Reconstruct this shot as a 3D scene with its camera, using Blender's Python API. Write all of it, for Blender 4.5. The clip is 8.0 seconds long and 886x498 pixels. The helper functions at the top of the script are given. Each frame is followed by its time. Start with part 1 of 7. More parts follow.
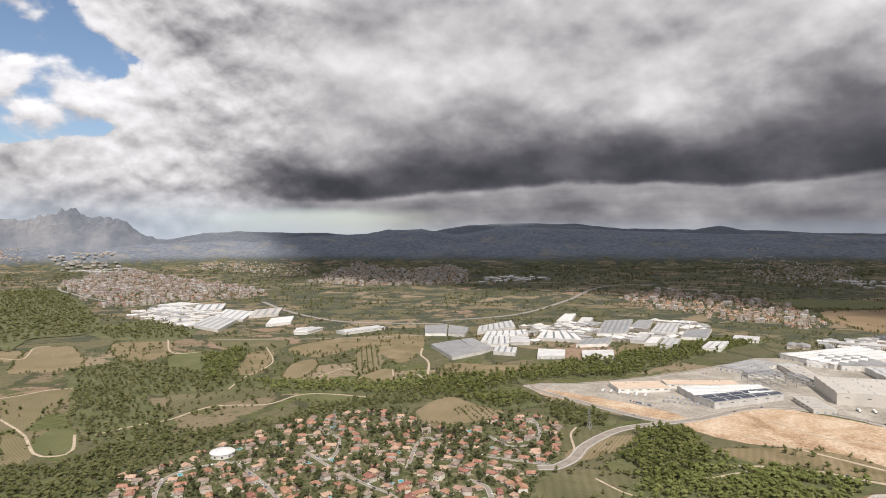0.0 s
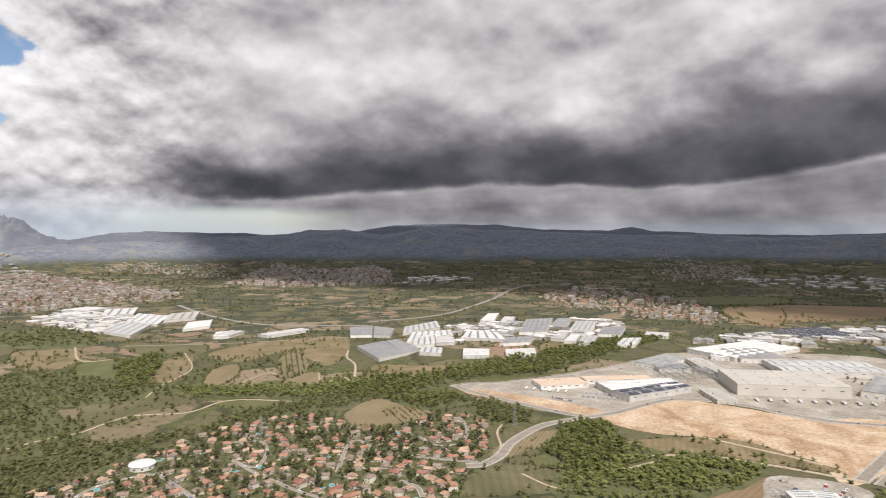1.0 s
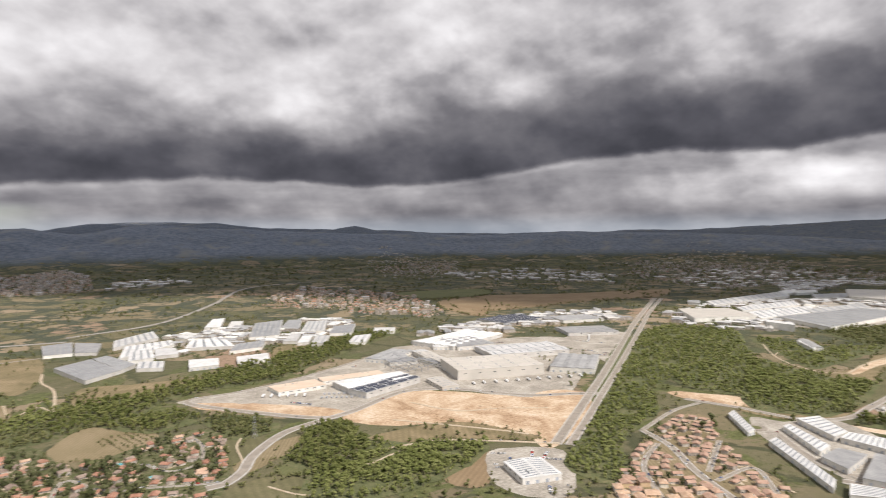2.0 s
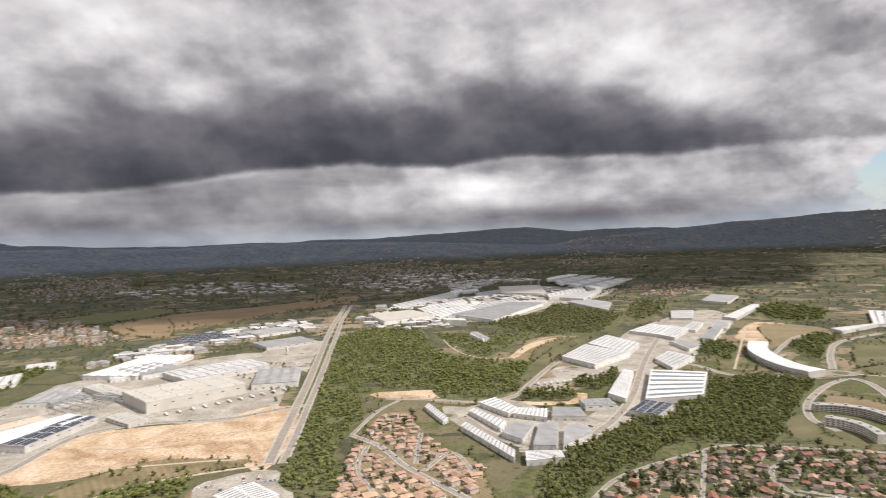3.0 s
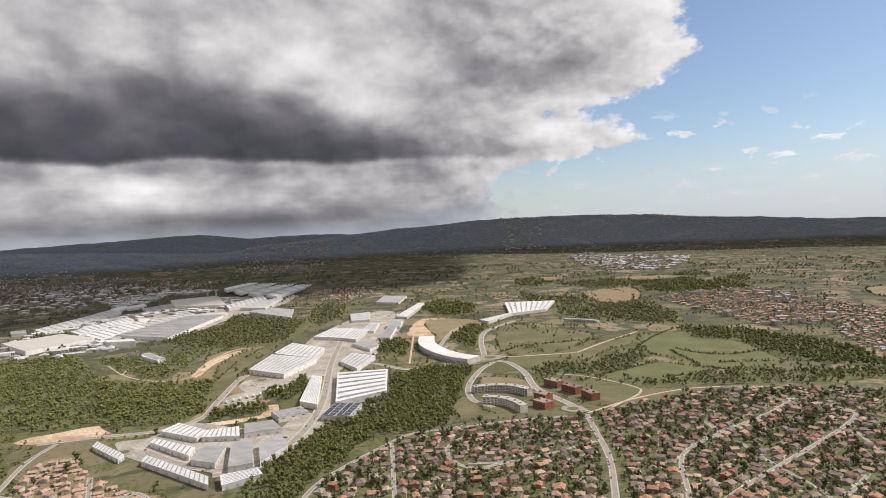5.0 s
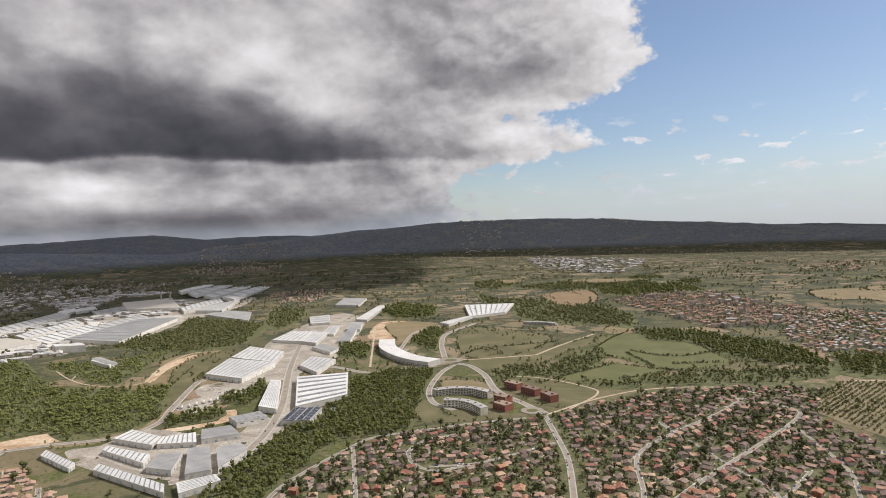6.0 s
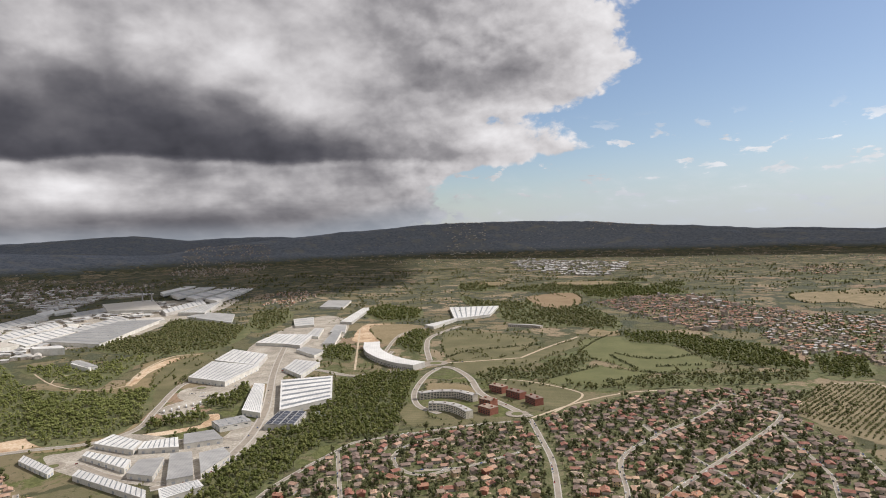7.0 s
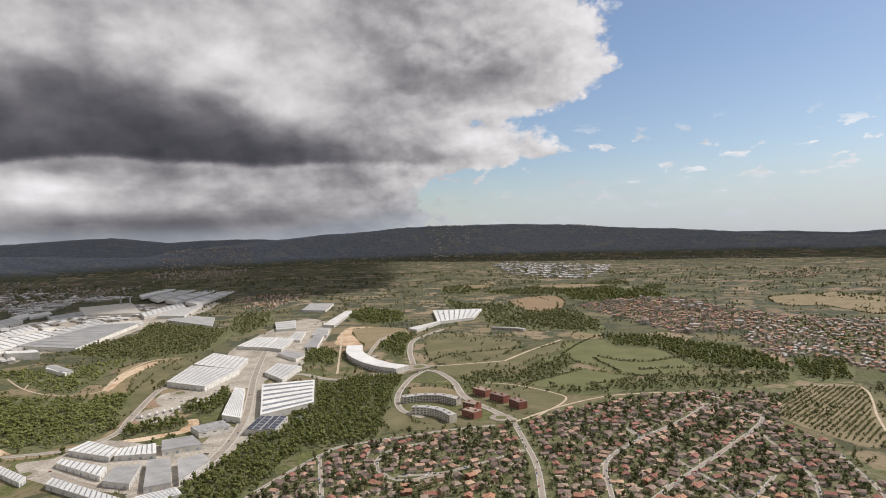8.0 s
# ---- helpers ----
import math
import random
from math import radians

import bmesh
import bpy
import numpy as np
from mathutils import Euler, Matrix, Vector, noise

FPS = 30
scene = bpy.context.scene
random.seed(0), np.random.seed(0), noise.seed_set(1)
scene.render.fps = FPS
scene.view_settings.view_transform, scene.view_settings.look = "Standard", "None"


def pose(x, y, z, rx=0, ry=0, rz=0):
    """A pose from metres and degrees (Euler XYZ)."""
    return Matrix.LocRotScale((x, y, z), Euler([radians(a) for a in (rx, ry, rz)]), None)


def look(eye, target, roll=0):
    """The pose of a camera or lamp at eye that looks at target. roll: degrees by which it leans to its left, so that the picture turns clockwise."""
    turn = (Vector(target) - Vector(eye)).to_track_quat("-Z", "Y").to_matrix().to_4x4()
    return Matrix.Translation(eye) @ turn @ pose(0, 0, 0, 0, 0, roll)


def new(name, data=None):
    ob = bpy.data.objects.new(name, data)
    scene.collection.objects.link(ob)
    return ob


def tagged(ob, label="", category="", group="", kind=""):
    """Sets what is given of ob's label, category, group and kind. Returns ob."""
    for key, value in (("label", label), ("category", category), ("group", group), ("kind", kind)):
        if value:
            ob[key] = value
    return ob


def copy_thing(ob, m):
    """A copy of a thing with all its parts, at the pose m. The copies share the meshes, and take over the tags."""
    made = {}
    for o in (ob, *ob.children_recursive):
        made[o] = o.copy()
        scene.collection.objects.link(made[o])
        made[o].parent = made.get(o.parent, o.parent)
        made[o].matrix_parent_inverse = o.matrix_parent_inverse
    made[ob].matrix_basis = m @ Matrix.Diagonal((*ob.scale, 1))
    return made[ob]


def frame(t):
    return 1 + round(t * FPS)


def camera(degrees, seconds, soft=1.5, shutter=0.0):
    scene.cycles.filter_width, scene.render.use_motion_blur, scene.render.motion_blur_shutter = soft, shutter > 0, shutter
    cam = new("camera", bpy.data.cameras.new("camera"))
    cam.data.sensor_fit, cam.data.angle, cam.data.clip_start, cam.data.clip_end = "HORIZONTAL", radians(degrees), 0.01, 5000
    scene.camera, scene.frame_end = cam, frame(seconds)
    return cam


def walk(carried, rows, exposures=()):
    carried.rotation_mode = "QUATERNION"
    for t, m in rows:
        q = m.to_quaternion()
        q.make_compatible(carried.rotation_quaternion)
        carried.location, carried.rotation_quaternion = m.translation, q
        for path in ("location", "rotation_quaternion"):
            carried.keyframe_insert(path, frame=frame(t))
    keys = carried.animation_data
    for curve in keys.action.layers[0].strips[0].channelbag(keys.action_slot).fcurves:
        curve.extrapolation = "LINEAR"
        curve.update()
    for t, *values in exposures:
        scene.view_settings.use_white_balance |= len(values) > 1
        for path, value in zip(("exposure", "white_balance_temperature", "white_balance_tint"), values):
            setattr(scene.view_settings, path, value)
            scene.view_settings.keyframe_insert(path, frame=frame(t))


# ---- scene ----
cam = camera(70.96, 8.0, soft=1.0, shutter=0.2)
EYES = [(0, 0.0, -0.0, 280.0, 0.00, -1.12, -0.23), (0.5, -4.0, -3.2, 281.3, 1.49, -1.20, 0.21),
        (1, -10.4, -9.5, 284.8, 7.18, -1.16, -0.15), (1.2, -14.6, -10.8, 287.1, 11.10, -1.09, -0.88),
        (2.3, -42.5, 0.6, 297.5, 41.39, -1.36, -0.20), (2.5, -45.3, 5.9, 297.9, 47.29, -1.18, -0.57),
        (3, -47.4, 23.9, 296.8, 60.87, -1.00, -1.56), (3.5, -48.2, 36.0, 297.4, 72.21, -0.95, -2.26),
        (4, -50.6, 37.4, 299.2, 80.16, -1.06, -2.28), (4.5, -54.3, 40.4, 302.3, 86.04, -1.27, -2.28),
        (5, -58.4, 43.3, 305.0, 90.12, -1.42, -2.25), (6.5, -64.2, 48.3, 309.7, 94.57, -1.28, -1.62),
        (7, -62.5, 48.9, 310.9, 95.25, -1.24, -1.56), (8, -55.2, 49.5, 310.6, 96.82, -1.02, -1.43)]


def aimed(x, y, z, turn, tilt, lean):
    """The camera's pose from its place, its heading (clockwise from +y), tilt and lean in degrees."""
    a, b = radians(turn), radians(tilt)
    way = Vector((math.sin(a) * math.cos(b), math.cos(a) * math.cos(b), math.sin(b)))
    return look((x, y, z), Vector((x, y, z)) + 100 * way, lean)


walk(cam, [(row[0], aimed(*row[1:])) for row in EYES],
     [(0, 0.14, 6430, 14), (1, 0.18, 6430, 14), (2.4, 0.32, 6430, 14), (3.5, 0.35, 6430, 14), (5, 0.18, 6430, 14), (6.5, 0.04, 6430, 14), (8, 0.04, 6430, 14)])

# ---- sky and sun ----
SUN_TURN, SUN_HEIGHT = 168.0, 47.0
world = bpy.data.worlds.new("sky")
scene.world = world
world.use_nodes = True


class Net:
    """Short hand for wiring nodes."""

    def __init__(self, tree):
        self.tree = tree

    def add(self, kind, **sets):
        node = self.tree.nodes.new(kind)
        for key, value in sets.items():
            if key.startswith("in_"):
                node.inputs[key[3:].replace("_", " ")].default_value = value
            else:
                setattr(node, key, value)
        return node

    def put(self, value, socket):
        if isinstance(value, (int, float, tuple)):
            socket.default_value = value
        else:
            self.tree.links.new(value, socket)

    def math(self, op, a, b=0.0, clamp=False):
        node = self.add("ShaderNodeMath", operation=op, use_clamp=clamp)
        self.put(a, node.inputs[0]), self.put(b, node.inputs[1])
        return node.outputs[0]

    def span(self, value, a, b, c=0.0, d=1.0):
        node = self.add("ShaderNodeMapRange", interpolation_type="SMOOTHSTEP")
        for n, v in enumerate((value, a, b, c, d)):
            self.put(v, node.inputs[n])
        return node.outputs[0]

    def noise(self, where, scale, detail=6.0, rough=0.55, warp=0.0):
        node = self.add("ShaderNodeTexNoise")
        self.put(where, node.inputs["Vector"])
        for key, value in (("Scale", scale), ("Detail", detail), ("Roughness", rough), ("Distortion", warp)):
            node.inputs[key].default_value = value
        return node.outputs[0]

    def billow(self, where, scale, detail=4.0, rough=0.5):
        """Rounded heaps, from 0 in the creases to 1 on the crowns."""
        node = self.add("ShaderNodeTexVoronoi", feature="SMOOTH_F1", normalize=True)
        self.put(where, node.inputs["Vector"])
        for key, value in (("Scale", scale), ("Detail", detail), ("Roughness", rough), ("Smoothness", 0.6)):
            node.inputs[key].default_value = value
        return self.math("SUBTRACT", 1.0, self.math("MULTIPLY", node.outputs["Distance"], 1.5))

    def mix(self, amount, a, b):
        node = self.add("ShaderNodeMix", data_type="RGBA")
        self.put(amount, node.inputs[0])
        for n, c in ((6, a), (7, b)):
            self.put((*c, 1.0) if isinstance(c, tuple) and len(c) == 3 else c, node.inputs[n])
        return node.outputs[2]

    def ramp(self, value, stops):
        node = self.add("ShaderNodeValToRGB")
        bar = node.color_ramp
        while len(bar.elements) < len(stops):
            bar.elements.new(0.5)
        for e, (p, c) in zip(bar.elements, stops):
            e.position, e.color = p, (*c, 1) if isinstance(c, tuple) else (c, c, c, 1)
        self.put(value, node.inputs[0])
        return node.outputs[0]

    def stretch(self, where, x, y, z):
        node = self.add("ShaderNodeVectorMath", operation="MULTIPLY")
        self.put(where, node.inputs[0])
        node.inputs[1].default_value = (x, y, z)
        return node.outputs[0]


def by_turn(n, turn, stops):
    """A value that runs through (heading in degrees, value) stops."""
    return n.ramp(n.math("ADD", n.math("DIVIDE", turn, 360.0), 0.5), [(0.5 + a / 360.0, v) for a, v in stops])


def build_sky():
    n = Net(world.node_tree)
    world.node_tree.nodes.clear()
    way = n.add("ShaderNodeTexCoord").outputs["Generated"]
    parts = n.add("ShaderNodeSeparateXYZ")
    n.put(way, parts.inputs[0])
    x, y, z = parts.outputs
    turn = n.math("MULTIPLY", n.math("ARCTAN2", x, y), 180 / math.pi)
    rise = n.math("MULTIPLY", n.math("ARCSINE", z), 180 / math.pi)

    def by_rise(stops):
        return n.math("ADD", n.math("MULTIPLY", n.ramp(n.math("DIVIDE", rise, 25.0), [(v / 25.0, (a + 60.0) / 200.0) for v, a in stops]), 200.0), -60.0)

    def shifted(where, dx, dy, dz):
        node = n.add("ShaderNodeVectorMath", operation="ADD")
        n.put(where, node.inputs[0])
        node.inputs[1].default_value = (dx, dy, dz)
        return node.outputs[0]

    def off(value, amount):
        return n.math("MULTIPLY", n.math("SUBTRACT", value, 0.5), amount)

    dome = n.stretch(way, 1.0, 1.0, 1.5)
    puff = n.noise(dome, 4.0, 5.0, 0.46)
    above = n.noise(shifted(dome, 0.01, -0.015, 0.05), 4.0, 5.0, 0.46)
    broad = n.noise(dome, 2.2, 3.0, 0.45)
    bent = n.add("ShaderNodeVectorMath", operation="ADD")
    wander = n.add("ShaderNodeTexNoise", in_Scale=9.0, in_Detail=4.0)
    n.put(dome, wander.inputs["Vector"])
    n.put(dome, bent.inputs[0]), n.put(n.stretch(wander.outputs[1], 0.07, 0.07, 0.07), bent.inputs[1])
    heaps = bent.outputs[0]
    fleecy = n.math("ADD", n.math("MULTIPLY", n.billow(heaps, 9.0), 0.55), n.math("MULTIPLY", n.noise(dome, 13.0, 7.0, 0.52), 0.45))
    fleecy_above = n.math("ADD", n.math("MULTIPLY", n.billow(shifted(heaps, 0.003, -0.006, 0.02), 9.0), 0.55), n.math("MULTIPLY", n.noise(shifted(dome, 0.003, -0.006, 0.02), 13.0, 7.0, 0.52), 0.45))
    curls = n.billow(heaps, 30.0, 4.0, 0.6)
    shelves = n.noise(n.stretch(way, 2.6, 2.6, 11.0), 1.6, 6.0, 0.5, 0.2)
    # where the closed cloud ends: ragged edges that change with the height above the horizon
    ragged = n.math("ADD", n.math("ADD", off(puff, 14.0), off(fleecy, 15.0)), off(curls, 5.0))
    right = by_rise([(0, 92), (2.2, 94), (4.6, 94), (5.6, 98), (6.5, 103), (7.4, 106.5), (9, 104), (10.5, 103.5), (12, 108), (14.8, 112.5), (17, 111.5), (20, 108), (25, 106)])
    left = by_rise([(0, -60), (5.0, -50), (7.4, -34), (8.8, -28.5), (10.7, -31), (12.4, -29), (14.2, -26.5), (15.3, -28.5), (17.9, -32), (20, -34), (25, -38)])
    inward = n.math("MINIMUM", n.math("SUBTRACT", right, turn), n.math("MULTIPLY", n.math("SUBTRACT", turn, left), 1.2))
    depth = n.math("ADD", inward, ragged)
    mask = n.span(depth, -0.5, 1.1)
    # loose cumulus: small flat rows low down, larger tufts higher up, where the sky is open
    flat = n.noise(n.stretch(way, 1.0, 1.0, 2.9), 21.0, 8.0, 0.56, 0.25)
    rows = n.math("MULTIPLY", n.span(rise, 0.4, 1.6), n.span(rise, 10.5, 7.0))
    bits = n.math("MULTIPLY", n.span(flat, 0.585, 0.655), n.math("MULTIPLY", rows, 0.8))
    tuft = n.math("MULTIPLY", n.span(n.math("ADD", n.math("MULTIPLY", puff, 0.35), n.math("MULTIPLY", fleecy, 0.65)), 0.462, 0.525), n.span(turn, -24.0, -30.0))
    veil = n.math("MULTIPLY", n.span(flat, 0.40, 0.75), n.math("MULTIPLY", n.span(rise, 6.5, 2.0), 0.45))
    mask = n.math("MAXIMUM", n.math("MAXIMUM", mask, tuft), n.math("MAXIMUM", bits, veil))
    gap = n.math("MULTIPLY", n.math("MULTIPLY", n.span(turn, -24.0, -18.0), n.span(turn, 2.0, -9.0)), n.span(n.math("ADD", rise, off(fleecy, 1.6)), 2.9, 1.9))
    mask = n.math("MULTIPLY", mask, n.math("SUBTRACT", 1.0, n.math("MULTIPLY", gap, 0.75)))
    # the dark bank: a clear lower edge, lumpy soft upper edge, darkest just over its base
    top = n.math("MULTIPLY", by_turn(n, turn, [(-180, 0.2), (-20, 0.30), (-9, 0.44), (8, 0.48), (20, 0.58), (27, 0.66), (35, 0.72), (43, 0.76), (58, 0.78), (66, 0.84), (76, 0.78), (84, 0.58), (93, 0.40), (104, 0.26), (180, 0.2)]), 20.0)
    low = n.math("MULTIPLY", by_turn(n, turn, [(-180, 0.2), (-19, 0.24), (-15, 0.165), (-7, 0.155), (4, 0.20), (14, 0.225), (22, 0.205), (33, 0.215), (43, 0.30), (51, 0.33), (62, 0.315), (68, 0.365), (74, 0.34), (80, 0.32), (88, 0.345), (99, 0.31), (180, 0.3)]), 20.0)
    lumps = n.math("ADD", off(puff, 8.0), off(fleecy, 2.5))
    hang = n.math("ADD", off(fleecy, 1.5), off(shelves, 0.9))
    over = n.math("SUBTRACT", rise, n.math("ADD", low, hang))
    band = n.math("MULTIPLY", n.span(over, -0.45, 0.65), n.span(n.math("SUBTRACT", n.math("ADD", rise, lumps), top), -5.5, 2.5, 1.0, 0.0))
    band = n.math("MULTIPLY", band, n.span(over, 1.0, 9.5, 1.0, 0.45))
    dark = n.math("MULTIPLY", band, n.math("MULTIPLY", n.span(n.math("ADD", turn, lumps), -24.0, -10.0), n.span(n.math("ADD", turn, lumps), 84.0, 104.0, 1.0, 0.0)))
    relief = n.math("MULTIPLY", n.math("SUBTRACT", puff, above), 0.8)
    fine = n.math("MULTIPLY", n.math("SUBTRACT", fleecy, fleecy_above), n.math("ADD", 0.26, n.math("ADD", n.span(turn, -6.0, -22.0, 0.0, 1.2), n.span(turn, 84.0, 98.0, 0.0, 0.45))))
    tone = n.math("ADD", n.math("ADD", 0.538, relief), n.math("ADD", fine, off(broad, 0.24)))
    tone = n.math("ADD", tone, n.math("MULTIPLY", off(fleecy, 0.30), n.math("ADD", 0.35, n.math("SUBTRACT", 1.0, dark))))
    tone = n.math("ADD", tone, n.math("MULTIPLY", n.span(depth, 11.0, 1.5), 0.13))
    tone = n.math("SUBTRACT", tone, n.math("MULTIPLY", n.span(turn, 80.0, 92.0, 0.0, 0.10), n.span(depth, 2.0, 11.0)))
    tone = n.math("SUBTRACT", tone, n.math("MULTIPLY", dark, 0.46))
    # the bright broken strip between the bank and the hills
    low_tone = n.math("ADD", n.math("ADD", n.span(turn, 34.0, 52.0, 0.36, 0.40), n.math("MULTIPLY", relief, 1.1)), n.math("ADD", off(shelves, 0.60), n.math("MULTIPLY", fine, 1.2)))
    low_tone = n.math("ADD", low_tone, n.math("MULTIPLY", n.math("MULTIPLY", n.span(turn, 46.0, 60.0), n.span(rise, 1.5, 4.5)), n.math("ADD", 0.06, off(fleecy, 0.45))))
    glow = n.math("MULTIPLY", n.math("MULTIPLY", n.span(turn, 55.0, 63.0), n.span(turn, 73.0, 65.0)), n.math("MULTIPLY", n.span(rise, 2.2, 3.8), n.span(rise, 6.6, 4.6)))
    low_tone = n.math("ADD", low_tone, n.math("MULTIPLY", glow, 0.22))
    low_tone = n.math("SUBTRACT", low_tone, n.math("MULTIPLY", n.math("MULTIPLY", n.span(turn, 40.0, 56.0), n.span(turn, 96.0, 82.0)), n.span(rise, 3.2, 0.8, 0.0, 0.12)))
    under = n.math("MULTIPLY", n.span(over, 0.35, -0.45), n.math("MULTIPLY", n.span(turn, -24.0, -12.0), n.span(turn, 104.0, 92.0)))
    blend = n.add("ShaderNodeMix", data_type="FLOAT")
    n.put(under, blend.inputs[0]), n.put(tone, blend.inputs[2]), n.put(low_tone, blend.inputs[3])
    color = n.ramp(blend.outputs[0], [(0.0, (0.050, 0.051, 0.060)), (0.12, (0.085, 0.085, 0.097)), (0.26, (0.155, 0.152, 0.162)), (0.42, (0.31, 0.303, 0.308)), (0.58, (0.55, 0.54, 0.535)), (0.74, (0.78, 0.775, 0.765)), (0.9, (0.95, 0.95, 0.94))])
    sky = n.add("ShaderNodeTexSky", sky_type="NISHITA", sun_disc=False, sun_elevation=radians(SUN_HEIGHT), sun_rotation=radians(SUN_TURN), air_density=1.0, dust_density=0.6, ozone_density=1.6)
    blue = n.add("ShaderNodeBackground", in_Strength=0.096)
    n.put(sky.outputs[0], blue.inputs[0])
    grey = n.add("ShaderNodeBackground", in_Strength=1.0)
    n.put(color, grey.inputs[0])
    both = n.add("ShaderNodeMixShader")
    n.put(mask, both.inputs[0]), n.put(blue.outputs[0], both.inputs[1]), n.put(grey.outputs[0], both.inputs[2])
    # a pale strip of distant air over the horizon
    pale = n.add("ShaderNodeBackground", in_Strength=1.0)
    pale.inputs[0].default_value = (0.47, 0.55, 0.62, 1)
    last = n.add("ShaderNodeMixShader")
    reach = by_turn(n, turn, [(-180, 0.55), (-22, 0.5), (-12, 0.34), (-2, 0.2), (82, 0.2), (112, 0.80), (180, 0.85)])
    strip = n.math("MULTIPLY", n.span(n.math("DIVIDE", rise, n.math("MULTIPLY", reach, 10.0)), 1.0, 0.04), n.span(rise, -6.0, 0.0))
    n.put(n.math("MULTIPLY", strip, by_turn(n, turn, [(-180, 0.7), (-14, 0.7), (0, 0.4), (80, 0.35), (112, 0.7), (180, 0.7)])), last.inputs[0]), n.put(both.outputs[0], last.inputs[1]), n.put(pale.outputs[0], last.inputs[2])
    n.put(last.outputs[0], n.add("ShaderNodeOutputWorld").inputs[0])


build_sky()
sun = new("sun", bpy.data.lights.new("sun", "SUN"))
sun.data.energy, sun.data.angle, sun.data.color = 4.4, radians(0.6), (1.0, 0.95, 0.87)
st, sh = radians(SUN_TURN), radians(SUN_HEIGHT)
sun.matrix_world = look((1000 * math.sin(st) * math.cos(sh), 1000 * math.cos(st) * math.cos(sh), 1000 * math.sin(sh)), (0, 0, 0))


# ---- materials ----
def material(name, colors, scale=0.05, fine=1.2, rough=0.9, metal=0.0, bump=0.0, spread=0.0, fleck=0.3, lines=None, local=False):
    """A surface whose colour runs through colors by a broad and a fine noise; spread: how far single objects differ;
    lines: (metres, turn, depth) of even stripes such as furrows, vine rows or roof ribs."""
    m = bpy.data.materials.new(name)
    m.use_nodes = True
    n = Net(m.node_tree)
    bsdf = m.node_tree.nodes["Principled BSDF"]
    place = n.add("ShaderNodeTexCoord").outputs["Object"] if local else n.add("ShaderNodeNewGeometry").outputs["Position"]
    broad = n.noise(place, scale, 5.0, 0.6, 0.6)
    small = n.noise(place, fine, 4.0, 0.65)
    value = n.math("ADD", n.math("MULTIPLY", broad, 1.0 - fleck), n.math("MULTIPLY", small, fleck))
    value = n.span(value, 0.3, 0.7)
    color = n.ramp(value, [(k / max(1, len(colors) - 1), c) for k, c in enumerate(colors)])
    if lines:
        wave = n.add("ShaderNodeTexWave", wave_type="BANDS", bands_direction="X")
        turned = n.add("ShaderNodeVectorRotate", rotation_type="Z_AXIS")
        n.put(place, turned.inputs["Vector"])
        turned.inputs["Angle"].default_value = radians(lines[1])
        n.put(turned.outputs[0], wave.inputs["Vector"])
        wave.inputs["Scale"].default_value = 0.314 / lines[0]
        wave.inputs["Distortion"].default_value = 0.6
        color = n.mix(n.math("MULTIPLY", wave.outputs[1], lines[2]), color, tuple(c * 0.45 for c in colors[0]))
    if spread:
        own = n.add("ShaderNodeObjectInfo").outputs["Random"]
        hue = n.add("ShaderNodeHueSaturation")
        n.put(n.span(own, 0.0, 1.0, 0.5 - spread * 0.025, 0.5 + spread * 0.025), hue.inputs["Hue"])
        n.put(n.math("ADD", n.math("MULTIPLY", own, spread), 1.0 - spread / 2), hue.inputs["Value"])
        n.put(color, hue.inputs["Color"])
        color = hue.outputs[0]
    n.put(color, bsdf.inputs["Base Color"])
    bsdf.inputs["Roughness"].default_value, bsdf.inputs["Metallic"].default_value = rough, metal
    bsdf.inputs["Specular IOR Level"].default_value = 0.2 if rough > 0.7 else 0.5
    if bump:
        b = n.add("ShaderNodeBump", in_Strength=0.6, in_Distance=bump)
        n.put(small, b.inputs["Height"])
        n.put(b.outputs[0], bsdf.inputs["Normal"])
    return m


def leafy(name, colors):
    """Foliage: each tree's own tint lies in the attribute 'tint'; light comes through the leaves a little."""
    m = bpy.data.materials.new(name)
    m.use_nodes = True
    n = Net(m.node_tree)
    bsdf = m.node_tree.nodes["Principled BSDF"]
    own = n.add("ShaderNodeAttribute", attribute_name="tint").outputs["Fac"]
    place = n.add("ShaderNodeNewGeometry").outputs["Position"]
    value = n.math("ADD", n.math("MULTIPLY", own, 0.6), n.math("MULTIPLY", n.noise(place, 0.9, 3.0), 0.4))
    n.put(n.ramp(value, [(0.15 + 0.7 * k / (len(colors) - 1), c) for k, c in enumerate(colors)]), bsdf.inputs["Base Color"])
    bsdf.inputs["Roughness"].default_value = 0.75
    # a faint sheen lifts the dark crowns in place of air haze
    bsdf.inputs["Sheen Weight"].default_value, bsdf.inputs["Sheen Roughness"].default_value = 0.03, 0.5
    bsdf.inputs["Specular IOR Level"].default_value = 0.15
    thin = n.add("ShaderNodeBsdfTranslucent")
    n.put(bsdf.inputs["Base Color"].links[0].from_socket, thin.inputs[0])
    both = n.add("ShaderNodeMixShader", in_Fac=0.42)
    n.put(bsdf.outputs[0], both.inputs[1]), n.put(thin.outputs[0], both.inputs[2])
    n.put(both.outputs[0], m.node_tree.nodes["Material Output"].inputs[0])
    return m


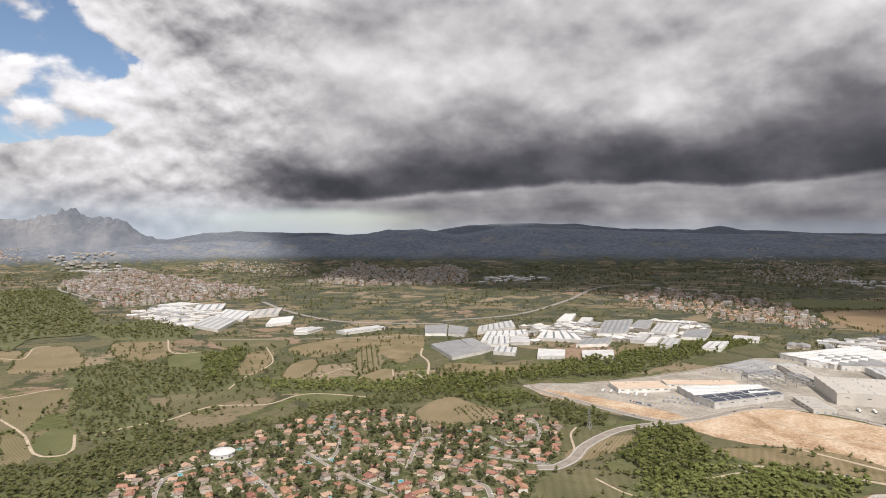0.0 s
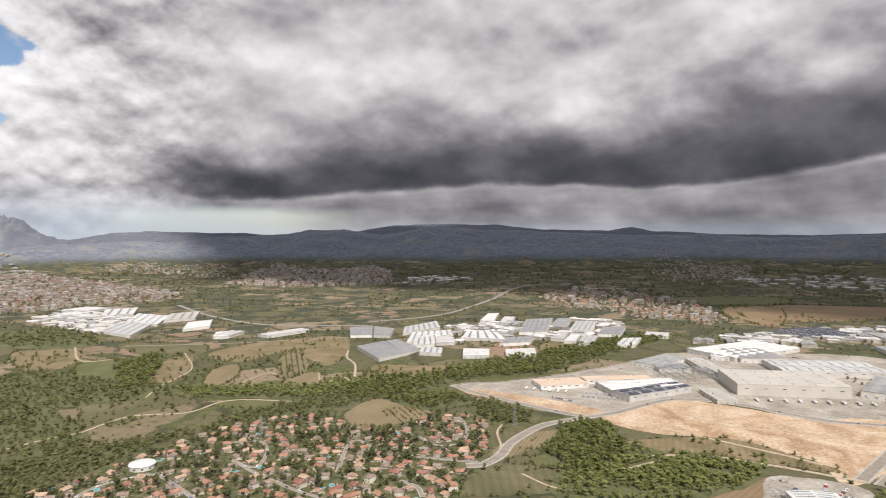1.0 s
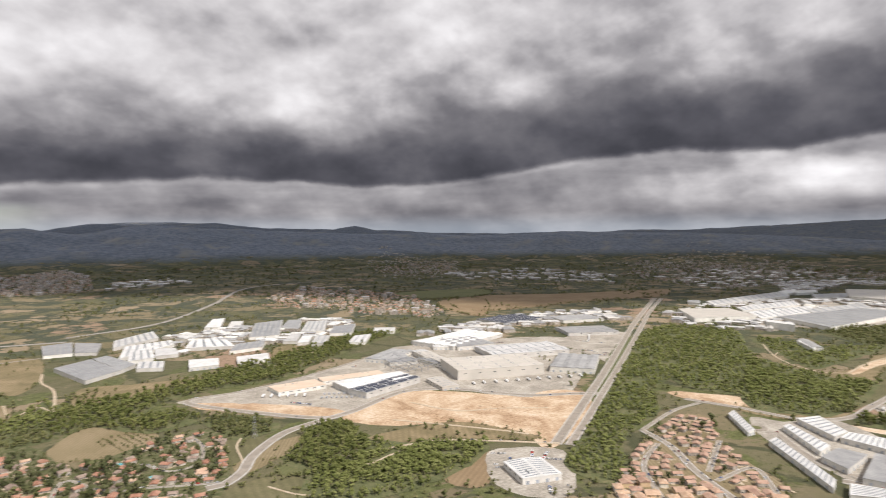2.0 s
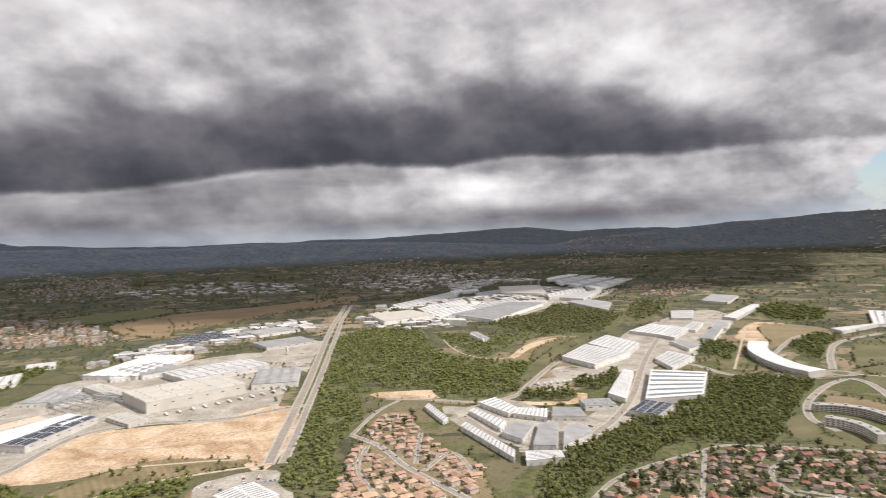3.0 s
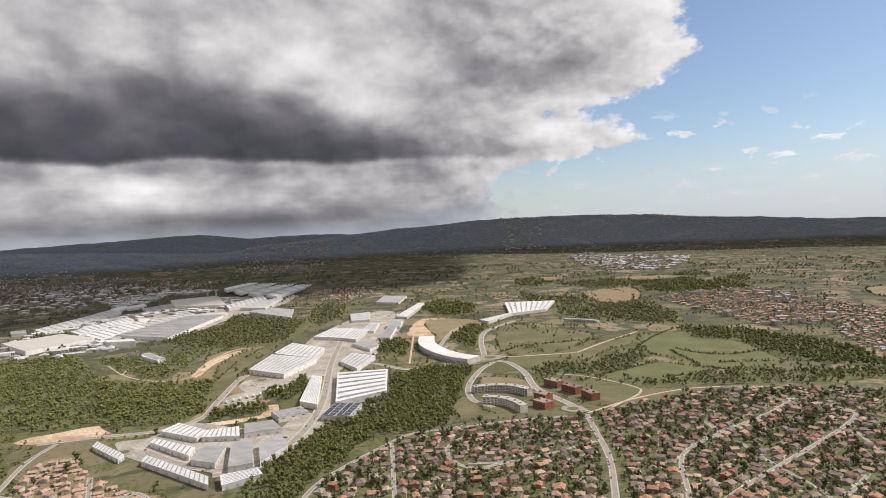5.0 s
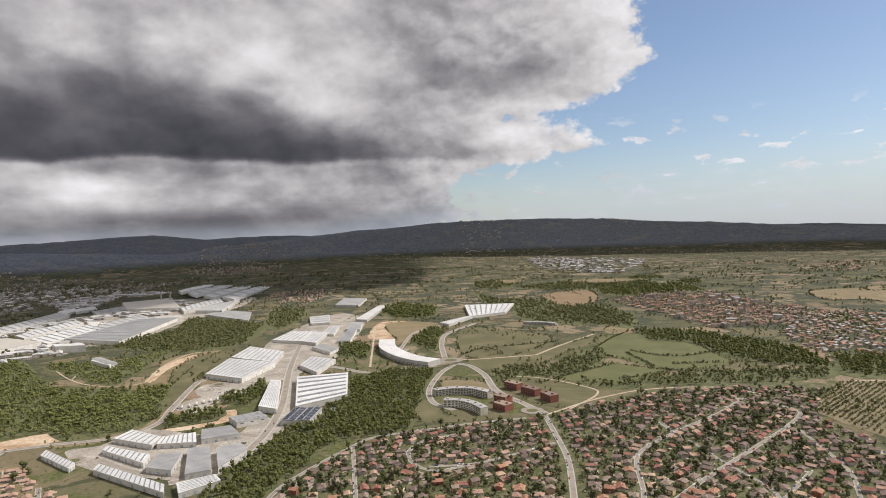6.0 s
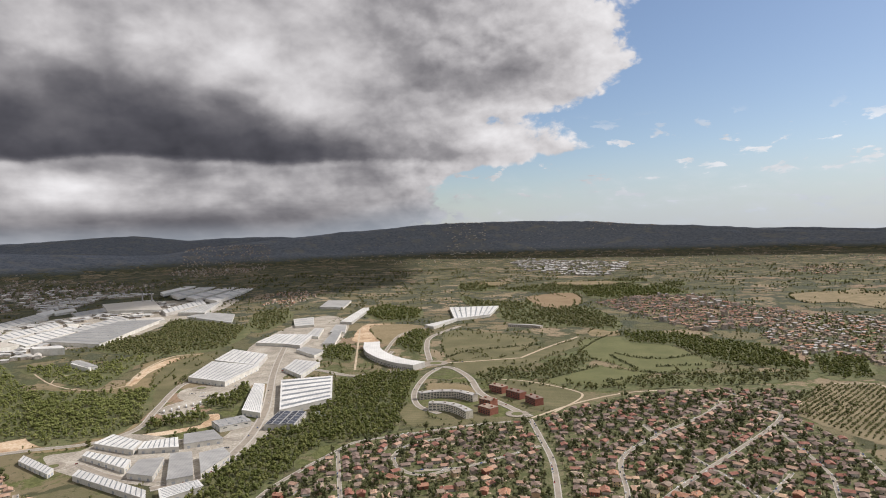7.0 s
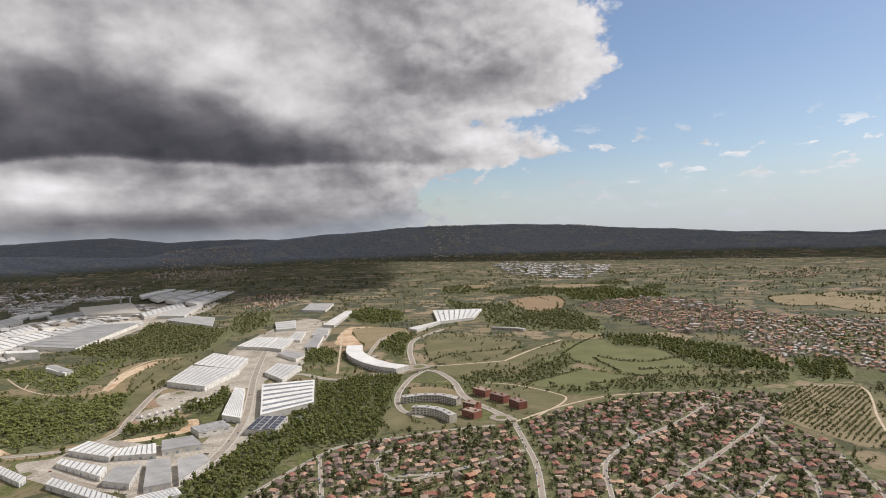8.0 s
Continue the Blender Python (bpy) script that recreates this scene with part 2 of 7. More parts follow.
M = {
    "asphalt": material("asphalt", [(0.22, 0.19, 0.155), (0.33, 0.29, 0.24)], 0.08, 1.5),
    "motorway": material("motorway_asphalt", [(0.22, 0.20, 0.175), (0.33, 0.305, 0.27)], 0.05, 1.0),
    "pavement": material("pavement_concrete", [(0.34, 0.315, 0.28), (0.46, 0.43, 0.385)], 0.1, 1.5),
    "track": material("dirt_track", [(0.36, 0.28, 0.19), (0.52, 0.44, 0.33)], 0.09, 0.9),
    "yard": material("yard_concrete", [(0.18, 0.16, 0.13), (0.29, 0.26, 0.215), (0.38, 0.345, 0.29), (0.50, 0.46, 0.395)], 0.02, 0.22, fleck=0.5),
    "earth": material("bare_orange_earth", [(0.25, 0.16, 0.095), (0.40, 0.275, 0.17), (0.52, 0.395, 0.27), (0.63, 0.53, 0.41)], 0.018, 0.2, bump=0.8, fleck=0.45),
    "dry": material("dry_grass", [(0.140, 0.118, 0.060), (0.219, 0.172, 0.094), (0.298, 0.230, 0.139)], 0.02, 0.3, fleck=0.42, lines=(9.0, 27, 0.22)),
    "green": material("green_crop", [(0.100, 0.108, 0.044), (0.160, 0.158, 0.070)], 0.015, 0.5, fleck=0.42, lines=(6.0, 50, 0.22)),
    "meadow": material("meadow_grass", [(0.097, 0.092, 0.046), (0.138, 0.127, 0.064), (0.198, 0.170, 0.097)], 0.012, 0.4, fleck=0.42, lines=(11.0, 6, 0.22)),
    "tan": material("stubble_field", [(0.181, 0.142, 0.073), (0.245, 0.194, 0.112), (0.310, 0.245, 0.155)], 0.012, 0.3, fleck=0.5, lines=(5.0, 29, 0.35)),
    "brown": material("ploughed_field", [(0.203, 0.138, 0.078), (0.281, 0.209, 0.125)], 0.01, 0.3, fleck=0.42, lines=(7.0, 52, 0.22)),
    "vines": material("vineyard_rows", [(0.198, 0.168, 0.086), (0.270, 0.222, 0.124)], 0.02, 0.5, lines=(5.0, 20, 0.8)),
    "orchard": material("orchard_soil", [(0.162, 0.137, 0.076), (0.239, 0.193, 0.116)], 0.015, 0.6),
    "garden": material("garden_ground", [(0.058, 0.070, 0.026), (0.101, 0.105, 0.046), (0.212, 0.176, 0.114)], 0.09, 0.5),
    "underwood": material("woodland_floor", [(0.070, 0.080, 0.034), (0.110, 0.118, 0.052), (0.170, 0.152, 0.080)], 0.03, 0.25, fleck=0.5),
    "bark": material("bark", [(0.10, 0.075, 0.05), (0.17, 0.13, 0.09)], 0.5, 3.0),
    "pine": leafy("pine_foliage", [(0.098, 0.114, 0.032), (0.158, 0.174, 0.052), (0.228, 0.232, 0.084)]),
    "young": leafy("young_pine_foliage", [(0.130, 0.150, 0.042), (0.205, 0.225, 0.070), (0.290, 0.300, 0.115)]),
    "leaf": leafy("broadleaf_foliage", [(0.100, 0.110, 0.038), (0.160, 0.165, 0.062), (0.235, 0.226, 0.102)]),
}


def ground_material():
    """Farmland: a patchwork of fields with dry grass, scrub and woodland between, and forest on the slopes; far parts
    carry haze in their colour.
    """
    m = bpy.data.materials.new("countryside_ground")
    m.use_nodes = True
    n = Net(m.node_tree)
    bsdf = m.node_tree.nodes["Principled BSDF"]
    place = n.add("ShaderNodeAttribute", attribute_name="place").outputs["Vector"]
    lay = n.stretch(place, 1, 1, 4)
    cell = n.add("ShaderNodeTexVoronoi", in_Scale=0.0048)
    bent = n.add("ShaderNodeVectorMath", operation="ADD")
    n.put(lay, bent.inputs[0])
    warp = n.add("ShaderNodeTexNoise", in_Scale=0.004, in_Detail=3.0)
    n.put(place, warp.inputs["Vector"])
    n.put(n.stretch(warp.outputs[1], 160, 160, 0), bent.inputs[1])
    n.put(bent.outputs[0], cell.inputs["Vector"])
    pick = n.add("ShaderNodeSeparateColor")
    n.put(cell.outputs["Color"], pick.inputs[0])
    crop = n.ramp(pick.outputs[0], [(0.0, (0.085, 0.090, 0.048)), (0.25, (0.135, 0.125, 0.070)), (0.45, (0.215, 0.175, 0.108)), (0.62, (0.330, 0.255, 0.175)), (0.72, (0.140, 0.130, 0.072)), (0.88, (0.095, 0.100, 0.052)), (1.0, (0.330, 0.225, 0.160))])
    grain = n.noise(lay, 0.03, 8.0, 0.65, 0.3)
    dry = n.ramp(grain, [(0.3, (0.090, 0.084, 0.046)), (0.45, (0.138, 0.118, 0.067)), (0.58, (0.175, 0.138, 0.090)), (0.72, (0.276, 0.205, 0.156))])
    rim = n.add("ShaderNodeTexVoronoi", in_Scale=0.0048, feature="DISTANCE_TO_EDGE")
    n.put(bent.outputs[0], rim.inputs["Vector"])
    ragged = n.math("ADD", rim.outputs["Distance"], n.math("MULTIPLY", n.math("SUBTRACT", n.noise(place, 0.03, 4.0, 0.7), 0.5), 0.22))
    hedge = n.span(ragged, 0.05, 0.015, 0.0, 0.9)
    base = n.mix(0.72, dry, crop)
    scrub = n.noise(lay, 0.010, 9.0, 0.68, 0.4)
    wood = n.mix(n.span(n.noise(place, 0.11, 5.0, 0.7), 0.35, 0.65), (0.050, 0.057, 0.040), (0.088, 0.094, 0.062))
    parts = n.add("ShaderNodeSeparateXYZ")
    n.put(place, parts.inputs[0])
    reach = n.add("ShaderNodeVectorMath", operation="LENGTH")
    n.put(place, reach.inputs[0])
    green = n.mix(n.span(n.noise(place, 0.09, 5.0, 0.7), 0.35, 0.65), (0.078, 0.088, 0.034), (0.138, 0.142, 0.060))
    # woodland greys with distance, haze painted into its colour
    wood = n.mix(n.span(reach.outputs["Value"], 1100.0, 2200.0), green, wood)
    slope = n.span(parts.outputs[2], 20.0, 120.0, 0.0, 0.26)
    span_out = n.add("ShaderNodeVectorMath", operation="LENGTH")
    n.put(place, span_out.inputs[0])
    wilder = n.span(span_out.outputs["Value"], 1500.0, 2800.0, 0.0, 0.02)
    cut = n.span(n.math("ADD", n.math("ADD", scrub, wilder), slope), 0.505, 0.555)
    specks = n.math("MULTIPLY", n.span(n.noise(place, 0.085, 5.0, 0.7), 0.57, 0.63), 0.85)
    rough = n.mix(specks, base, (0.058, 0.064, 0.03))
    pale = n.math("MULTIPLY", n.span(n.noise(place, 0.05, 6.0, 0.7, 1.0), 0.62, 0.70), 0.6)
    rough = n.mix(pale, rough, (0.34, 0.27, 0.17))
    rough = n.mix(hedge, rough, (0.066, 0.070, 0.038))
    # hill forest with the blue-grey of distance haze put into its base colour
    hazy_oak = n.mix(n.span(n.noise(lay, 0.02, 8.0, 0.7), 0.35, 0.65), (0.122, 0.138, 0.165), (0.210, 0.224, 0.248))
    hazy_oak = n.mix(n.span(n.noise(place, 0.0035, 7.0, 0.62), 0.52, 0.68), hazy_oak, (0.23, 0.225, 0.21))
    wood = n.mix(n.span(parts.outputs[2], 15.0, 110.0), wood, hazy_oak)
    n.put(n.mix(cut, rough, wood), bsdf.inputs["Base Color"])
    bsdf.inputs["Roughness"].default_value = 0.95
    bsdf.inputs["Specular IOR Level"].default_value = 0.1
    b = n.add("ShaderNodeBump", in_Strength=1.0, in_Distance=3.0)
    n.put(n.noise(place, 0.06, 7.0, 0.7), b.inputs["Height"])
    n.put(b.outputs[0], bsdf.inputs["Normal"])
    return m


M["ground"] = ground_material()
# grey rock, its colour tinted blue-grey for the haze before the massif
M["rock"] = material("hazy_grey_rock", [(0.125, 0.14, 0.165), (0.18, 0.19, 0.21), (0.25, 0.25, 0.255)], 0.004, 0.02, bump=9.0)


# ---- mesh helpers ----
def soft(a, b, v):
    v = min(1.0, max(0.0, (v - a) / (b - a)))
    return v * v * (3 - 2 * v)


EYE = 295.0
FLAT, SPAN = 3000.0, 1850.0
RIDGE_TURN = [-60, -24, -20, -17, -15, -11, -7, -5, -2, 1.5, 5, 7, 11, 16, 21, 28, 35, 45, 56, 64, 70, 73, 79, 85, 90, 93, 97, 103, 108, 113, 117, 123, 127, 132, 150]
RIDGE_RISE = [-.7, -.62, -.35, -.5, -.16, .02, .18, .57, .61, .1, .76, .82, .55, .26, .08, -.1, -.3, -.06, -.3, -.7, -1.0, -.45, .08, .62, .92, 1.15, 1.27, 1.25, 1.08, .6, .45, -.06, -.3, -.47, -.5]
FAR_TURN = [-60, -24, -21, -17, -8, -.5, 2.5, 5.5, 12, 16, 19.5, 22, 24, 26, 35, 45, 55, 61, 68, 72, 78, 85, 100, 115, 132, 150]
FAR_RISE = [.2, -.3, .35, .34, .1, .45, .85, 1.04, .95, .46, .44, .35, .7, .2, -.1, .0, .1, .39, .8, .25, .42, .3, .5, .3, -.15, -.2]


def land(x, y):
    """The land's height: a flat valley floor with low swells far out, the ring of hills and a second range behind it."""
    r = math.hypot(x, y)
    if r < FLAT:
        return 0.0
    a = math.degrees(math.atan2(x, y))
    eye = float(np.interp(a, [0, 60], [280, 308]))
    foot = float(np.interp(a, [-60, 20, 40, 64, 72, 85, 95, 150], [5300, 5300, 5600, 6200, 6600, 7800, 8600, 9000]))
    crest = foot + float(np.interp(a, [-60, 60, 90, 150], [2600, 2500, 3000, 3000]))
    z = 9 * soft(3400, 4300, r) * noise.fractal(Vector((x, y, 4)) * 0.0011, 0.9, 2.1, 4)
    first = eye + crest * math.tan(radians(float(np.interp(a, RIDGE_TURN, RIDGE_RISE))))
    spurs = 0.5 + 0.8 * abs(noise.fractal(Vector((x, y, 0)) * 0.00085, 0.9, 2.1, 5))
    up = soft(foot, crest, r)
    z += first * up * (up + (1 - up) * spurs) * soft(crest + 3200, crest + 300, r)
    z -= 4 * up * (1 - up) * 75 * (1 - abs(noise.fractal(Vector((x, y, 9)) * 0.0011, 0.9, 2.1, 5)) * 1.6)
    z += up * 26 * soft(crest + 900, crest - 700, r) * noise.fractal(Vector((x, y, 7)) * 0.0035, 0.9, 2.1, 4)
    second = eye + 13500 * math.tan(radians(float(np.interp(a, FAR_TURN, FAR_RISE))))
    return max(0.0, z, second * soft(crest + 500, 13500, r) + 40 * soft(11000, 13000, r) * noise.fractal(Vector((x, y, 2)) * 0.001, 0.9, 2.1, 4))


def nearer(r):
    """The valley's far half is drawn in towards the eye; its rim lies 4850 m out."""
    return r if r < FLAT else FLAT + SPAN * (1 - math.exp(-(r - FLAT) / SPAN))


def laid(x, y, z=0.0):
    """Where a place of the land stands once the far half is drawn in, and how much smaller things are there."""
    r = math.hypot(x, y)
    if r < FLAT:
        return x, y, z, 1.0
    s = nearer(r) / r
    return x * s, y * s, EYE + (land(x, y) + z - EYE) * s, s


def grounded(x, y, turn=0.0):
    """The pose of a thing that stands on the land."""
    px, py, pz, s = laid(x, y)
    return pose(px, py, pz, 0, 0, turn) @ Matrix.Diagonal((s, s, s, 1))


def mesh_object(name, verts, faces, mat, parent=None, label="", tint=None):
    me = bpy.data.meshes.new(name)
    me.from_pydata(verts, [], faces)
    me.materials.append(mat)
    if tint is not None:
        me.attributes.new("tint", "FLOAT", "POINT").data.foreach_set("value", np.asarray(tint, np.float32))
    me.update()
    ob = new(name, me)
    if parent:
        ob.parent = parent
    return tagged(ob, label)


def arrays_object(name, verts, faces, mats, slots=None, tint=None):
    """A large mesh from arrays of vertices and triangles."""
    me = bpy.data.meshes.new(name)
    me.vertices.add(len(verts)), me.loops.add(3 * len(faces)), me.polygons.add(len(faces))
    me.vertices.foreach_set("co", np.ascontiguousarray(verts, np.float32).ravel())
    me.loops.foreach_set("vertex_index", np.ascontiguousarray(faces, np.int32).ravel())
    me.polygons.foreach_set("loop_start", np.arange(0, 3 * len(faces), 3, dtype=np.int32))
    me.polygons.foreach_set("use_smooth", np.zeros(len(faces), bool))
    for mat in mats:
        me.materials.append(mat)
    if slots is not None:
        me.polygons.foreach_set("material_index", np.ascontiguousarray(slots, np.int32))
    if tint is not None:
        me.attributes.new("tint", "FLOAT", "POINT").data.foreach_set("value", np.ascontiguousarray(tint, np.float32))
    me.update(calc_edges=True)
    me.validate()
    return new(name, me)


def part(name, bm, mat, parent, label=""):
    me = bpy.data.meshes.new(name)
    bm.to_mesh(me)
    bm.free()
    me.materials.append(mat)
    ob = new(name, me)
    ob.parent = parent
    return tagged(ob, label)


def smooth_line(points, step=12.0, closed=False):
    """Points along a smooth curve through the given ones."""
    p = [Vector(q) for q in points]
    out = []
    count = len(p) if closed else len(p) - 1
    for k in range(count):
        b, c = p[k], p[(k + 1) % len(p)]
        a = p[k - 1] if closed or k else b * 2 - c
        d = p[(k + 2) % len(p)] if closed or k + 2 < len(p) else c * 2 - b
        n = max(1, int((c - b).length / step))
        for q in range(n):
            t = q / n
            out.append(0.5 * (2 * b + (c - a) * t + (2 * a - 5 * b + 4 * c - d) * t * t + (3 * b - a - 3 * c + d) * t ** 3))
    return out if closed else out + [p[-1]]


def inside(x, y, poly):
    hit, j = False, len(poly) - 1
    for k in range(len(poly)):
        (xa, ya), (xb, yb) = poly[k], poly[j]
        if (ya > y) != (yb > y) and x < (xb - xa) * (y - ya) / (yb - ya) + xa:
            hit = not hit
        j = k
    return hit


layer = [0.10]
BARE = []
HEDGED = []
YARDS = []


def field(outline, mat, label, name="field", rough_edge=4.0, category="field"):
    """A patch of land with a slightly uneven edge, laid a little above what lies below it."""
    layer[0] += 0.004
    if mat in ("earth", "yard", "green", "tan", "brown"):
        BARE.append((outline, (sum(p[0] for p in outline) / len(outline), sum(p[1] for p in outline) / len(outline))))
    if mat == "yard":
        YARDS.append(outline)
    if mat in ("green", "tan", "meadow", "dry", "vines", "orchard", "brown"):
        HEDGED.append(outline)
    rim = smooth_line(outline, 15.0, True) if rough_edge else [Vector(p) for p in outline]
    rim = [q + Vector((noise.noise(Vector((q.x, q.y, 0)) * 0.06), noise.noise(Vector((q.x, q.y, 9)) * 0.06))) * rough_edge for q in rim]
    bm = bmesh.new()
    z = layer[0] + (1.5 if math.hypot(*outline[0]) > 2900 else 0)
    top = bm.faces.new([bm.verts.new(laid(q.x, q.y, z)[:3]) for q in rim])
    bmesh.ops.triangulate(bm, faces=[top])
    bm.normal_update()
    for f in bm.faces:
        if f.normal.z < 0:
            f.normal_flip()
    me = bpy.data.meshes.new(name)
    bm.to_mesh(me)
    bm.free()
    me.materials.append(M[mat])
    return tagged(new(name, me), label, category, "", "structure")


ROADS = []


def ribbon(name, line, low, high, z, mat, parent=None, drop=0.5):
    """A strip that follows line between two sideways offsets, with sides that go down."""
    verts, faces = [], []
    for k, q in enumerate(line):
        way = (line[min(k + 1, len(line) - 1)] - line[max(k - 1, 0)]).normalized()
        side = Vector((way.y, -way.x))
        a, b = q + side * low, q + side * high
        up = z + (1.5 if q.length > 2900 else 0)
        verts += [laid(a.x, a.y, up - drop)[:3], laid(a.x, a.y, up)[:3], laid(b.x, b.y, up)[:3], laid(b.x, b.y, up - drop)[:3]]
        if k:
            s = 4 * k
            faces += [(s - 4 + m, s - 3 + m, s + 1 + m, s + m) for m in range(3)]
    return mesh_object(name, verts, [f[::-1] for f in faces], mat, parent)


def road(points, width, label, mat="asphalt", walks=0.0, lines=False, name="road"):
    line = smooth_line(points, 10.0)
    ROADS.append((line, width / 2 + walks))
    layer[0] += 0.001
    z = 0.56 + layer[0] * 0.1
    ob = tagged(ribbon(name, line, -width / 2, width / 2, z, M[mat]), label, "road", "", "structure")
    if walks:
        for a, b in ((-width / 2 - walks, -width / 2), (width / 2, width / 2 + walks)):
            ribbon("kerb_walk", line, a, b, z + 0.09, M["pavement"], ob, drop=0.7)
    if lines:
        ribbon("centre_line", line, -0.3, 0.3, z + 0.03, M["paint"], ob, drop=0.02)
    return ob


# ---- the land ----
def build_ground():
    radii = np.concatenate([np.linspace(0, 2950, 24)[1:], FLAT + np.cumsum(np.linspace(24, 120, 150))])
    turns = 720
    verts, true = [(0, 0, 0)], [(0, 0, 0)]
    for r in radii:
        for k in range(turns):
            a = 2 * math.pi * k / turns
            x, y = r * math.sin(a), r * math.cos(a)
            p = laid(x, y)
            verts.append(p[:3])
            true.append((x, y, land(x, y)))
    faces = [(0, 1 + (k + 1) % turns, 1 + k) for k in range(turns)]
    for q in range(len(radii) - 1):
        s = 1 + q * turns
        faces += [(s + k, s + (k + 1) % turns, s + turns + (k + 1) % turns, s + turns + k) for k in range(turns)]
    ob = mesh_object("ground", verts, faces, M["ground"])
    ob.data.attributes.new("place", "FLOAT_VECTOR", "POINT").data.foreach_set("vector", np.asarray(true, np.float32).ravel())
    ob.data.polygons.foreach_set("use_smooth", np.ones(len(ob.data.polygons), bool))
    return tagged(ob, "wide valley floor of dry fields and scrub, rising to wooded hills", "ground", "", "structure")


build_ground()


def build_massif():
    """The serrated rock massif on the rim, a row of rounded needles on a long base."""
    verts, faces, n, m = [], [], 220, 60
    for k in range(n):
        a = radians(-58 + 35.2 * k / (n - 1))
        deg = math.degrees(a)
        top = 280 + 8600 * math.tan(radians(float(np.interp(deg, [-58, -48, -38, -35.5, -34, -32.8, -30.9, -29.5, -28.3, -26.9, -25.5, -24.4, -22.8], [.5, .8, 1.0, 1.05, 1.4, 1.5, 1.85, 1.6, 1.6, .95, .12, -.55, -1.6]))))
        for q in range(m):
            u = q / (m - 1)
            r = 6300 + 3300 * u
            x, y = r * math.sin(a), r * math.cos(a)
            fall = (0.42 * soft(0, 0.45, u) + 0.58 * soft(0.34, 0.68, u)) * soft(1.0, 0.80, u)
            cliff = soft(0.40, 0.66, u) * soft(1.0, 0.85, u)
            needle = abs(noise.fractal(Vector((deg * 1.5, r * 0.0011, 3)), 0.8, 2.2, 3)) * 70 * cliff * soft(0, 90, top - 330)
            ribs = 46 * noise.fractal(Vector((x, y, 0)) * 0.0028, 0.8, 2.2, 5)
            p = laid(x, y)
            h = -8 - 60 * soft(0.35, 0.0, u) + fall * (top + ribs * (0.5 + cliff) - 12) + needle
            verts.append((p[0], p[1], EYE + (h - EYE) * p[3]))
    for k in range(n - 1):
        faces += [(k * m + q, (k + 1) * m + q, (k + 1) * m + q + 1, k * m + q + 1) for q in range(m - 1)]
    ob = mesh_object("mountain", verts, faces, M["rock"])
    return tagged(ob, "serrated grey rock massif beyond the towns", "mountain", "", "structure")


build_massif()


# ---- the unseen cloud deck overhead, added to shade the far valley ----
def shade_cloud_material():
    m = bpy.data.materials.new("shade_cloud_deck")
    m.use_nodes = True
    n = Net(m.node_tree)
    m.node_tree.nodes.clear()
    place = n.add("ShaderNodeNewGeometry").outputs["Position"]
    edge = n.add("ShaderNodeAttribute", attribute_name="tint").outputs["Fac"]
    lumps = n.noise(place, 0.0016, 7.0, 0.55, 0.5)
    dense = n.math("ADD", edge, n.math("MULTIPLY", n.math("SUBTRACT", lumps, 0.5), 1.5))
    dark = n.add("ShaderNodeBsdfDiffuse")
    dark.inputs[0].default_value = (0.70, 0.71, 0.74, 1)
    thin = n.add("ShaderNodeBsdfTranslucent")
    thin.inputs[0].default_value = (0.80, 0.82, 0.88, 1)
    clear = n.add("ShaderNodeBsdfTransparent")
    a, b = n.add("ShaderNodeMixShader"), n.add("ShaderNodeMixShader")
    a.inputs[0].default_value = 0.12
    n.put(dark.outputs[0], a.inputs[1]), n.put(thin.outputs[0], a.inputs[2])
    n.put(n.span(dense, 0.0, 0.70, 0.0, 0.97), b.inputs[0])
    n.put(clear.outputs[0], b.inputs[1]), n.put(a.outputs[0], b.inputs[2])
    n.put(b.outputs[0], n.add("ShaderNodeOutputMaterial").inputs[0])
    return m


def build_shade_cloud():
    """An unseen deck 2.7 km up, added on the sun's side of the land that lies in its shade."""
    n, m, high = 200, 80, 2700.0
    run = high / math.tan(radians(SUN_HEIGHT))
    dx, dy = run * math.sin(radians(SUN_TURN)), run * math.cos(radians(SUN_TURN))
    verts, faces, tint = [], [], []
    for k in range(n):
        deg = -28 + 132 * k / (n - 1)
        # near edge follows where the shade on the land has to begin
        near = float(np.interp(deg, [-28, -18, -10, 0, 10, 20, 35, 45, 55, 65, 75, 85, 104], [4300, 4150, 3800, 3500, 3100, 2900, 2450, 2450, 2750, 3050, 3250, 3500, 4200]))
        for q in range(m):
            r = 1700 + 3500 * q / (m - 1)
            x, y = r * math.sin(radians(deg)), r * math.cos(radians(deg))
            verts.append((x + dx, y + dy, high + 60 * noise.fractal(Vector((x, y, 0)) * 0.0012, 0.9, 2.1, 3)))
            tint.append(min(soft(near - 500, near + 500, r), soft(-22, -9, deg), soft(98, 84, deg)) * 1.3 - 0.30)
    for k in range(n - 1):
        faces += [(k * m + q, (k + 1) * m + q, (k + 1) * m + q + 1, k * m + q + 1) for q in range(m - 1)]
    ob = mesh_object("cloud", verts, faces, shade_cloud_material(), tint=tint)
    for p in ob.data.polygons:
        p.use_smooth = True
    return tagged(ob, "unseen grey cloud deck overhead, added to shade the far valley", "cloud", "", "structure")


build_shade_cloud()

# ---- what is taken: cells of 4 m that roads and buildings fill ----
TAKEN = set()


def take(x, y, half):
    c = int(half // 4) + 1
    for i in range(-c, c + 1):
        for j in range(-c, c + 1):
            TAKEN.add((int(x // 4) + i, int(y // 4) + j))


def free(x, y):
    return (int(x // 4), int(y // 4)) not in TAKEN


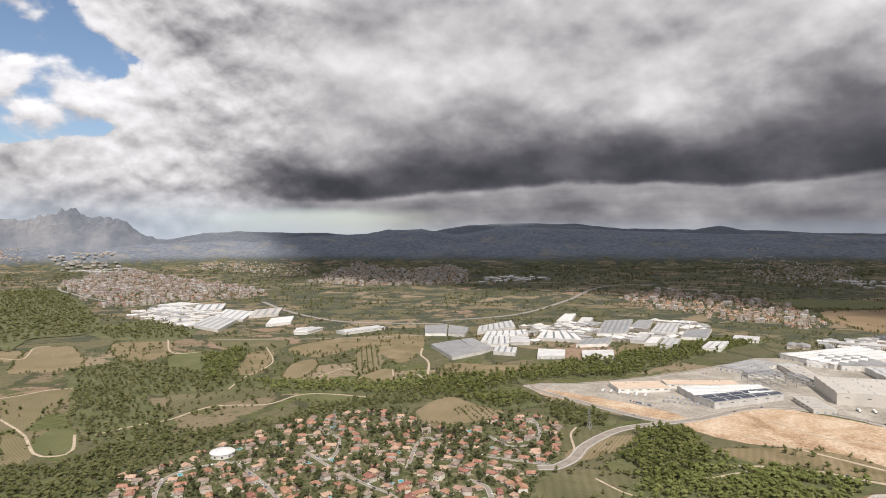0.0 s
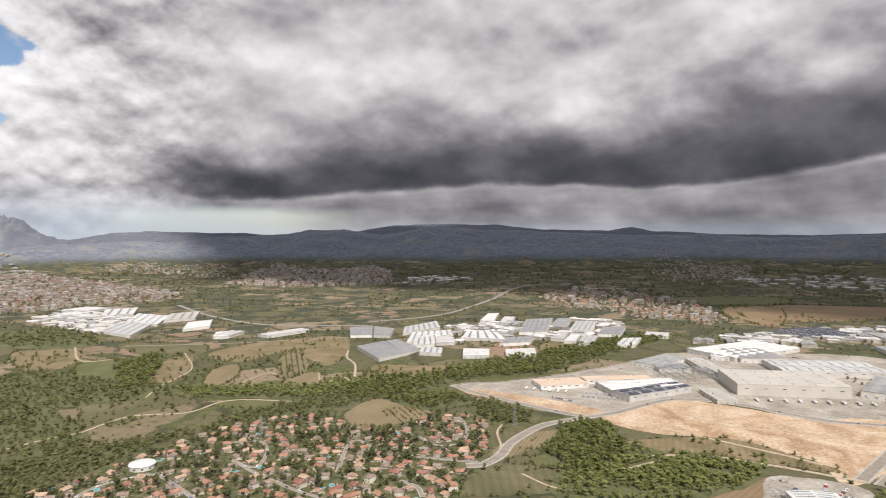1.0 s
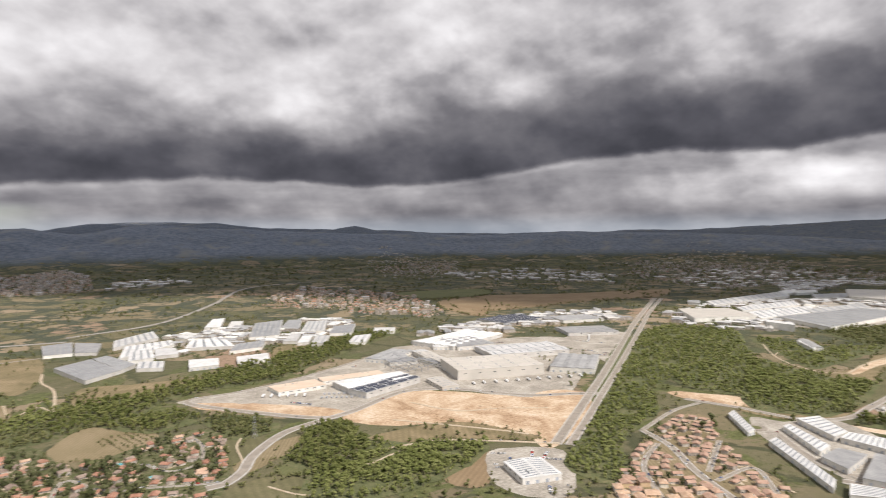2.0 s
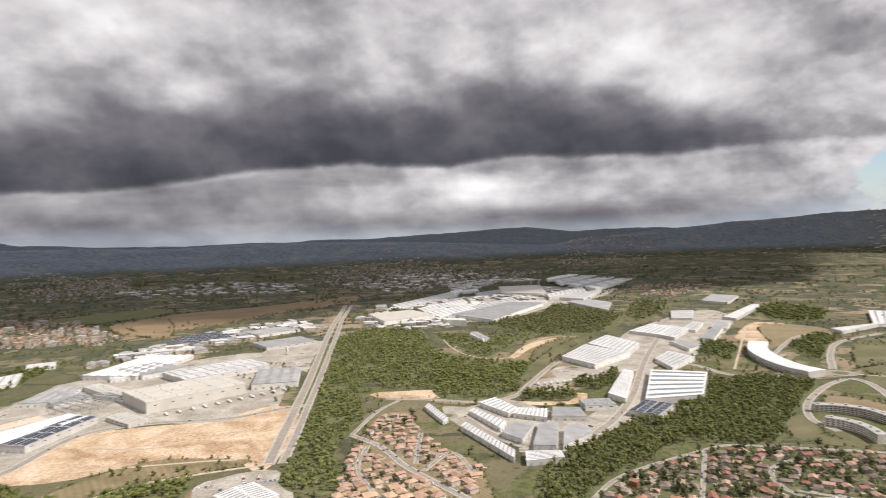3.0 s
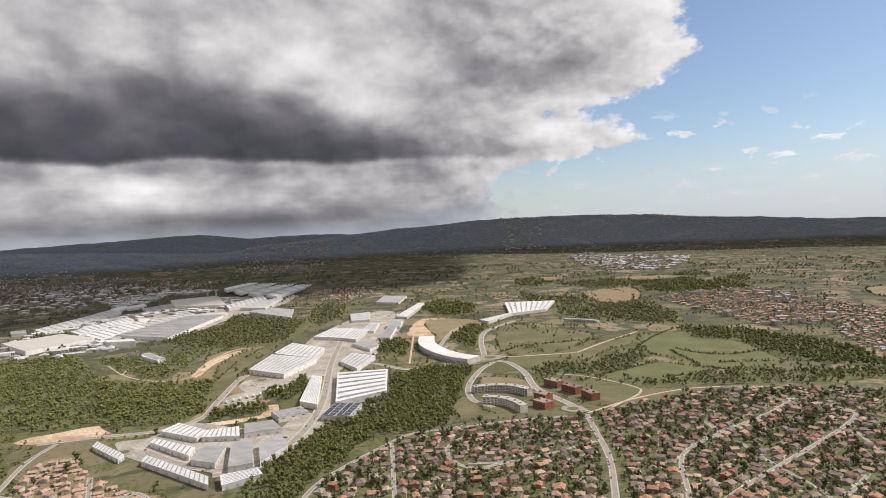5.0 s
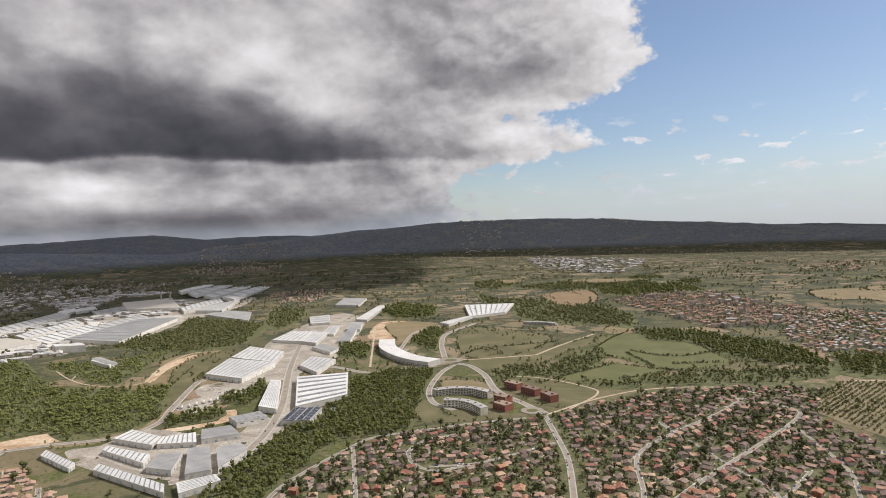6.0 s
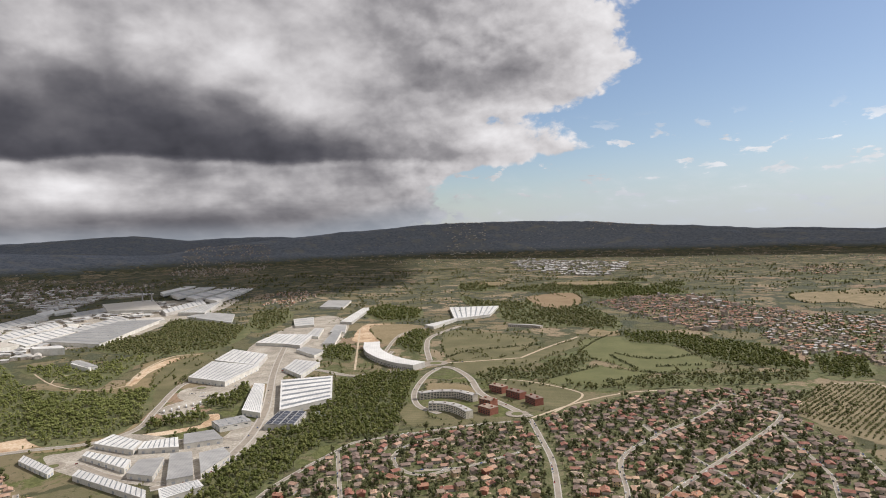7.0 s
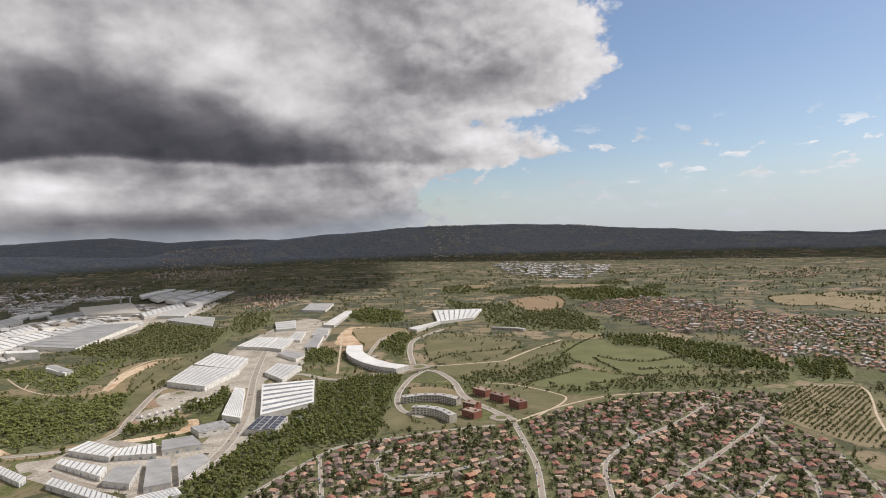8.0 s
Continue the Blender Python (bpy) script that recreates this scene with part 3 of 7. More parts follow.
M.update({
    "paint": material("road_paint", [(0.6, 0.6, 0.58), (0.75, 0.75, 0.73)], 0.3, 2.0),
    "white_metal": material("white_sheet_metal", [(0.489, 0.479, 0.456), (0.592, 0.583, 0.559), (0.677, 0.667, 0.644)], 0.03, 0.25, rough=0.6, spread=0.25, lines=(6.0, 90, 0.13), local=True),
    "pale_metal": material("pale_grey_sheet_metal", [(0.42, 0.41, 0.385), (0.51, 0.50, 0.475), (0.58, 0.57, 0.545)], 0.03, 0.25, rough=0.6, spread=0.3, lines=(7.0, 90, 0.22), local=True),
    "town_wall": material("town_plaster", [(0.22, 0.185, 0.15), (0.37, 0.325, 0.27), (0.60, 0.555, 0.49)], 0.06, 0.2, fleck=0.3),
    "grey_metal": material("grey_sheet_metal", [(0.23, 0.23, 0.225), (0.31, 0.305, 0.295), (0.39, 0.385, 0.37)], 0.03, 0.25, rough=0.5, spread=0.25, lines=(4.0, 90, 0.16), local=True),
    "peach_roof": material("peach_gravel_roof", [(0.52, 0.40, 0.30), (0.62, 0.50, 0.39)], 0.04, 0.5),
    "beige_metal": material("beige_sheet_metal", [(0.42, 0.39, 0.34), (0.52, 0.48, 0.42)], 0.03, 0.3, rough=0.6),
    "panel_wall": material("pale_wall_panels", [(0.44, 0.415, 0.37), (0.55, 0.525, 0.475), (0.64, 0.615, 0.565)], 0.06, 0.5, rough=0.7, spread=0.35),
    "skylight": material("milky_skylight", [(0.12, 0.135, 0.145), (0.20, 0.22, 0.235)], 0.1, 0.6, rough=0.3),
    "solar": material("solar_panel", [(0.02, 0.028, 0.05), (0.04, 0.05, 0.08)], 0.2, 1.0, rough=0.18, lines=(2.0, 0, 0.5)),
    "dark": material("dark_glazing", [(0.03, 0.035, 0.04), (0.07, 0.08, 0.09)], 0.3, 1.0, rough=0.2),
    "door": material("steel_door", [(0.25, 0.27, 0.30), (0.38, 0.40, 0.42)], 0.2, 1.0, rough=0.5, spread=0.5),
    "plaster": material("painted_plaster", [(0.38, 0.335, 0.27), (0.50, 0.45, 0.38), (0.62, 0.58, 0.51)], 0.12, 0.8, spread=0.55),
    "ochre": material("ochre_plaster", [(0.45, 0.32, 0.19), (0.56, 0.42, 0.27)], 0.12, 0.8, spread=0.4),
    "terracotta": material("terracotta_tiles", [(0.239, 0.110, 0.074), (0.340, 0.175, 0.120), (0.423, 0.267, 0.193)], 0.15, 1.2, spread=0.5, bump=0.1, lines=(0.7, 0, 0.2), local=True),
    "faded": material("faded_brown_tiles", [(0.184, 0.133, 0.101), (0.267, 0.202, 0.161), (0.340, 0.267, 0.221)], 0.15, 1.2, spread=0.5, bump=0.1, lines=(0.7, 0, 0.2), local=True),
    "peach": material("peach_tiles", [(0.36, 0.23, 0.155), (0.46, 0.31, 0.22), (0.54, 0.40, 0.29)], 0.15, 1.2, spread=0.35, bump=0.1, lines=(0.7, 0, 0.2), local=True),
    "brick": material("dark_red_brick", [(0.20, 0.075, 0.05), (0.29, 0.12, 0.085)], 0.2, 1.5, spread=0.2),
    "flat_roof": material("grey_flat_roof", [(0.30, 0.29, 0.28), (0.42, 0.40, 0.38)], 0.1, 0.8),
    "water": material("pool_water", [(0.04, 0.30, 0.33), (0.07, 0.42, 0.45)], 0.3, 1.0, rough=0.08),
    "rubber": material("tyre_rubber", [(0.02, 0.02, 0.02), (0.04, 0.04, 0.04)], 1.0, 4.0),
    "steel": material("galvanised_steel", [(0.30, 0.31, 0.31), (0.42, 0.42, 0.42)], 0.5, 2.0, rough=0.5, metal=0.6),
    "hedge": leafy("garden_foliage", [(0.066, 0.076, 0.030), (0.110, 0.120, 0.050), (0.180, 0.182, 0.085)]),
})
for n, c in enumerate([(0.75, 0.75, 0.74), (0.32, 0.33, 0.34), (0.06, 0.06, 0.07), (0.35, 0.05, 0.04), (0.08, 0.13, 0.28)]):
    M["car%d" % n] = material("car_paint", [c, tuple(v * 1.1 for v in c)], 0.5, 2.0, rough=0.25)


def box(bm, x0, x1, y0, y1, z0, z1):
    v = [bm.verts.new(p) for p in ((x0, y0, z0), (x1, y0, z0), (x1, y1, z0), (x0, y1, z0), (x0, y0, z1), (x1, y0, z1), (x1, y1, z1), (x0, y1, z1))]
    for f in ((0, 3, 2, 1), (4, 5, 6, 7), (0, 1, 5, 4), (1, 2, 6, 5), (2, 3, 7, 6), (3, 0, 4, 7)):
        bm.faces.new([v[k] for k in f])
    return bm


def boxed(*args):
    return box(bmesh.new(), *args)


def prism(bm, profile, y0, y1):
    """A profile of (x, z) drawn out along y, closed."""
    a = [bm.verts.new((x, y0, z)) for x, z in profile]
    b = [bm.verts.new((x, y1, z)) for x, z in profile]
    n = len(profile)
    bm.faces.new(a), bm.faces.new(b[::-1])
    for k in range(n):
        bm.faces.new((a[k], b[k], b[(k + 1) % n], a[(k + 1) % n]))
    bmesh.ops.recalc_face_normals(bm, faces=bm.faces)
    return bm


# ---- trees ----
PHI = (1 + 5 ** 0.5) / 2
ICO = np.array([(-1, PHI, 0), (1, PHI, 0), (-1, -PHI, 0), (1, -PHI, 0), (0, -1, PHI), (0, 1, PHI), (0, -1, -PHI), (0, 1, -PHI), (PHI, 0, -1), (PHI, 0, 1), (-PHI, 0, -1), (-PHI, 0, 1)]) / 1.9
ICO_FACES = np.array([(0, 11, 5), (0, 5, 1), (0, 1, 7), (0, 7, 10), (0, 10, 11), (1, 5, 9), (5, 11, 4), (11, 10, 2), (10, 7, 6), (7, 1, 8), (3, 9, 4), (3, 4, 2), (3, 2, 6), (3, 6, 8), (3, 8, 9), (4, 9, 5), (2, 4, 11), (6, 2, 10), (8, 6, 7), (9, 8, 1)])
OCT = np.array([(1, 0, 0), (0, 1, 0), (-1, 0, 0), (0, -1, 0), (0, 0, 1), (0, 0, -1)]) * 1.1
OCT_FACES = np.array([(0, 1, 4), (1, 2, 4), (2, 3, 4), (3, 0, 4), (1, 0, 5), (2, 1, 5), (3, 2, 5), (0, 3, 5)])
rng = np.random.default_rng(5)


def tree_shape(kind, clumps, leaves):
    """A tree of about 1 m crown radius and 2.4 m height: tapered trunk, two limbs, clumps and loose leaf sprays."""
    verts, faces, slots = [], [], []

    def cone(a, b, ra, rb):
        s = len(verts)
        a, b = np.array(a, float), np.array(b, float)
        for p, r in ((a, ra), (b, rb)):
            for k in range(4):
                verts.append(p + (r * math.cos(k * math.pi / 2), r * math.sin(k * math.pi / 2), 0))
        for k in range(4):
            q = (k + 1) % 4
            faces.extend([(s + k, s + q, s + 4 + q), (s + k, s + 4 + q, s + 4 + k)])
            slots.extend([1, 1])

    crown = 1.55 if kind == "pine" else 1.35
    cone((0, 0, -0.15), (0.03, 0.02, crown), 0.10, 0.05)
    if clumps > 3:
        cone((0, 0, 0.8), (0.5, 0.2, crown), 0.05, 0.02)
        cone((0, 0, 0.9), (-0.4, -0.3, crown), 0.05, 0.02)
    for c in range(clumps):
        a, u = rng.uniform(0, 6.3), rng.uniform(0, 1) ** 0.6
        size = rng.uniform(0.36, 0.58) if clumps > 3 else rng.uniform(0.5, 0.72)
        up = rng.uniform(-0.55, 0.62) if kind == "pine" else rng.uniform(-0.75, 0.75)
        reach = (1 - abs(up) * 0.6) * 0.72 * u
        centre = np.array((math.cos(a) * reach, math.sin(a) * reach, crown + up * (0.8 if kind == "pine" else 0.95)))
        s = len(verts)
        shape, shape_faces = (ICO, ICO_FACES) if kind in ("pine", "leaf") and c < 2 else (OCT, OCT_FACES)
        spin = rng.uniform(0, 1.6)
        for v in shape:
            v = np.array((v[0] * math.cos(spin) - v[1] * math.sin(spin), v[0] * math.sin(spin) + v[1] * math.cos(spin), v[2]))
            verts.append(centre + v * size * rng.uniform(0.65, 1.25) * (1, 1, 0.78))
        faces.extend((shape_faces + s).tolist())
        slots.extend([0] * len(shape_faces))
    for c in range(leaves):
        a, b = rng.uniform(0, 6.3), rng.uniform(-1.2, 1.4)
        d = np.array((math.cos(a) * math.cos(b), math.sin(a) * math.cos(b), math.sin(b) * 0.95))
        centre = d * rng.uniform(0.75, 1.12) + (0, 0, crown)
        s = len(verts)
        for k in range(3):
            verts.append(centre + rng.normal(0, 0.13, 3))
        faces.append((s, s + 1, s + 2))
        slots.append(0)
    return np.array(verts), np.array(faces), np.array(slots)


TREES = {k: [tree_shape(k, c, l) for _ in range(5)] for k, c, l in (("pine", 5, 12), ("leaf", 5, 14), ("bush", 3, 7), ("far", 3, 4))}


def planted(name, spots, kind, label, category="wood", foliage=None):
    """One mesh of many trees; spots: x, y, crown radius, height factor."""
    vs, fs, ss, ts, base = [], [], [], [], 0
    for x, y, r, tall in spots:
        v, f, s = TREES[kind][rng.integers(5)]
        a = rng.uniform(0, 6.3)
        c, d = math.cos(a), math.sin(a)
        px, py, pz, s1 = laid(x, y)
        r *= s1
        w = np.stack([(v[:, 0] * c - v[:, 1] * d) * r + px, (v[:, 0] * d + v[:, 1] * c) * r + py, v[:, 2] * r * tall + pz], 1)
        vs.append(w), fs.append(f + base), ss.append(s), ts.append(np.full(len(v), rng.uniform(0, 1)))
        base += len(v)
    if not vs:
        return None
    ob = arrays_object(name, np.concatenate(vs), np.concatenate(fs), [M[foliage or ("pine" if kind == "pine" else "leaf")], M["bark"]], np.concatenate(ss), np.concatenate(ts))
    return tagged(ob, label, category, "", "stuff")


def wood(outline, kind, label, density=1.0):
    field(outline, "underwood", "shaded floor of a wood with low undergrowth", "woodland_floor", 8.0, "ground")
    xs, ys = [p[0] for p in outline], [p[1] for p in outline]
    mid = math.hypot(sum(xs) / len(xs), sum(ys) / len(ys))
    gap = (7.5 + max(0, mid - 850) / 240) / density ** 0.5
    spots = []
    for x in np.arange(min(xs), max(xs), gap):
        for y in np.arange(min(ys), max(ys), gap):
            px, py = x + rng.uniform(-0.5, 0.5) * gap, y + rng.uniform(-0.5, 0.5) * gap
            patch = noise.noise(Vector((px, py, 4)) * 0.03)
            edge = 9 * noise.noise(Vector((px, py, 1)) * 0.05)
            if patch < (-0.42 if density >= 1 else -0.1 - 0.25 * density) or not free(px, py) or not inside(px + edge, py + edge, outline):
                continue
            size = (3.8 + max(0, mid - 850) / 700) * rng.uniform(0.65, 1.3) * (1.05 if kind == "pine" else 1)
            spots.append((px, py, size, rng.uniform(0.9, 1.35) if kind == "pine" else rng.uniform(0.8, 1.1)))
    planted("woodland", spots, ("leaf" if kind == "young" else kind) if mid < 1450 else "far", label, "wood", kind)


# ---- halls of the industrial estates ----
def hall(x, y, width, depth, high, turn, style):
    """A warehouse with a shallow ridged roof, parapet, skylights, dock doors and a window band."""
    if width > depth:
        width, depth, turn = depth, width, turn + 90
    roof = {"white": "white_metal", "stripe": "white_metal", "grey": "grey_metal", "solar": "grey_metal", "peach": "peach_roof", "beige": "beige_metal", "tower": "white_metal"}[style]
    word = {"white": "white-roofed warehouse with pale walls on a paved yard", "stripe": "white warehouse with rows of milky skylights on its roof",
            "grey": "grey metal-roofed warehouse on a paved yard", "solar": "grey warehouse with dark solar panels on its roof",
            "peach": "low flat building with a peach gravel roof", "beige": "very large beige metal hall with loading docks",
            "tower": "tall pale block-shaped store among lower halls"}[style]
    pick = int(abs(x * 7 + y * 3)) % 5
    if style == "white" and pick > 1 and math.hypot(x, y) > 1500:
        roof, word = [("pale_metal", "pale grey metal-roofed warehouse on a paved yard"), ("grey_metal", "grey-roofed warehouse with pale walls on a yard"), ("beige_metal", "beige-roofed warehouse with pale walls on a yard")][pick - 2]
    base = tagged(new("warehouse"), word, "warehouse", "halls of the industrial estates")
    base.matrix_world = grounded(x, y, turn)
    w, d = width / 2, depth / 2
    c, s = math.cos(radians(turn)), math.sin(radians(turn))
    for i in np.arange(-w, w + 3, 4):
        for j in np.arange(-d, d + 3, 4):
            take(x + c * i - s * j, y + s * i + c * j, 1)
    part("wall", boxed(-w, w, -d, d, -1, high), M["beige_metal"] if style == "beige" else M["panel_wall"], base)
    flat = style in ("peach", "tower")
    bays = 1 if flat else max(1, round(width / (60 if style == "stripe" else 24)))
    bay, rise, e = width / bays, 0.25 if flat else min(1.8, width / bays * 0.07), 0.4
    outline = [(-w - e, high + 0.01), (-w - e, high + 0.3)]
    for k in range(bays):
        outline += [(-w + (k + 0.5) * bay, high + 0.3 + rise)] + ([(-w + (k + 1) * bay, high + 0.3)] if k < bays - 1 else [])
    outline += [(w + e, high + 0.3), (w + e, high + 0.01)]
    bm = prism(bmesh.new(), outline, -d - e, d + e)
    part("roof", bm, M[roof], base)
    far = math.hypot(x, y)
    if style in ("white", "stripe", "grey", "beige"):
        step = max(6.0, depth / 9) if style == "stripe" else max(12.0, depth / 5)
        if far > 2100 and style != "stripe":
            step = 1e9
        for k in range(bays):
            a = -w + k * bay
            for n in range(min(22, int(depth / step))):
                q = -d + (n + 0.5) * depth / max(1, int(depth / step))
                for sx in (0, 1):
                    if sx and style != "stripe" and (far > 1400 or bays > 2):
                        continue
                    p0, p1 = (a + bay * 0.08, a + bay * 0.46) if not sx else (a + bay * 0.54, a + bay * 0.92)
                    z0, z1 = ((0.08 * 2, 0.46 * 2) if not sx else (0.46 * 2, 0.08 * 2))
                    v = bmesh.new()
                    t = 0.06 + 0.3 + high
                    wide = min(2.0, step * 0.16) if style == "stripe" else 0.8
                    prism(v, [(p0, t + z0 * rise - 0.2), (p0, t + z0 * rise), (p1, t + z1 * rise), (p1, t + z1 * rise - 0.2)], q - wide, q + wide)
                    part("skylight", v, M["skylight"], base)
    if style == "solar":
        for k in range(bays):
            a = -w + k * bay
            rows = min(5, max(2, int(depth / 9)))
            for n in range(rows):
                q = -d + (n + 0.5) * depth / rows
                for p0, p1, z0, z1 in ((a + bay * 0.06, a + bay * 0.46, 0.12, 0.92), (a + bay * 0.54, a + bay * 0.94, 0.92, 0.12)):
                    v = bmesh.new()
                    t = high + 0.55
                    prism(v, [(p0, t + z0 * rise - 0.15), (p0, t + z0 * rise), (p1, t + z1 * rise), (p1, t + z1 * rise - 0.15)], q - depth / rows * 0.43, q + depth / rows * 0.43)
                    part("solar_panel", v, M["solar"], base)
    if far < 1900:
        for side in (-1, 1):
            n = min(6, max(2, int(width / 11)))
            for k in range(n):
                q = -w + (k + 0.5) * width / n
                part("dock_door", boxed(q - 2, q + 2, side * d - 0.12, side * d + 0.12, 0.2, min(4.6, high * 0.55)), M["door"], base)
            n = min(6, max(2, int(depth / 14)))
            for k in range(n):
                q = -d + (k + 0.5) * depth / n
                part("window_band", boxed(side * w - 0.1, side * w + 0.1, q - 3, q + 3, high * 0.6, high * 0.6 + 1.3), M["dark"], base)
        if far < 1680 and style != "tower":
            for k in range(3):
                q, r = rng.uniform(-d * 0.8, d * 0.8), (rng.integers(bays) + 0.25) * bay - w
                part("roof_vent", boxed(r - 0.8, r + 0.8, q - 1.2, q + 1.2, high + 0.3 + rise * 0.4, high + 1.6 + rise * 0.5), M["steel"], base)
    return base


def wedge_hall(outline, high, roof, strips, label, back=1.6, bands=0):
    """A hall on a four-cornered plot (front left, back left, back right, front right) under a roof that rises to the back."""
    cx, cy = sum(p[0] for p in outline) / 4, sum(p[1] for p in outline) / 4
    base = tagged(new("warehouse"), label, "warehouse", "halls of the industrial estates")
    base.matrix_world = grounded(cx, cy)
    p = [Vector((x - cx, y - cy)) for x, y in outline]
    lift = (0, back, back, 0)
    for i in np.linspace(0, 1, 24):
        for j in np.linspace(0, 1, 24):
            q = p[0].lerp(p[3], i).lerp(p[1].lerp(p[2], i), j)
            take(q.x + cx, q.y + cy, 1)

    def slab(corners, low, top):
        bm = bmesh.new()
        a = [bm.verts.new((c.x, c.y, low(k))) for k, c in enumerate(corners)]
        b = [bm.verts.new((c.x, c.y, top(k))) for k, c in enumerate(corners)]
        bm.faces.new(a), bm.faces.new(b)
        for k in range(4):
            bm.faces.new((a[k], a[(k + 1) % 4], b[(k + 1) % 4], b[k]))
        bmesh.ops.recalc_face_normals(bm, faces=bm.faces)
        return bm

    part("wall", slab(p, lambda k: -1, lambda k: high + lift[k]), M["panel_wall"], base)
    wide = [c * (1 + 0.5 / c.length) for c in p]
    part("roof", slab(wide, lambda k: high + lift[k] + 0.004, lambda k: high + lift[k] + 0.4), M[roof], base)
    for n in range(strips):
        u, h = (n + 0.75) / (strips + 0.5), 0.11 / max(3, strips)
        c = [p[0].lerp(p[3], u - h), p[1].lerp(p[2], u - h), p[1].lerp(p[2], u + h), p[0].lerp(p[3], u + h)]
        c = [c[0].lerp(c[1], 0.04), c[1].lerp(c[0], 0.04), c[2].lerp(c[3], 0.04), c[3].lerp(c[2], 0.04)]
        part("skylight", slab(c, lambda k: high + lift[k] + 0.3, lambda k: high + lift[k] + 0.55), M["skylight"], base)
    for n in range(bands):
        u, h = (n + 0.6) / (bands + 0.2), 0.17 / bands
        c = [p[0].lerp(p[1], u - h), p[0].lerp(p[1], u + h), p[3].lerp(p[2], u + h), p[3].lerp(p[2], u - h)]
        c = [c[0].lerp(c[3], 0.03), c[1].lerp(c[2], 0.03), c[2].lerp(c[1], 0.03), c[3].lerp(c[0], 0.03)]
        at = [u - h, u + h, u + h, u - h]
        part("skylight", slab(c, lambda k: high + back * at[k] + 0.3, lambda k: high + back * at[k] + 0.6), M["skylight"], base)
    for a, b in ((p[0], p[3]), (p[3], p[2])) if math.hypot(cx, cy) < 1500 else ():
        way = (b - a).normalized()
        out = Vector((way.y, -way.x)) * 0.12
        n = min(6, max(2, int((b - a).length / 12)))
        for k in range(n):
            m = a.lerp(b, (k + 0.5) / n)
            c = [m - way * 2 - out, m - way * 2 + out, m + way * 2 + out, m + way * 2 - out]
            part("dock_door", slab(c, lambda k: 0.2, lambda k: 4.2), M["door"], base)
    return base


def frame_hall(outline, nx, ny, high):
    """The bare steel frame of a hall that is being built."""
    cx, cy = sum(p[0] for p in outline) / 4, sum(p[1] for p in outline) / 4
    base = tagged(new("steel_frame"), "bare grey steel frame of an unfinished hall", "steel frame")
    base.matrix_world = pose(cx, cy, 0)
    p = [Vector((x - cx, y - cy, 0)) for x, y in outline]

    def at(i, j):
        return p[0].lerp(p[3], i / nx).lerp(p[1].lerp(p[2], i / nx), j / ny)

    def bar(a, b, z, half):
        way = (b - a).normalized()
        side = Vector((way.y, -way.x, 0)) * half
        bm = bmesh.new()
        v = [bm.verts.new(q + Vector((0, 0, h))) for h in (z - half * 2, z) for q in (a - side, a + side, b + side, b - side)]
        for f in ((3, 2, 1, 0), (4, 5, 6, 7), (0, 1, 5, 4), (1, 2, 6, 5), (2, 3, 7, 6), (3, 0, 4, 7)):
            bm.faces.new([v[k] for k in f])
        return bm

    for i in range(nx + 1):
        for j in range(ny + 1):
            q = at(i, j)
            part("column", boxed(q.x - 0.45, q.x + 0.45, q.y - 0.45, q.y + 0.45, 0, high), M["steel"], base)
        part("beam", bar(at(i, 0), at(i, ny), high + 0.9, 0.45), M["steel"], base)
    for j in range(ny + 1):
        part("beam", bar(at(0, j), at(nx, j), high + 1.9, 0.45), M["steel"], base)
    return base


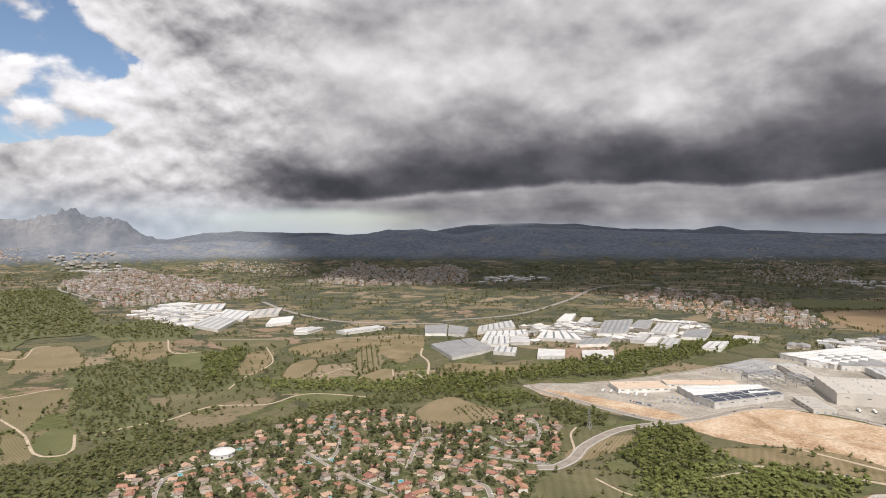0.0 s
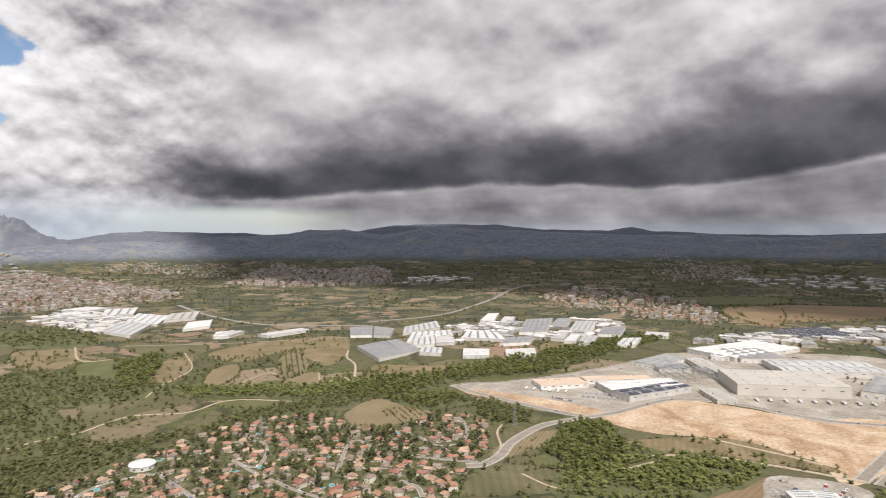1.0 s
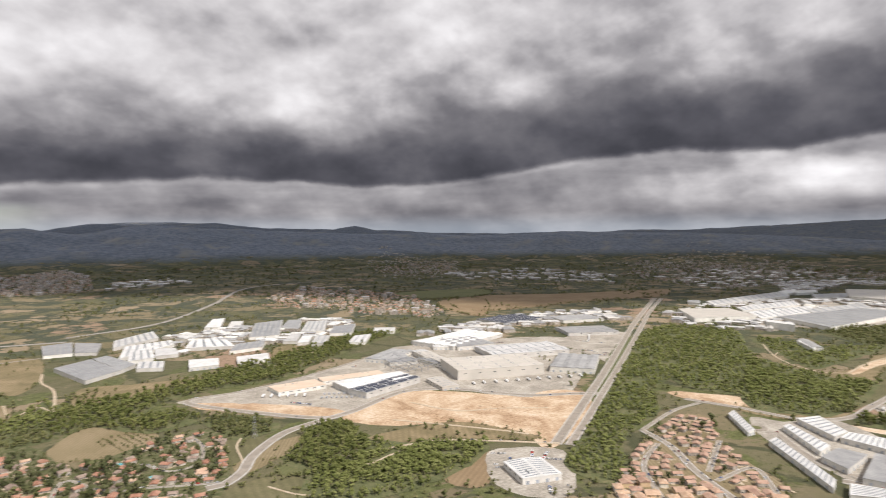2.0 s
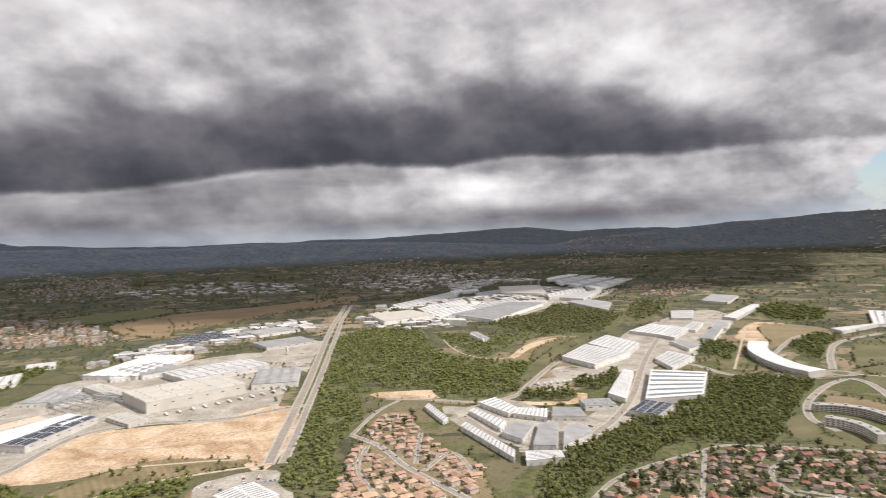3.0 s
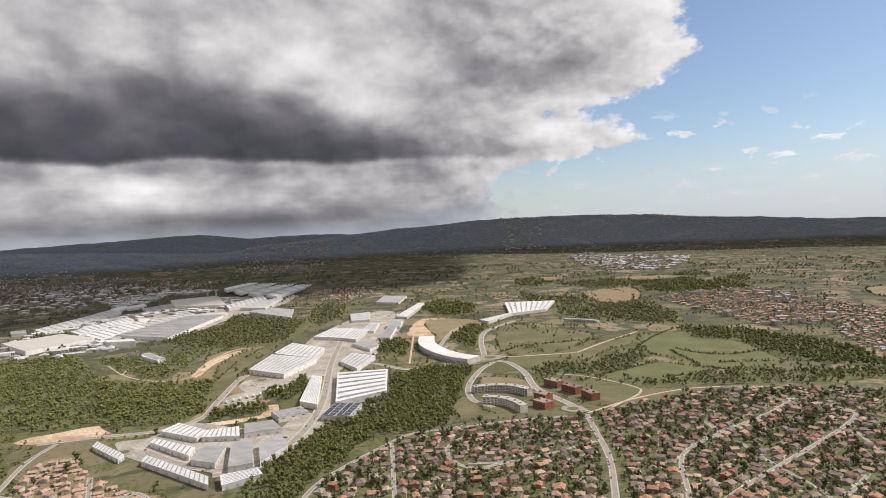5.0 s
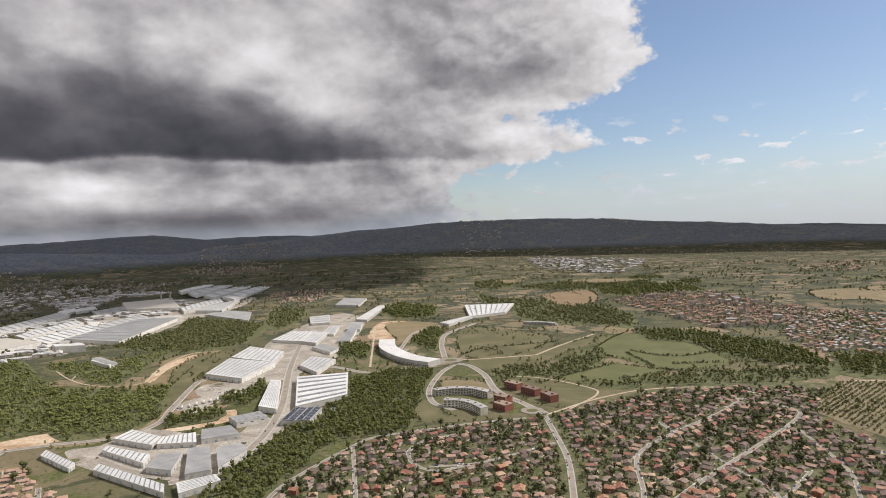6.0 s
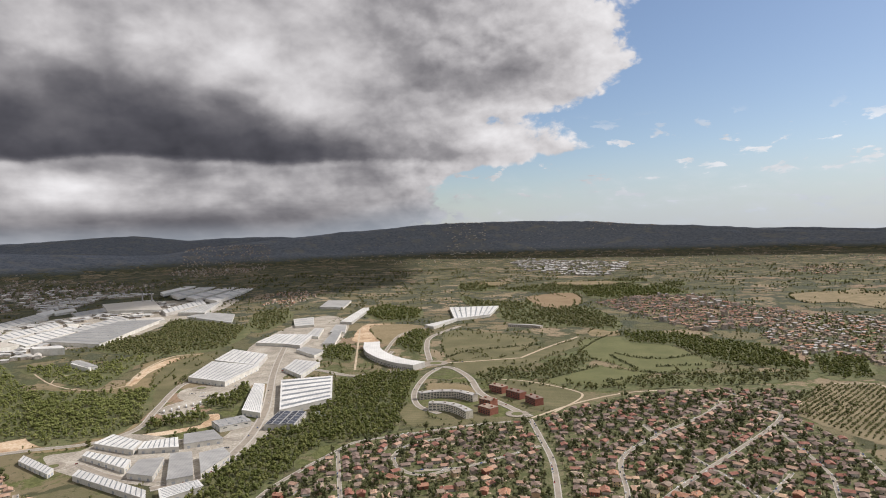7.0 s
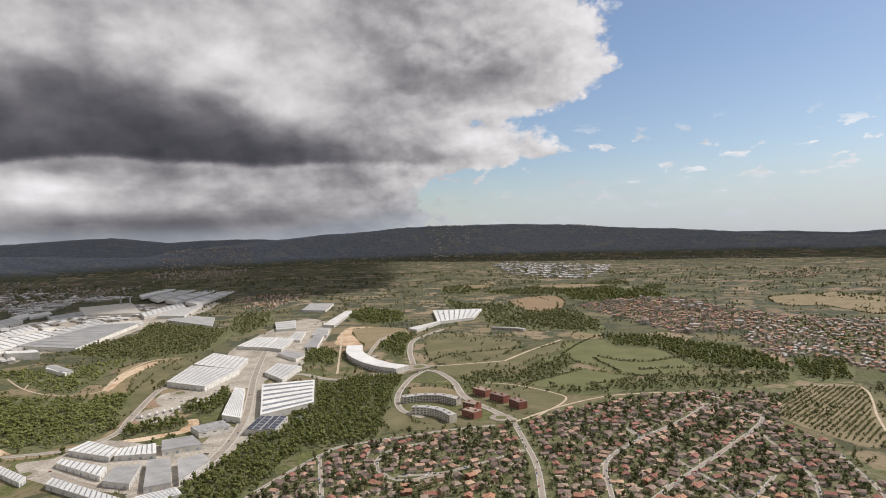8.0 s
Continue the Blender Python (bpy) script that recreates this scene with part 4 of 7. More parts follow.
# ---- houses ----
def house_kind(wide, deep, storeys, roof, wall, hip, porch, name="house", label=""):
    base = tagged(new(name), label, "house", "")
    w, d, h = wide / 2, deep / 2, 2.5 * storeys
    part("wall", boxed(-w, w, -d, d, -0.8, h), M[wall], base)
    e, rise = 0.7, deep * 0.21
    bm = bmesh.new()
    if hip:
        low = [bm.verts.new((sx * (w + e), sy * (d + e), h - 0.05)) for sx, sy in ((-1, -1), (1, -1), (1, 1), (-1, 1))]
        mid = [bm.verts.new((v.co.x, v.co.y, h + 0.18)) for v in low]
        top = [bm.verts.new((-w + d * 0.9, 0, h + rise + 0.2)), bm.verts.new((w - d * 0.9, 0, h + rise + 0.2))]
        bm.faces.new(low[::-1])
        for k in range(4):
            bm.faces.new((low[k], low[(k + 1) % 4], mid[(k + 1) % 4], mid[k]))
        bm.faces.new((mid[0], mid[1], top[1], top[0])), bm.faces.new((mid[2], mid[3], top[0], top[1]))
        bm.faces.new((mid[1], mid[2], top[1])), bm.faces.new((mid[3], mid[0], top[0]))
        bmesh.ops.recalc_face_normals(bm, faces=bm.faces)
    else:
        prism(bm, [(-d - e, h - 0.05), (-d - e, h + 0.15), (0, h + rise + 0.2), (d + e, h + 0.15), (d + e, h - 0.05)], -w - e, w + e)
        bmesh.ops.rotate(bm, verts=bm.verts, matrix=Matrix.Rotation(radians(90), 3, "Z"))
    part("roof", bm, M[roof], base)
    part("chimney", boxed(w * 0.4, w * 0.4 + 0.8, d * 0.25, d * 0.25 + 0.8, h, h + rise + 1.0), M[wall], base)
    part("door", boxed(-0.6, 0.6, -d - 0.08, -d + 0.05, 0, 2.1), M["door"], base)
    for floor in range(storeys):
        z = 0.8 + 2.5 * floor
        for sx in (-0.6, 0.6):
            part("window", boxed(sx * w - 0.7, sx * w + 0.7, -d - 0.06, -d + 0.05, z, z + 1.3), M["dark"], base)
        part("window", boxed(-0.7, 0.7, d - 0.05, d + 0.06, z, z + 1.3), M["dark"], base)
    if porch:
        part("porch_roof", boxed(-w * 0.9, w * 0.2, -d - 2.8, -d, 2.4, 2.62), M[roof], base)
        part("porch_post", boxed(-w * 0.85, -w * 0.85 + 0.3, -d - 2.6, -d - 2.3, -0.8, 2.4), M[wall], base)
        part("porch_post", boxed(w * 0.1, w * 0.1 + 0.3, -d - 2.6, -d - 2.3, -0.8, 2.4), M[wall], base)
    return base


HOUSES = {
    "village": [house_kind(11, 9, 2, "terracotta", "plaster", False, True, label="two-storey cream house with terracotta roof and porch"),
                house_kind(12, 9, 1, "terracotta", "plaster", True, False, label="low plastered house with a hipped red tile roof"),
                house_kind(10, 10, 2, "faded", "plaster", True, False, label="square plastered house with a faded brown roof"),
                house_kind(13, 8, 2, "terracotta", "ochre", False, False, label="long ochre house with terracotta tiles"),
                house_kind(9, 8, 1, "peach", "plaster", False, True, label="small cream bungalow with peach tiles")],
    "estate": [house_kind(12, 10, 1, "faded", "plaster", True, False, label="low plastered house with faded brown hipped roof"),
               house_kind(12, 9, 1, "terracotta", "plaster", False, True, label="low cream house with red tiles and porch"),
               house_kind(10, 9, 2, "faded", "ochre", False, False, label="ochre house with weathered brown tiles"),
               house_kind(13, 10, 1, "faded", "plaster", True, True, label="wide low house with weathered hipped roof"),
               house_kind(11, 9, 1, "peach", "plaster", True, False, label="pale low house with peach tiles"),
               house_kind(11, 8, 2, "terracotta", "brick", False, False, label="red brick house with terracotta tiles")],
    "terrace": [house_kind(13, 10, 2, "peach", "plaster", True, False, label="peach-tiled semi-detached house on a pale plot"),
                house_kind(12, 11, 2, "peach", "ochre", False, True, label="ochre terraced house with peach tiles and porch")],
}
GARDENS = []


def paved(spots):
    """Pale terraces and drives beside the houses of an area."""
    verts, faces = [], []
    for x, y in spots:
        for _ in range(2):
            a, r = random.uniform(0, 6.3), random.uniform(5.5, 7.5)
            cx, cy, w, d, t = x + r * math.cos(a), y + r * math.sin(a), random.uniform(1.5, 4), random.uniform(1.2, 3), random.uniform(0, 3)
            n = len(verts)
            for sx, sy in ((-1, -1), (1, -1), (1, 1), (-1, 1)):
                px, py = cx + sx * w * math.cos(t) - sy * d * math.sin(t), cy + sx * w * math.sin(t) + sy * d * math.cos(t)
                verts += [(px, py, 0.2), (px, py, 0.64)]
            faces += [(n + 1, n + 3, n + 5, n + 7)] + [(n + 2 * k, n + 2 * ((k + 1) % 4), n + 2 * ((k + 1) % 4) + 1, n + 2 * k + 1) for k in range(4)]
    tagged(mesh_object("patios", verts, faces, M["track"]), "pale paved terraces and drives beside houses", "paving", "", "stuff")




def nearest_way(x, y):
    best, ang = 1e9, 0.0
    for line, half in ROADS:
        for k in range(0, len(line) - 1, 2):
            q = line[k]
            d = (q.x - x) ** 2 + (q.y - y) ** 2
            if d < best:
                w = line[k + 1] - q
                best, ang = d, math.degrees(math.atan2(w.y, w.x))
    return best ** 0.5, ang


def estate(outline, kind, count):
    """Houses along the streets of an area, then between them, each turned to its street."""
    xs, ys = [p[0] for p in outline], [p[1] for p in outline]
    gap = {"village": 14.8, "estate": 15.2, "terrace": 15.0}[kind]
    spots, wanted = [], []
    for line, half in ROADS:
        run = 0.0
        for k in range(1, len(line)):
            run += (line[k] - line[k - 1]).length
            if run > 5.0:
                run = 0.0
                w = (line[k] - line[k - 1]).normalized()
                for side in (-1, 1):
                    for row in (0, 1):
                        wanted.append((line[k] + Vector((w.y, -w.x)) * side * (half + 7.5 + row * 14.5)))
    random.shuffle(wanted)
    wanted += [Vector((random.uniform(min(xs), max(xs)), random.uniform(min(ys), max(ys)))) for _ in range(5000)]
    for q in wanted:
        if len(spots) >= count:
            break
        if not inside(q.x, q.y, outline) or any((q.x - a) ** 2 + (q.y - b) ** 2 < gap * gap for a, b in spots):
            continue
        if all(free(q.x + dx, q.y + dy) for dx, dy in ((0, 0), (4, 0), (-4, 0), (0, 4), (0, -4))):
            spots.append((q.x, q.y))
    spots.sort(key=lambda p: math.hypot(*p))
    nearest = spots[:{"village": 105, "estate": 165, "terrace": 50}[kind]]
    used = set()
    for x, y in nearest:
        d, ang = nearest_way(x, y)
        model = random.choice(HOUSES[kind])
        m = pose(x, y, 0.45, 0, 0, ang + random.choice((0, 180, 0, 90)) + random.uniform(-7, 7)) @ Matrix.Diagonal((random.uniform(0.75, 1.25), random.uniform(0.8, 1.2), random.uniform(0.85, 1.15), 1))
        if model not in used:
            used.add(model)
            model.matrix_basis = m
            tagged(model, "", "", "houses of the " + kind)
        else:
            tagged(copy_thing(model, m), "", "", "houses of the " + kind)
        take(x, y, 3)
    for x, y in spots[len(nearest):]:
        take(x, y, 3)
    if len(spots) > len(nearest):
        tiles = {"village": ("terracotta", "terracotta", "faded", "peach"), "estate": ("faded", "terracotta", "faded", "peach"), "terrace": ("peach",)}[kind]
        built("far_houses", [(x, y, random.uniform(9, 13), random.uniform(8, 10), random.choice((2.8, 2.8, 5.2)), nearest_way(x, y)[1] + random.choice((0, 90)), random.choice(tiles)) for x, y in spots[len(nearest):]], "further houses with weathered tile roofs")
    paved(spots)
    GARDENS.append((outline, kind))
    return spots


# ---- towns far off ----
def built(name, blocks, label, flat=False):
    """One mesh of many small buildings with roofs and window rows; blocks: x, y, width, depth, height, turn, roof."""
    keys = sorted({b[6] for b in blocks})
    mats = [M["town_wall"], M["dark"]] + [M[k] for k in keys]
    vs, fs, ss, base = [], [], [], 0
    for x, y, w, d, h, turn, roof in blocks:
        w, d, r = w / 2, d / 2, (0.6 if flat else min(3.0, d * 0.22))
        e = 0.6
        v = [(-w, -d, -3), (w, -d, -3), (w, d, -3), (-w, d, -3), (-w, -d, h), (w, -d, h), (w, d, h), (-w, d, h),
             (-w - e, -d - e, h), (w + e, -d - e, h), (w + e, d + e, h), (-w - e, d + e, h), (-w - e, 0, h + r), (w + e, 0, h + r)]
        f = [(0, 1, 5), (0, 5, 4), (1, 2, 6), (1, 6, 5), (2, 3, 7), (2, 7, 6), (3, 0, 4), (3, 4, 7),
             (8, 9, 13), (8, 13, 12), (10, 11, 12), (10, 12, 13), (9, 10, 13), (11, 8, 12), (8, 11, 10), (8, 10, 9)]
        s = [0] * 8 + [2 + keys.index(roof)] * 8
        for floor in range(max(1, int(h / 3))):
            z = 1.0 + 3 * floor
            for k in range(max(1, int(w * 2 / 4))):
                q = -w + (k + 0.5) * 2 * w / max(1, int(w * 2 / 4))
                for side in (-1, 1):
                    n = len(v)
                    v += [(q - 0.7, side * (d + 0.06), z), (q + 0.7, side * (d + 0.06), z), (q + 0.7, side * (d + 0.06), z + 1.3), (q - 0.7, side * (d + 0.06), z + 1.3)]
                    f += [(n, n + 1, n + 2), (n, n + 2, n + 3)]
                    s += [1, 1]
        v = np.array(v)
        a = radians(turn)
        px, py, pz, s1 = laid(x, y)
        v = v * s1
        vs.append(np.stack([v[:, 0] * math.cos(a) - v[:, 1] * math.sin(a) + px, v[:, 0] * math.sin(a) + v[:, 1] * math.cos(a) + py, v[:, 2] + pz], 1))
        fs.append(np.array(f) + base), ss.extend(s)
        base += len(v)
    ob = arrays_object(name, np.concatenate(vs), np.concatenate(fs), mats, ss)
    return tagged(ob, label, "houses", "", "stuff")


def far_town(outline, kind, count, label, tall=0.0):
    """Buildings spread over an area; tall: the share of higher blocks of flats."""
    xs, ys = [p[0] for p in outline], [p[1] for p in outline]
    blocks, trees = [], []
    tries = 0
    main = random.uniform(0, 90)
    while len(blocks) < count and tries < count * 30:
        tries += 1
        x, y = random.uniform(min(xs), max(xs)), random.uniform(min(ys), max(ys))
        if not inside(x, y, outline) or not free(x, y):
            continue
        turn = main + random.choice((0, 90)) + random.uniform(-6, 6)
        if kind == "works":
            w, d, h = random.uniform(18, 60), random.uniform(14, 34), random.uniform(6, 10)
            roof = random.choice(("white_metal", "pale_metal", "grey_metal", "panel_wall", "grey_metal"))
        else:
            w, d, h = random.uniform(8, 17), random.uniform(7, 11), random.choice((3.5, 4, 5, 6, 8))
            roof = random.choice({"red": ("terracotta", "terracotta", "faded", "peach"), "white": ("faded", "flat_roof", "peach"), "mixed": ("faded", "faded", "terracotta", "flat_roof")}[kind])
            if random.random() < tall:
                w, d, h, roof = random.uniform(14, 34), random.uniform(11, 14), random.uniform(10, 19), random.choice(("flat_roof", "faded", "faded"))
        blocks.append((x, y, w, d, h, turn, roof))
        take(x, y, 4)
        for _ in range(random.choice((0, 1, 2)) if kind != "works" else random.choice((0, 0, 1))):
            trees.append((x + random.uniform(-25, 25), y + random.uniform(-25, 25), random.uniform(3, 5.5), 0.9))
    built("far_sheds" if kind == "works" else "far_town", blocks, label)
    planted("town_trees", trees, "far", "dark trees among far buildings")


# ---- the plan: land, roads ----
# fields
field([(-1102, 1539), (-1037, 1528), (-991, 1441), (-1000, 1397)], "tan", "pale stubble field among woods")
field([(-921, 1308), (-1048, 1580), (-998, 1601), (-958, 1600), (-802, 1385), (-795, 1313), (-873, 1285)], "tan", "pale brown stubble field edged with trees")
field([(-646, 1457), (-594, 1518), (-481, 1243), (-554, 1251)], "green", "olive green crop field beside a wood")
field([(-330, 1268), (-331, 1384), (-291, 1418), (-270, 1311), (-283, 1227), (-310, 1217)], "tan", "small oval stubble field")
field([(-170, 1231), (-144, 1301), (-108, 1308), (-94, 1213), (-126, 1173), (-157, 1192)], "tan", "round stubble field by the orchard")
field([(-389, 1566), (-279, 1723), (-81, 1786), (-52, 1558), (-97, 1380), (-196, 1562), (-298, 1449)], "dry", "dry grass slope with scattered bushes")
field([(-192, 1302), (-210, 1562), (-174, 1583), (-133, 1360), (-159, 1265)], "orchard", "planted orchard on bare soil")
field([(-556, 824), (-575, 901), (-538, 900), (-488, 816), (-502, 794)], "green", "bright green plot beside a track")
field([(-775, 1081), (-688, 1147), (-643, 1066), (-626, 954), (-611, 898), (-700, 976)], "vines", "vineyard rows on dry soil")
field([(-632, 881), (-596, 872), (-534, 802), (-525, 737)], "vines", "vineyard rows beside a wood")
field([(-260, 1099), (-145, 1097), (-83, 1083), (-146, 1054), (-237, 1055)], "green", "narrow green strip field")
field([(-509, 1159), (-359, 1156), (-301, 1099), (-386, 1038), (-429, 962), (-471, 1063)], "meadow", "green meadow above a dirt track")
field([(-450, 1346), (-473, 1467), (-434, 1589), (-384, 1344), (-401, 1242)], "dry", "dry fallow field with rows of bushes")
field([(-873, 1644), (-744, 1671), (-655, 1471), (-731, 1409)], "dry", "dry grass field")
field([(-650, 1752), (-442, 1695), (-408, 1566), (-492, 1526), (-608, 1638)], "meadow", "grass field by the town")
field([(-453, 794), (-434, 804), (-419, 767), (-444, 773)], "tan", "bare pale clearing")
field([(-585, 974), (-493, 994), (-420, 845), (-453, 830), (-533, 897)], "meadow", "grass clearing in scrub")
field([(-45, 987), (5, 1081), (72, 1047), (95, 985), (63, 926), (-21, 933)], "tan", "pale hilltop clearing beside the village")
field([(-1, 1337), (25, 1377), (91, 1355), (245, 1332), (230, 1251), (81, 1210), (-1, 1228)], "dry", "dry grass field below the industrial estate")
field([(457, 1585), (578, 1545), (521, 1367), (392, 1330)], "dry", "dry grass bank")
field([(167, 906), (229, 887), (236, 853), (165, 767), (150, 767)], "meadow", "rough grass slope by the road")
field([(200, 766), (240, 773), (222, 723), (199, 735)], "green", "small green plot")
field([(110, 718), (182, 741), (226, 706), (211, 659), (93, 660)], "meadow", "rough meadow")
field([(1410, 2286), (1588, 2224), (1266, 1773), (1259, 2031)], "brown", "distant ploughed brown field")
field([(1484, 2322), (1706, 2340), (2093, 2182), (2392, 2119), (2615, 2041), (2299, 1846), (1948, 1891), (1613, 1868), (1356, 1876), (1321, 2045)], "brown", "long ploughed brown field")
field([(1426, 2701), (1860, 2605), (1669, 2338), (1333, 2413)], "green", "distant dark green field")

# bare earth and paved platform
field([(150, 1155), (251, 1179), (474, 1253), (675, 1387), (764, 1408), (1173, 1271), (758, 821), (604, 964), (520, 1013), (368, 929), (319, 1028)], "yard", "wide pale concrete industrial platform", name='yard', category='yard')
field([(177, 1140), (319, 1028), (375, 945), (321, 935), (249, 1017), (171, 1101)], "earth", "strip of bare orange earth beside the platform")
field([(362, 930), (514, 1001), (597, 953), (681, 850), (748, 818), (719, 787), (566, 682), (523, 734), (468, 803), (388, 848)], "earth", "broad bare orange earthworks")
field([(157, 798), (213, 854), (268, 868), (262, 831), (207, 791), (166, 768)], "tan", "bare pale earth slope by the bend")
field([(388, 575), (357, 611), (392, 647), (463, 663), (461, 645)], "brown", "bare brown plot")
field([(463, 663), (546, 611), (453, 501), (400, 562)], "yard", "paved yard of a small plant", name='yard', category='yard')
field([(545, 672), (568, 633), (787, 795), (713, 860)], "earth", "graded orange earth beside the boulevard")
field([(338, 806), (487, 804), (554, 699), (540, 666), (429, 746), (326, 759)], "dry", "dry scrubby bank")
field([(1204, 1287), (1384, 1231), (1055, 961), (1047, 1041), (1113, 1187)], "yard", "paved yard with parked lorries", name='yard', category='yard')
field([(930, 735), (1010, 622), (1022, 580), (985, 560), (928, 625), (908, 690)], "earth", "bare orange bank above the woods")
field([(1384, 846), (1330, 721), (1310, 660), (1444, 636), (1627, 679), (1730, 567), (1488, 567), (1254, 541), (1021, 479), (937, 517), (919, 592), (946, 607), (976, 541), (1066, 497), (1268, 605), (1318, 722)], "dry", "dry grass verge below the wood", rough_edge=2)
field([(1050, 492), (1160, 535), (1279, 557), (1526, 606), (1660, 590), (1705, 523), (1511, 529), (1270, 505), (1093, 488)], "meadow", "smooth green embankment beside the estate road")
field([(1360, 628), (1500, 650), (1640, 636), (1668, 600), (1500, 622), (1345, 610)], "earth", "cut bank of bare orange earth")
field([(1296, 733), (1286, 689), (1192, 641), (1185, 672)], "earth", "patch of bare earth in the wood")
field([(985, 455), (1022, 374), (1085, 380), (1090, 360), (1016, 350), (970, 430)], "earth", "bare orange cutting behind the halls")
field([(1113, 477), (1159, 473), (1224, 430), (1268, 386), (1235, 373), (1147, 408), (1072, 415)], "yard", "grey asphalt lorry park", name='yard', category='yard')
field([(918, 518), (993, 487), (947, 376), (937, 318), (1040, 309), (1018, 279), (1049, 266), (1484, 327), (1480, 307), (1080, 247), (952, 244), (874, 250), (759, 317), (771, 390), (826, 500), (901, 561)], "yard", "paved ground round the curved halls", name='yard', category='yard')
field([(1292, 484), (1340, 410), (1598, 368), (2027, 395), (2133, 326), (1653, 267), (1330, 295), (1313, 339), (1181, 370), (1196, 454)], "yard", "paved ground of the business park", name='yard', category='yard')
field([(1820, 453), (2429, 336), (2396, 230), (2127, 185), (1563, 220), (1403, 290), (1458, 351)], "yard", "paved works yards", name='yard', category='yard')
field([(2499, 1456), (2828, 1404), (3349, 1312), (3387, 882), (2915, 803), (2382, 889), (1957, 900), (1900, 1003), (1771, 1058)], "yard", "distant factory grounds of grey concrete", name='yard', category='yard')
field([(1876, 159), (2174, 121), (2111, -25), (1970, -57), (1810, 43), (1800, 133)], "earth", "bare building plot")
field([(2101, 109), (2149, 0), (2019, -87), (1728, 8), (1775, 68)], "tan", "levelled bare plot beside the showroom")
road([(-775, 1081), (-752, 1106), (-727, 1142), (-691, 1153)], 3.5, "dirt track above the vineyard", mat='track', name='track')
road([(-1032, 1442), (-978, 1440), (-1043, 1580), (-1018, 1602)], 3.5, "dirt track between stubble fields", mat='track', name='track')
road([(-450, 1578), (-383, 1385), (-399, 1235), (-397, 1142)], 3, "faint dirt track on a slope", mat='track', name='track')
road([(-254, 1233), (-215, 1322), (-192, 1302)], 3, "dirt track by an orchard", mat='track', name='track')
road([(-108, 1308), (-93, 1213), (-58, 1264), (-37, 1212)], 3, "dirt track near the estate", mat='track', name='track')
road([(269, 1372), (347, 1414), (404, 1370), (558, 1514)], 3, "dirt track over dry grass", mat='track', name='track')
road([(175, 712), (195, 674), (211, 659)], 3, "faint track in a meadow", mat='track', name='track')
road([(155, 767), (171, 808), (179, 871), (194, 905)], 3, "dirt track by the bend", mat='track', name='track')
road([(418, 863), (468, 803), (528, 727), (552, 690)], 5, "haul track across the earthworks", mat='track', name='track')
road([(492, 934), (530, 848), (596, 821), (668, 777)], 5, "haul track across the earthworks", mat='track', name='track')
road([(1527, 908), (1411, 814), (1343, 734), (1317, 663), (1351, 624)], 4, "dirt track through the wood", mat='track', name='track')
road([(1351, 624), (1529, 651), (1692, 635), (1702, 569)], 5, "bare dirt road along the cut bank", mat='track', name='track')
road([(1403, 810), (1489, 830), (1498, 784)], 3, "dirt track through the wood", mat='track', name='track')

# green valley
field([(1455, -124), (1584, -378), (1668, -479), (1604, -481), (1469, -358), (1319, -238), (1299, -156), (1369, -114)], "meadow", "grassy slope beside the track")
field([(1663, -500), (1693, -636), (1516, -703), (1338, -693), (1257, -668), (1234, -515), (1347, -471), (1449, -440)], "green", "broad green pasture")
field([(1201, -269), (1324, -390), (1285, -466), (1224, -510), (1179, -441), (1128, -334), (1160, -274)], "green", "green valley pasture")
field([(1242, -164), (1243, -238), (1127, -311), (1046, -293), (996, -229), (1044, -179), (1146, -155)], "meadow", "dry green paddock")
field([(1821, -576), (1903, -668), (1728, -638), (1729, -556)], "dry", "dry knoll")
field([(1904, -132), (1945, -208), (1755, -363), (1634, -352), (1469, -224), (1456, -115), (1622, -98)], "meadow", "unfinished building plots overgrown with grass")
field([(1238, -33), (1210, -111), (1131, -109), (1157, -33)], "tan", "bare court beside the apartments")
field([(1059, 29), (1091, -2), (998, -16), (966, -60), (946, -31), (961, 23)], "meadow", "grass below the apartments")
field([(1011, -704), (1073, -805), (1035, -888), (868, -787), (739, -670), (781, -631), (903, -621)], "orchard", "olive grove on dry soil")
field([(1016, -879), (996, -903), (887, -804)], "meadow", "green plot beyond the grove")
field([(3700, -989), (3652, -1413), (3501, -1376), (3460, -1036)], "tan", "distant stubble field")
field([(2915, -637), (3025, -881), (2591, -800), (2385, -639), (2586, -594)], "brown", "distant brown field")
field([(2606, -1783), (2646, -2082), (2437, -2215), (1956, -1777), (2245, -1765), (2292, -1633)], "dry", "distant dry slope field")
field([(3238, -2432), (3182, -2531), (3077, -2446), (3168, -2356)], "green", "distant bright green field")
field([(2678, -2107), (2701, -2206), (2541, -2094), (2555, -2010)], "tan", "distant bare field")
field([(2865, -648), (2990, -761), (2810, -796), (2603, -773), (2402, -675), (2535, -639)], "brown", "distant red-brown ploughed field")
field([(3915, -544), (3899, -691), (3762, -713), (3533, -553), (3748, -506)], "dry", "distant dry sloping field")

# gardens under the houses
field([(-337, 528), (-381, 664), (-387, 722), (-344, 758), (-315, 830), (-256, 916), (-216, 965), (-81, 1038), (-40, 971), (-21, 899), (65, 949), (148, 985), (174, 919), (137, 740), (104, 693), (55, 525)], "garden", "garden ground of the hillside village")
field([(601, 548), (800, 627), (843, 594), (757, 520), (709, 447), (674, 381), (510, 296), (405, 414), (533, 504)], "tan", "pale ground of the terraced estate")
field([(611, 217), (719, 203), (853, 132), (931, 24), (947, -163), (1024, -293), (1088, -449), (1101, -595), (1056, -755), (894, -607), (753, -604), (556, -552), (453, -451), (562, 194)], "garden", "garden ground of the housing estate")

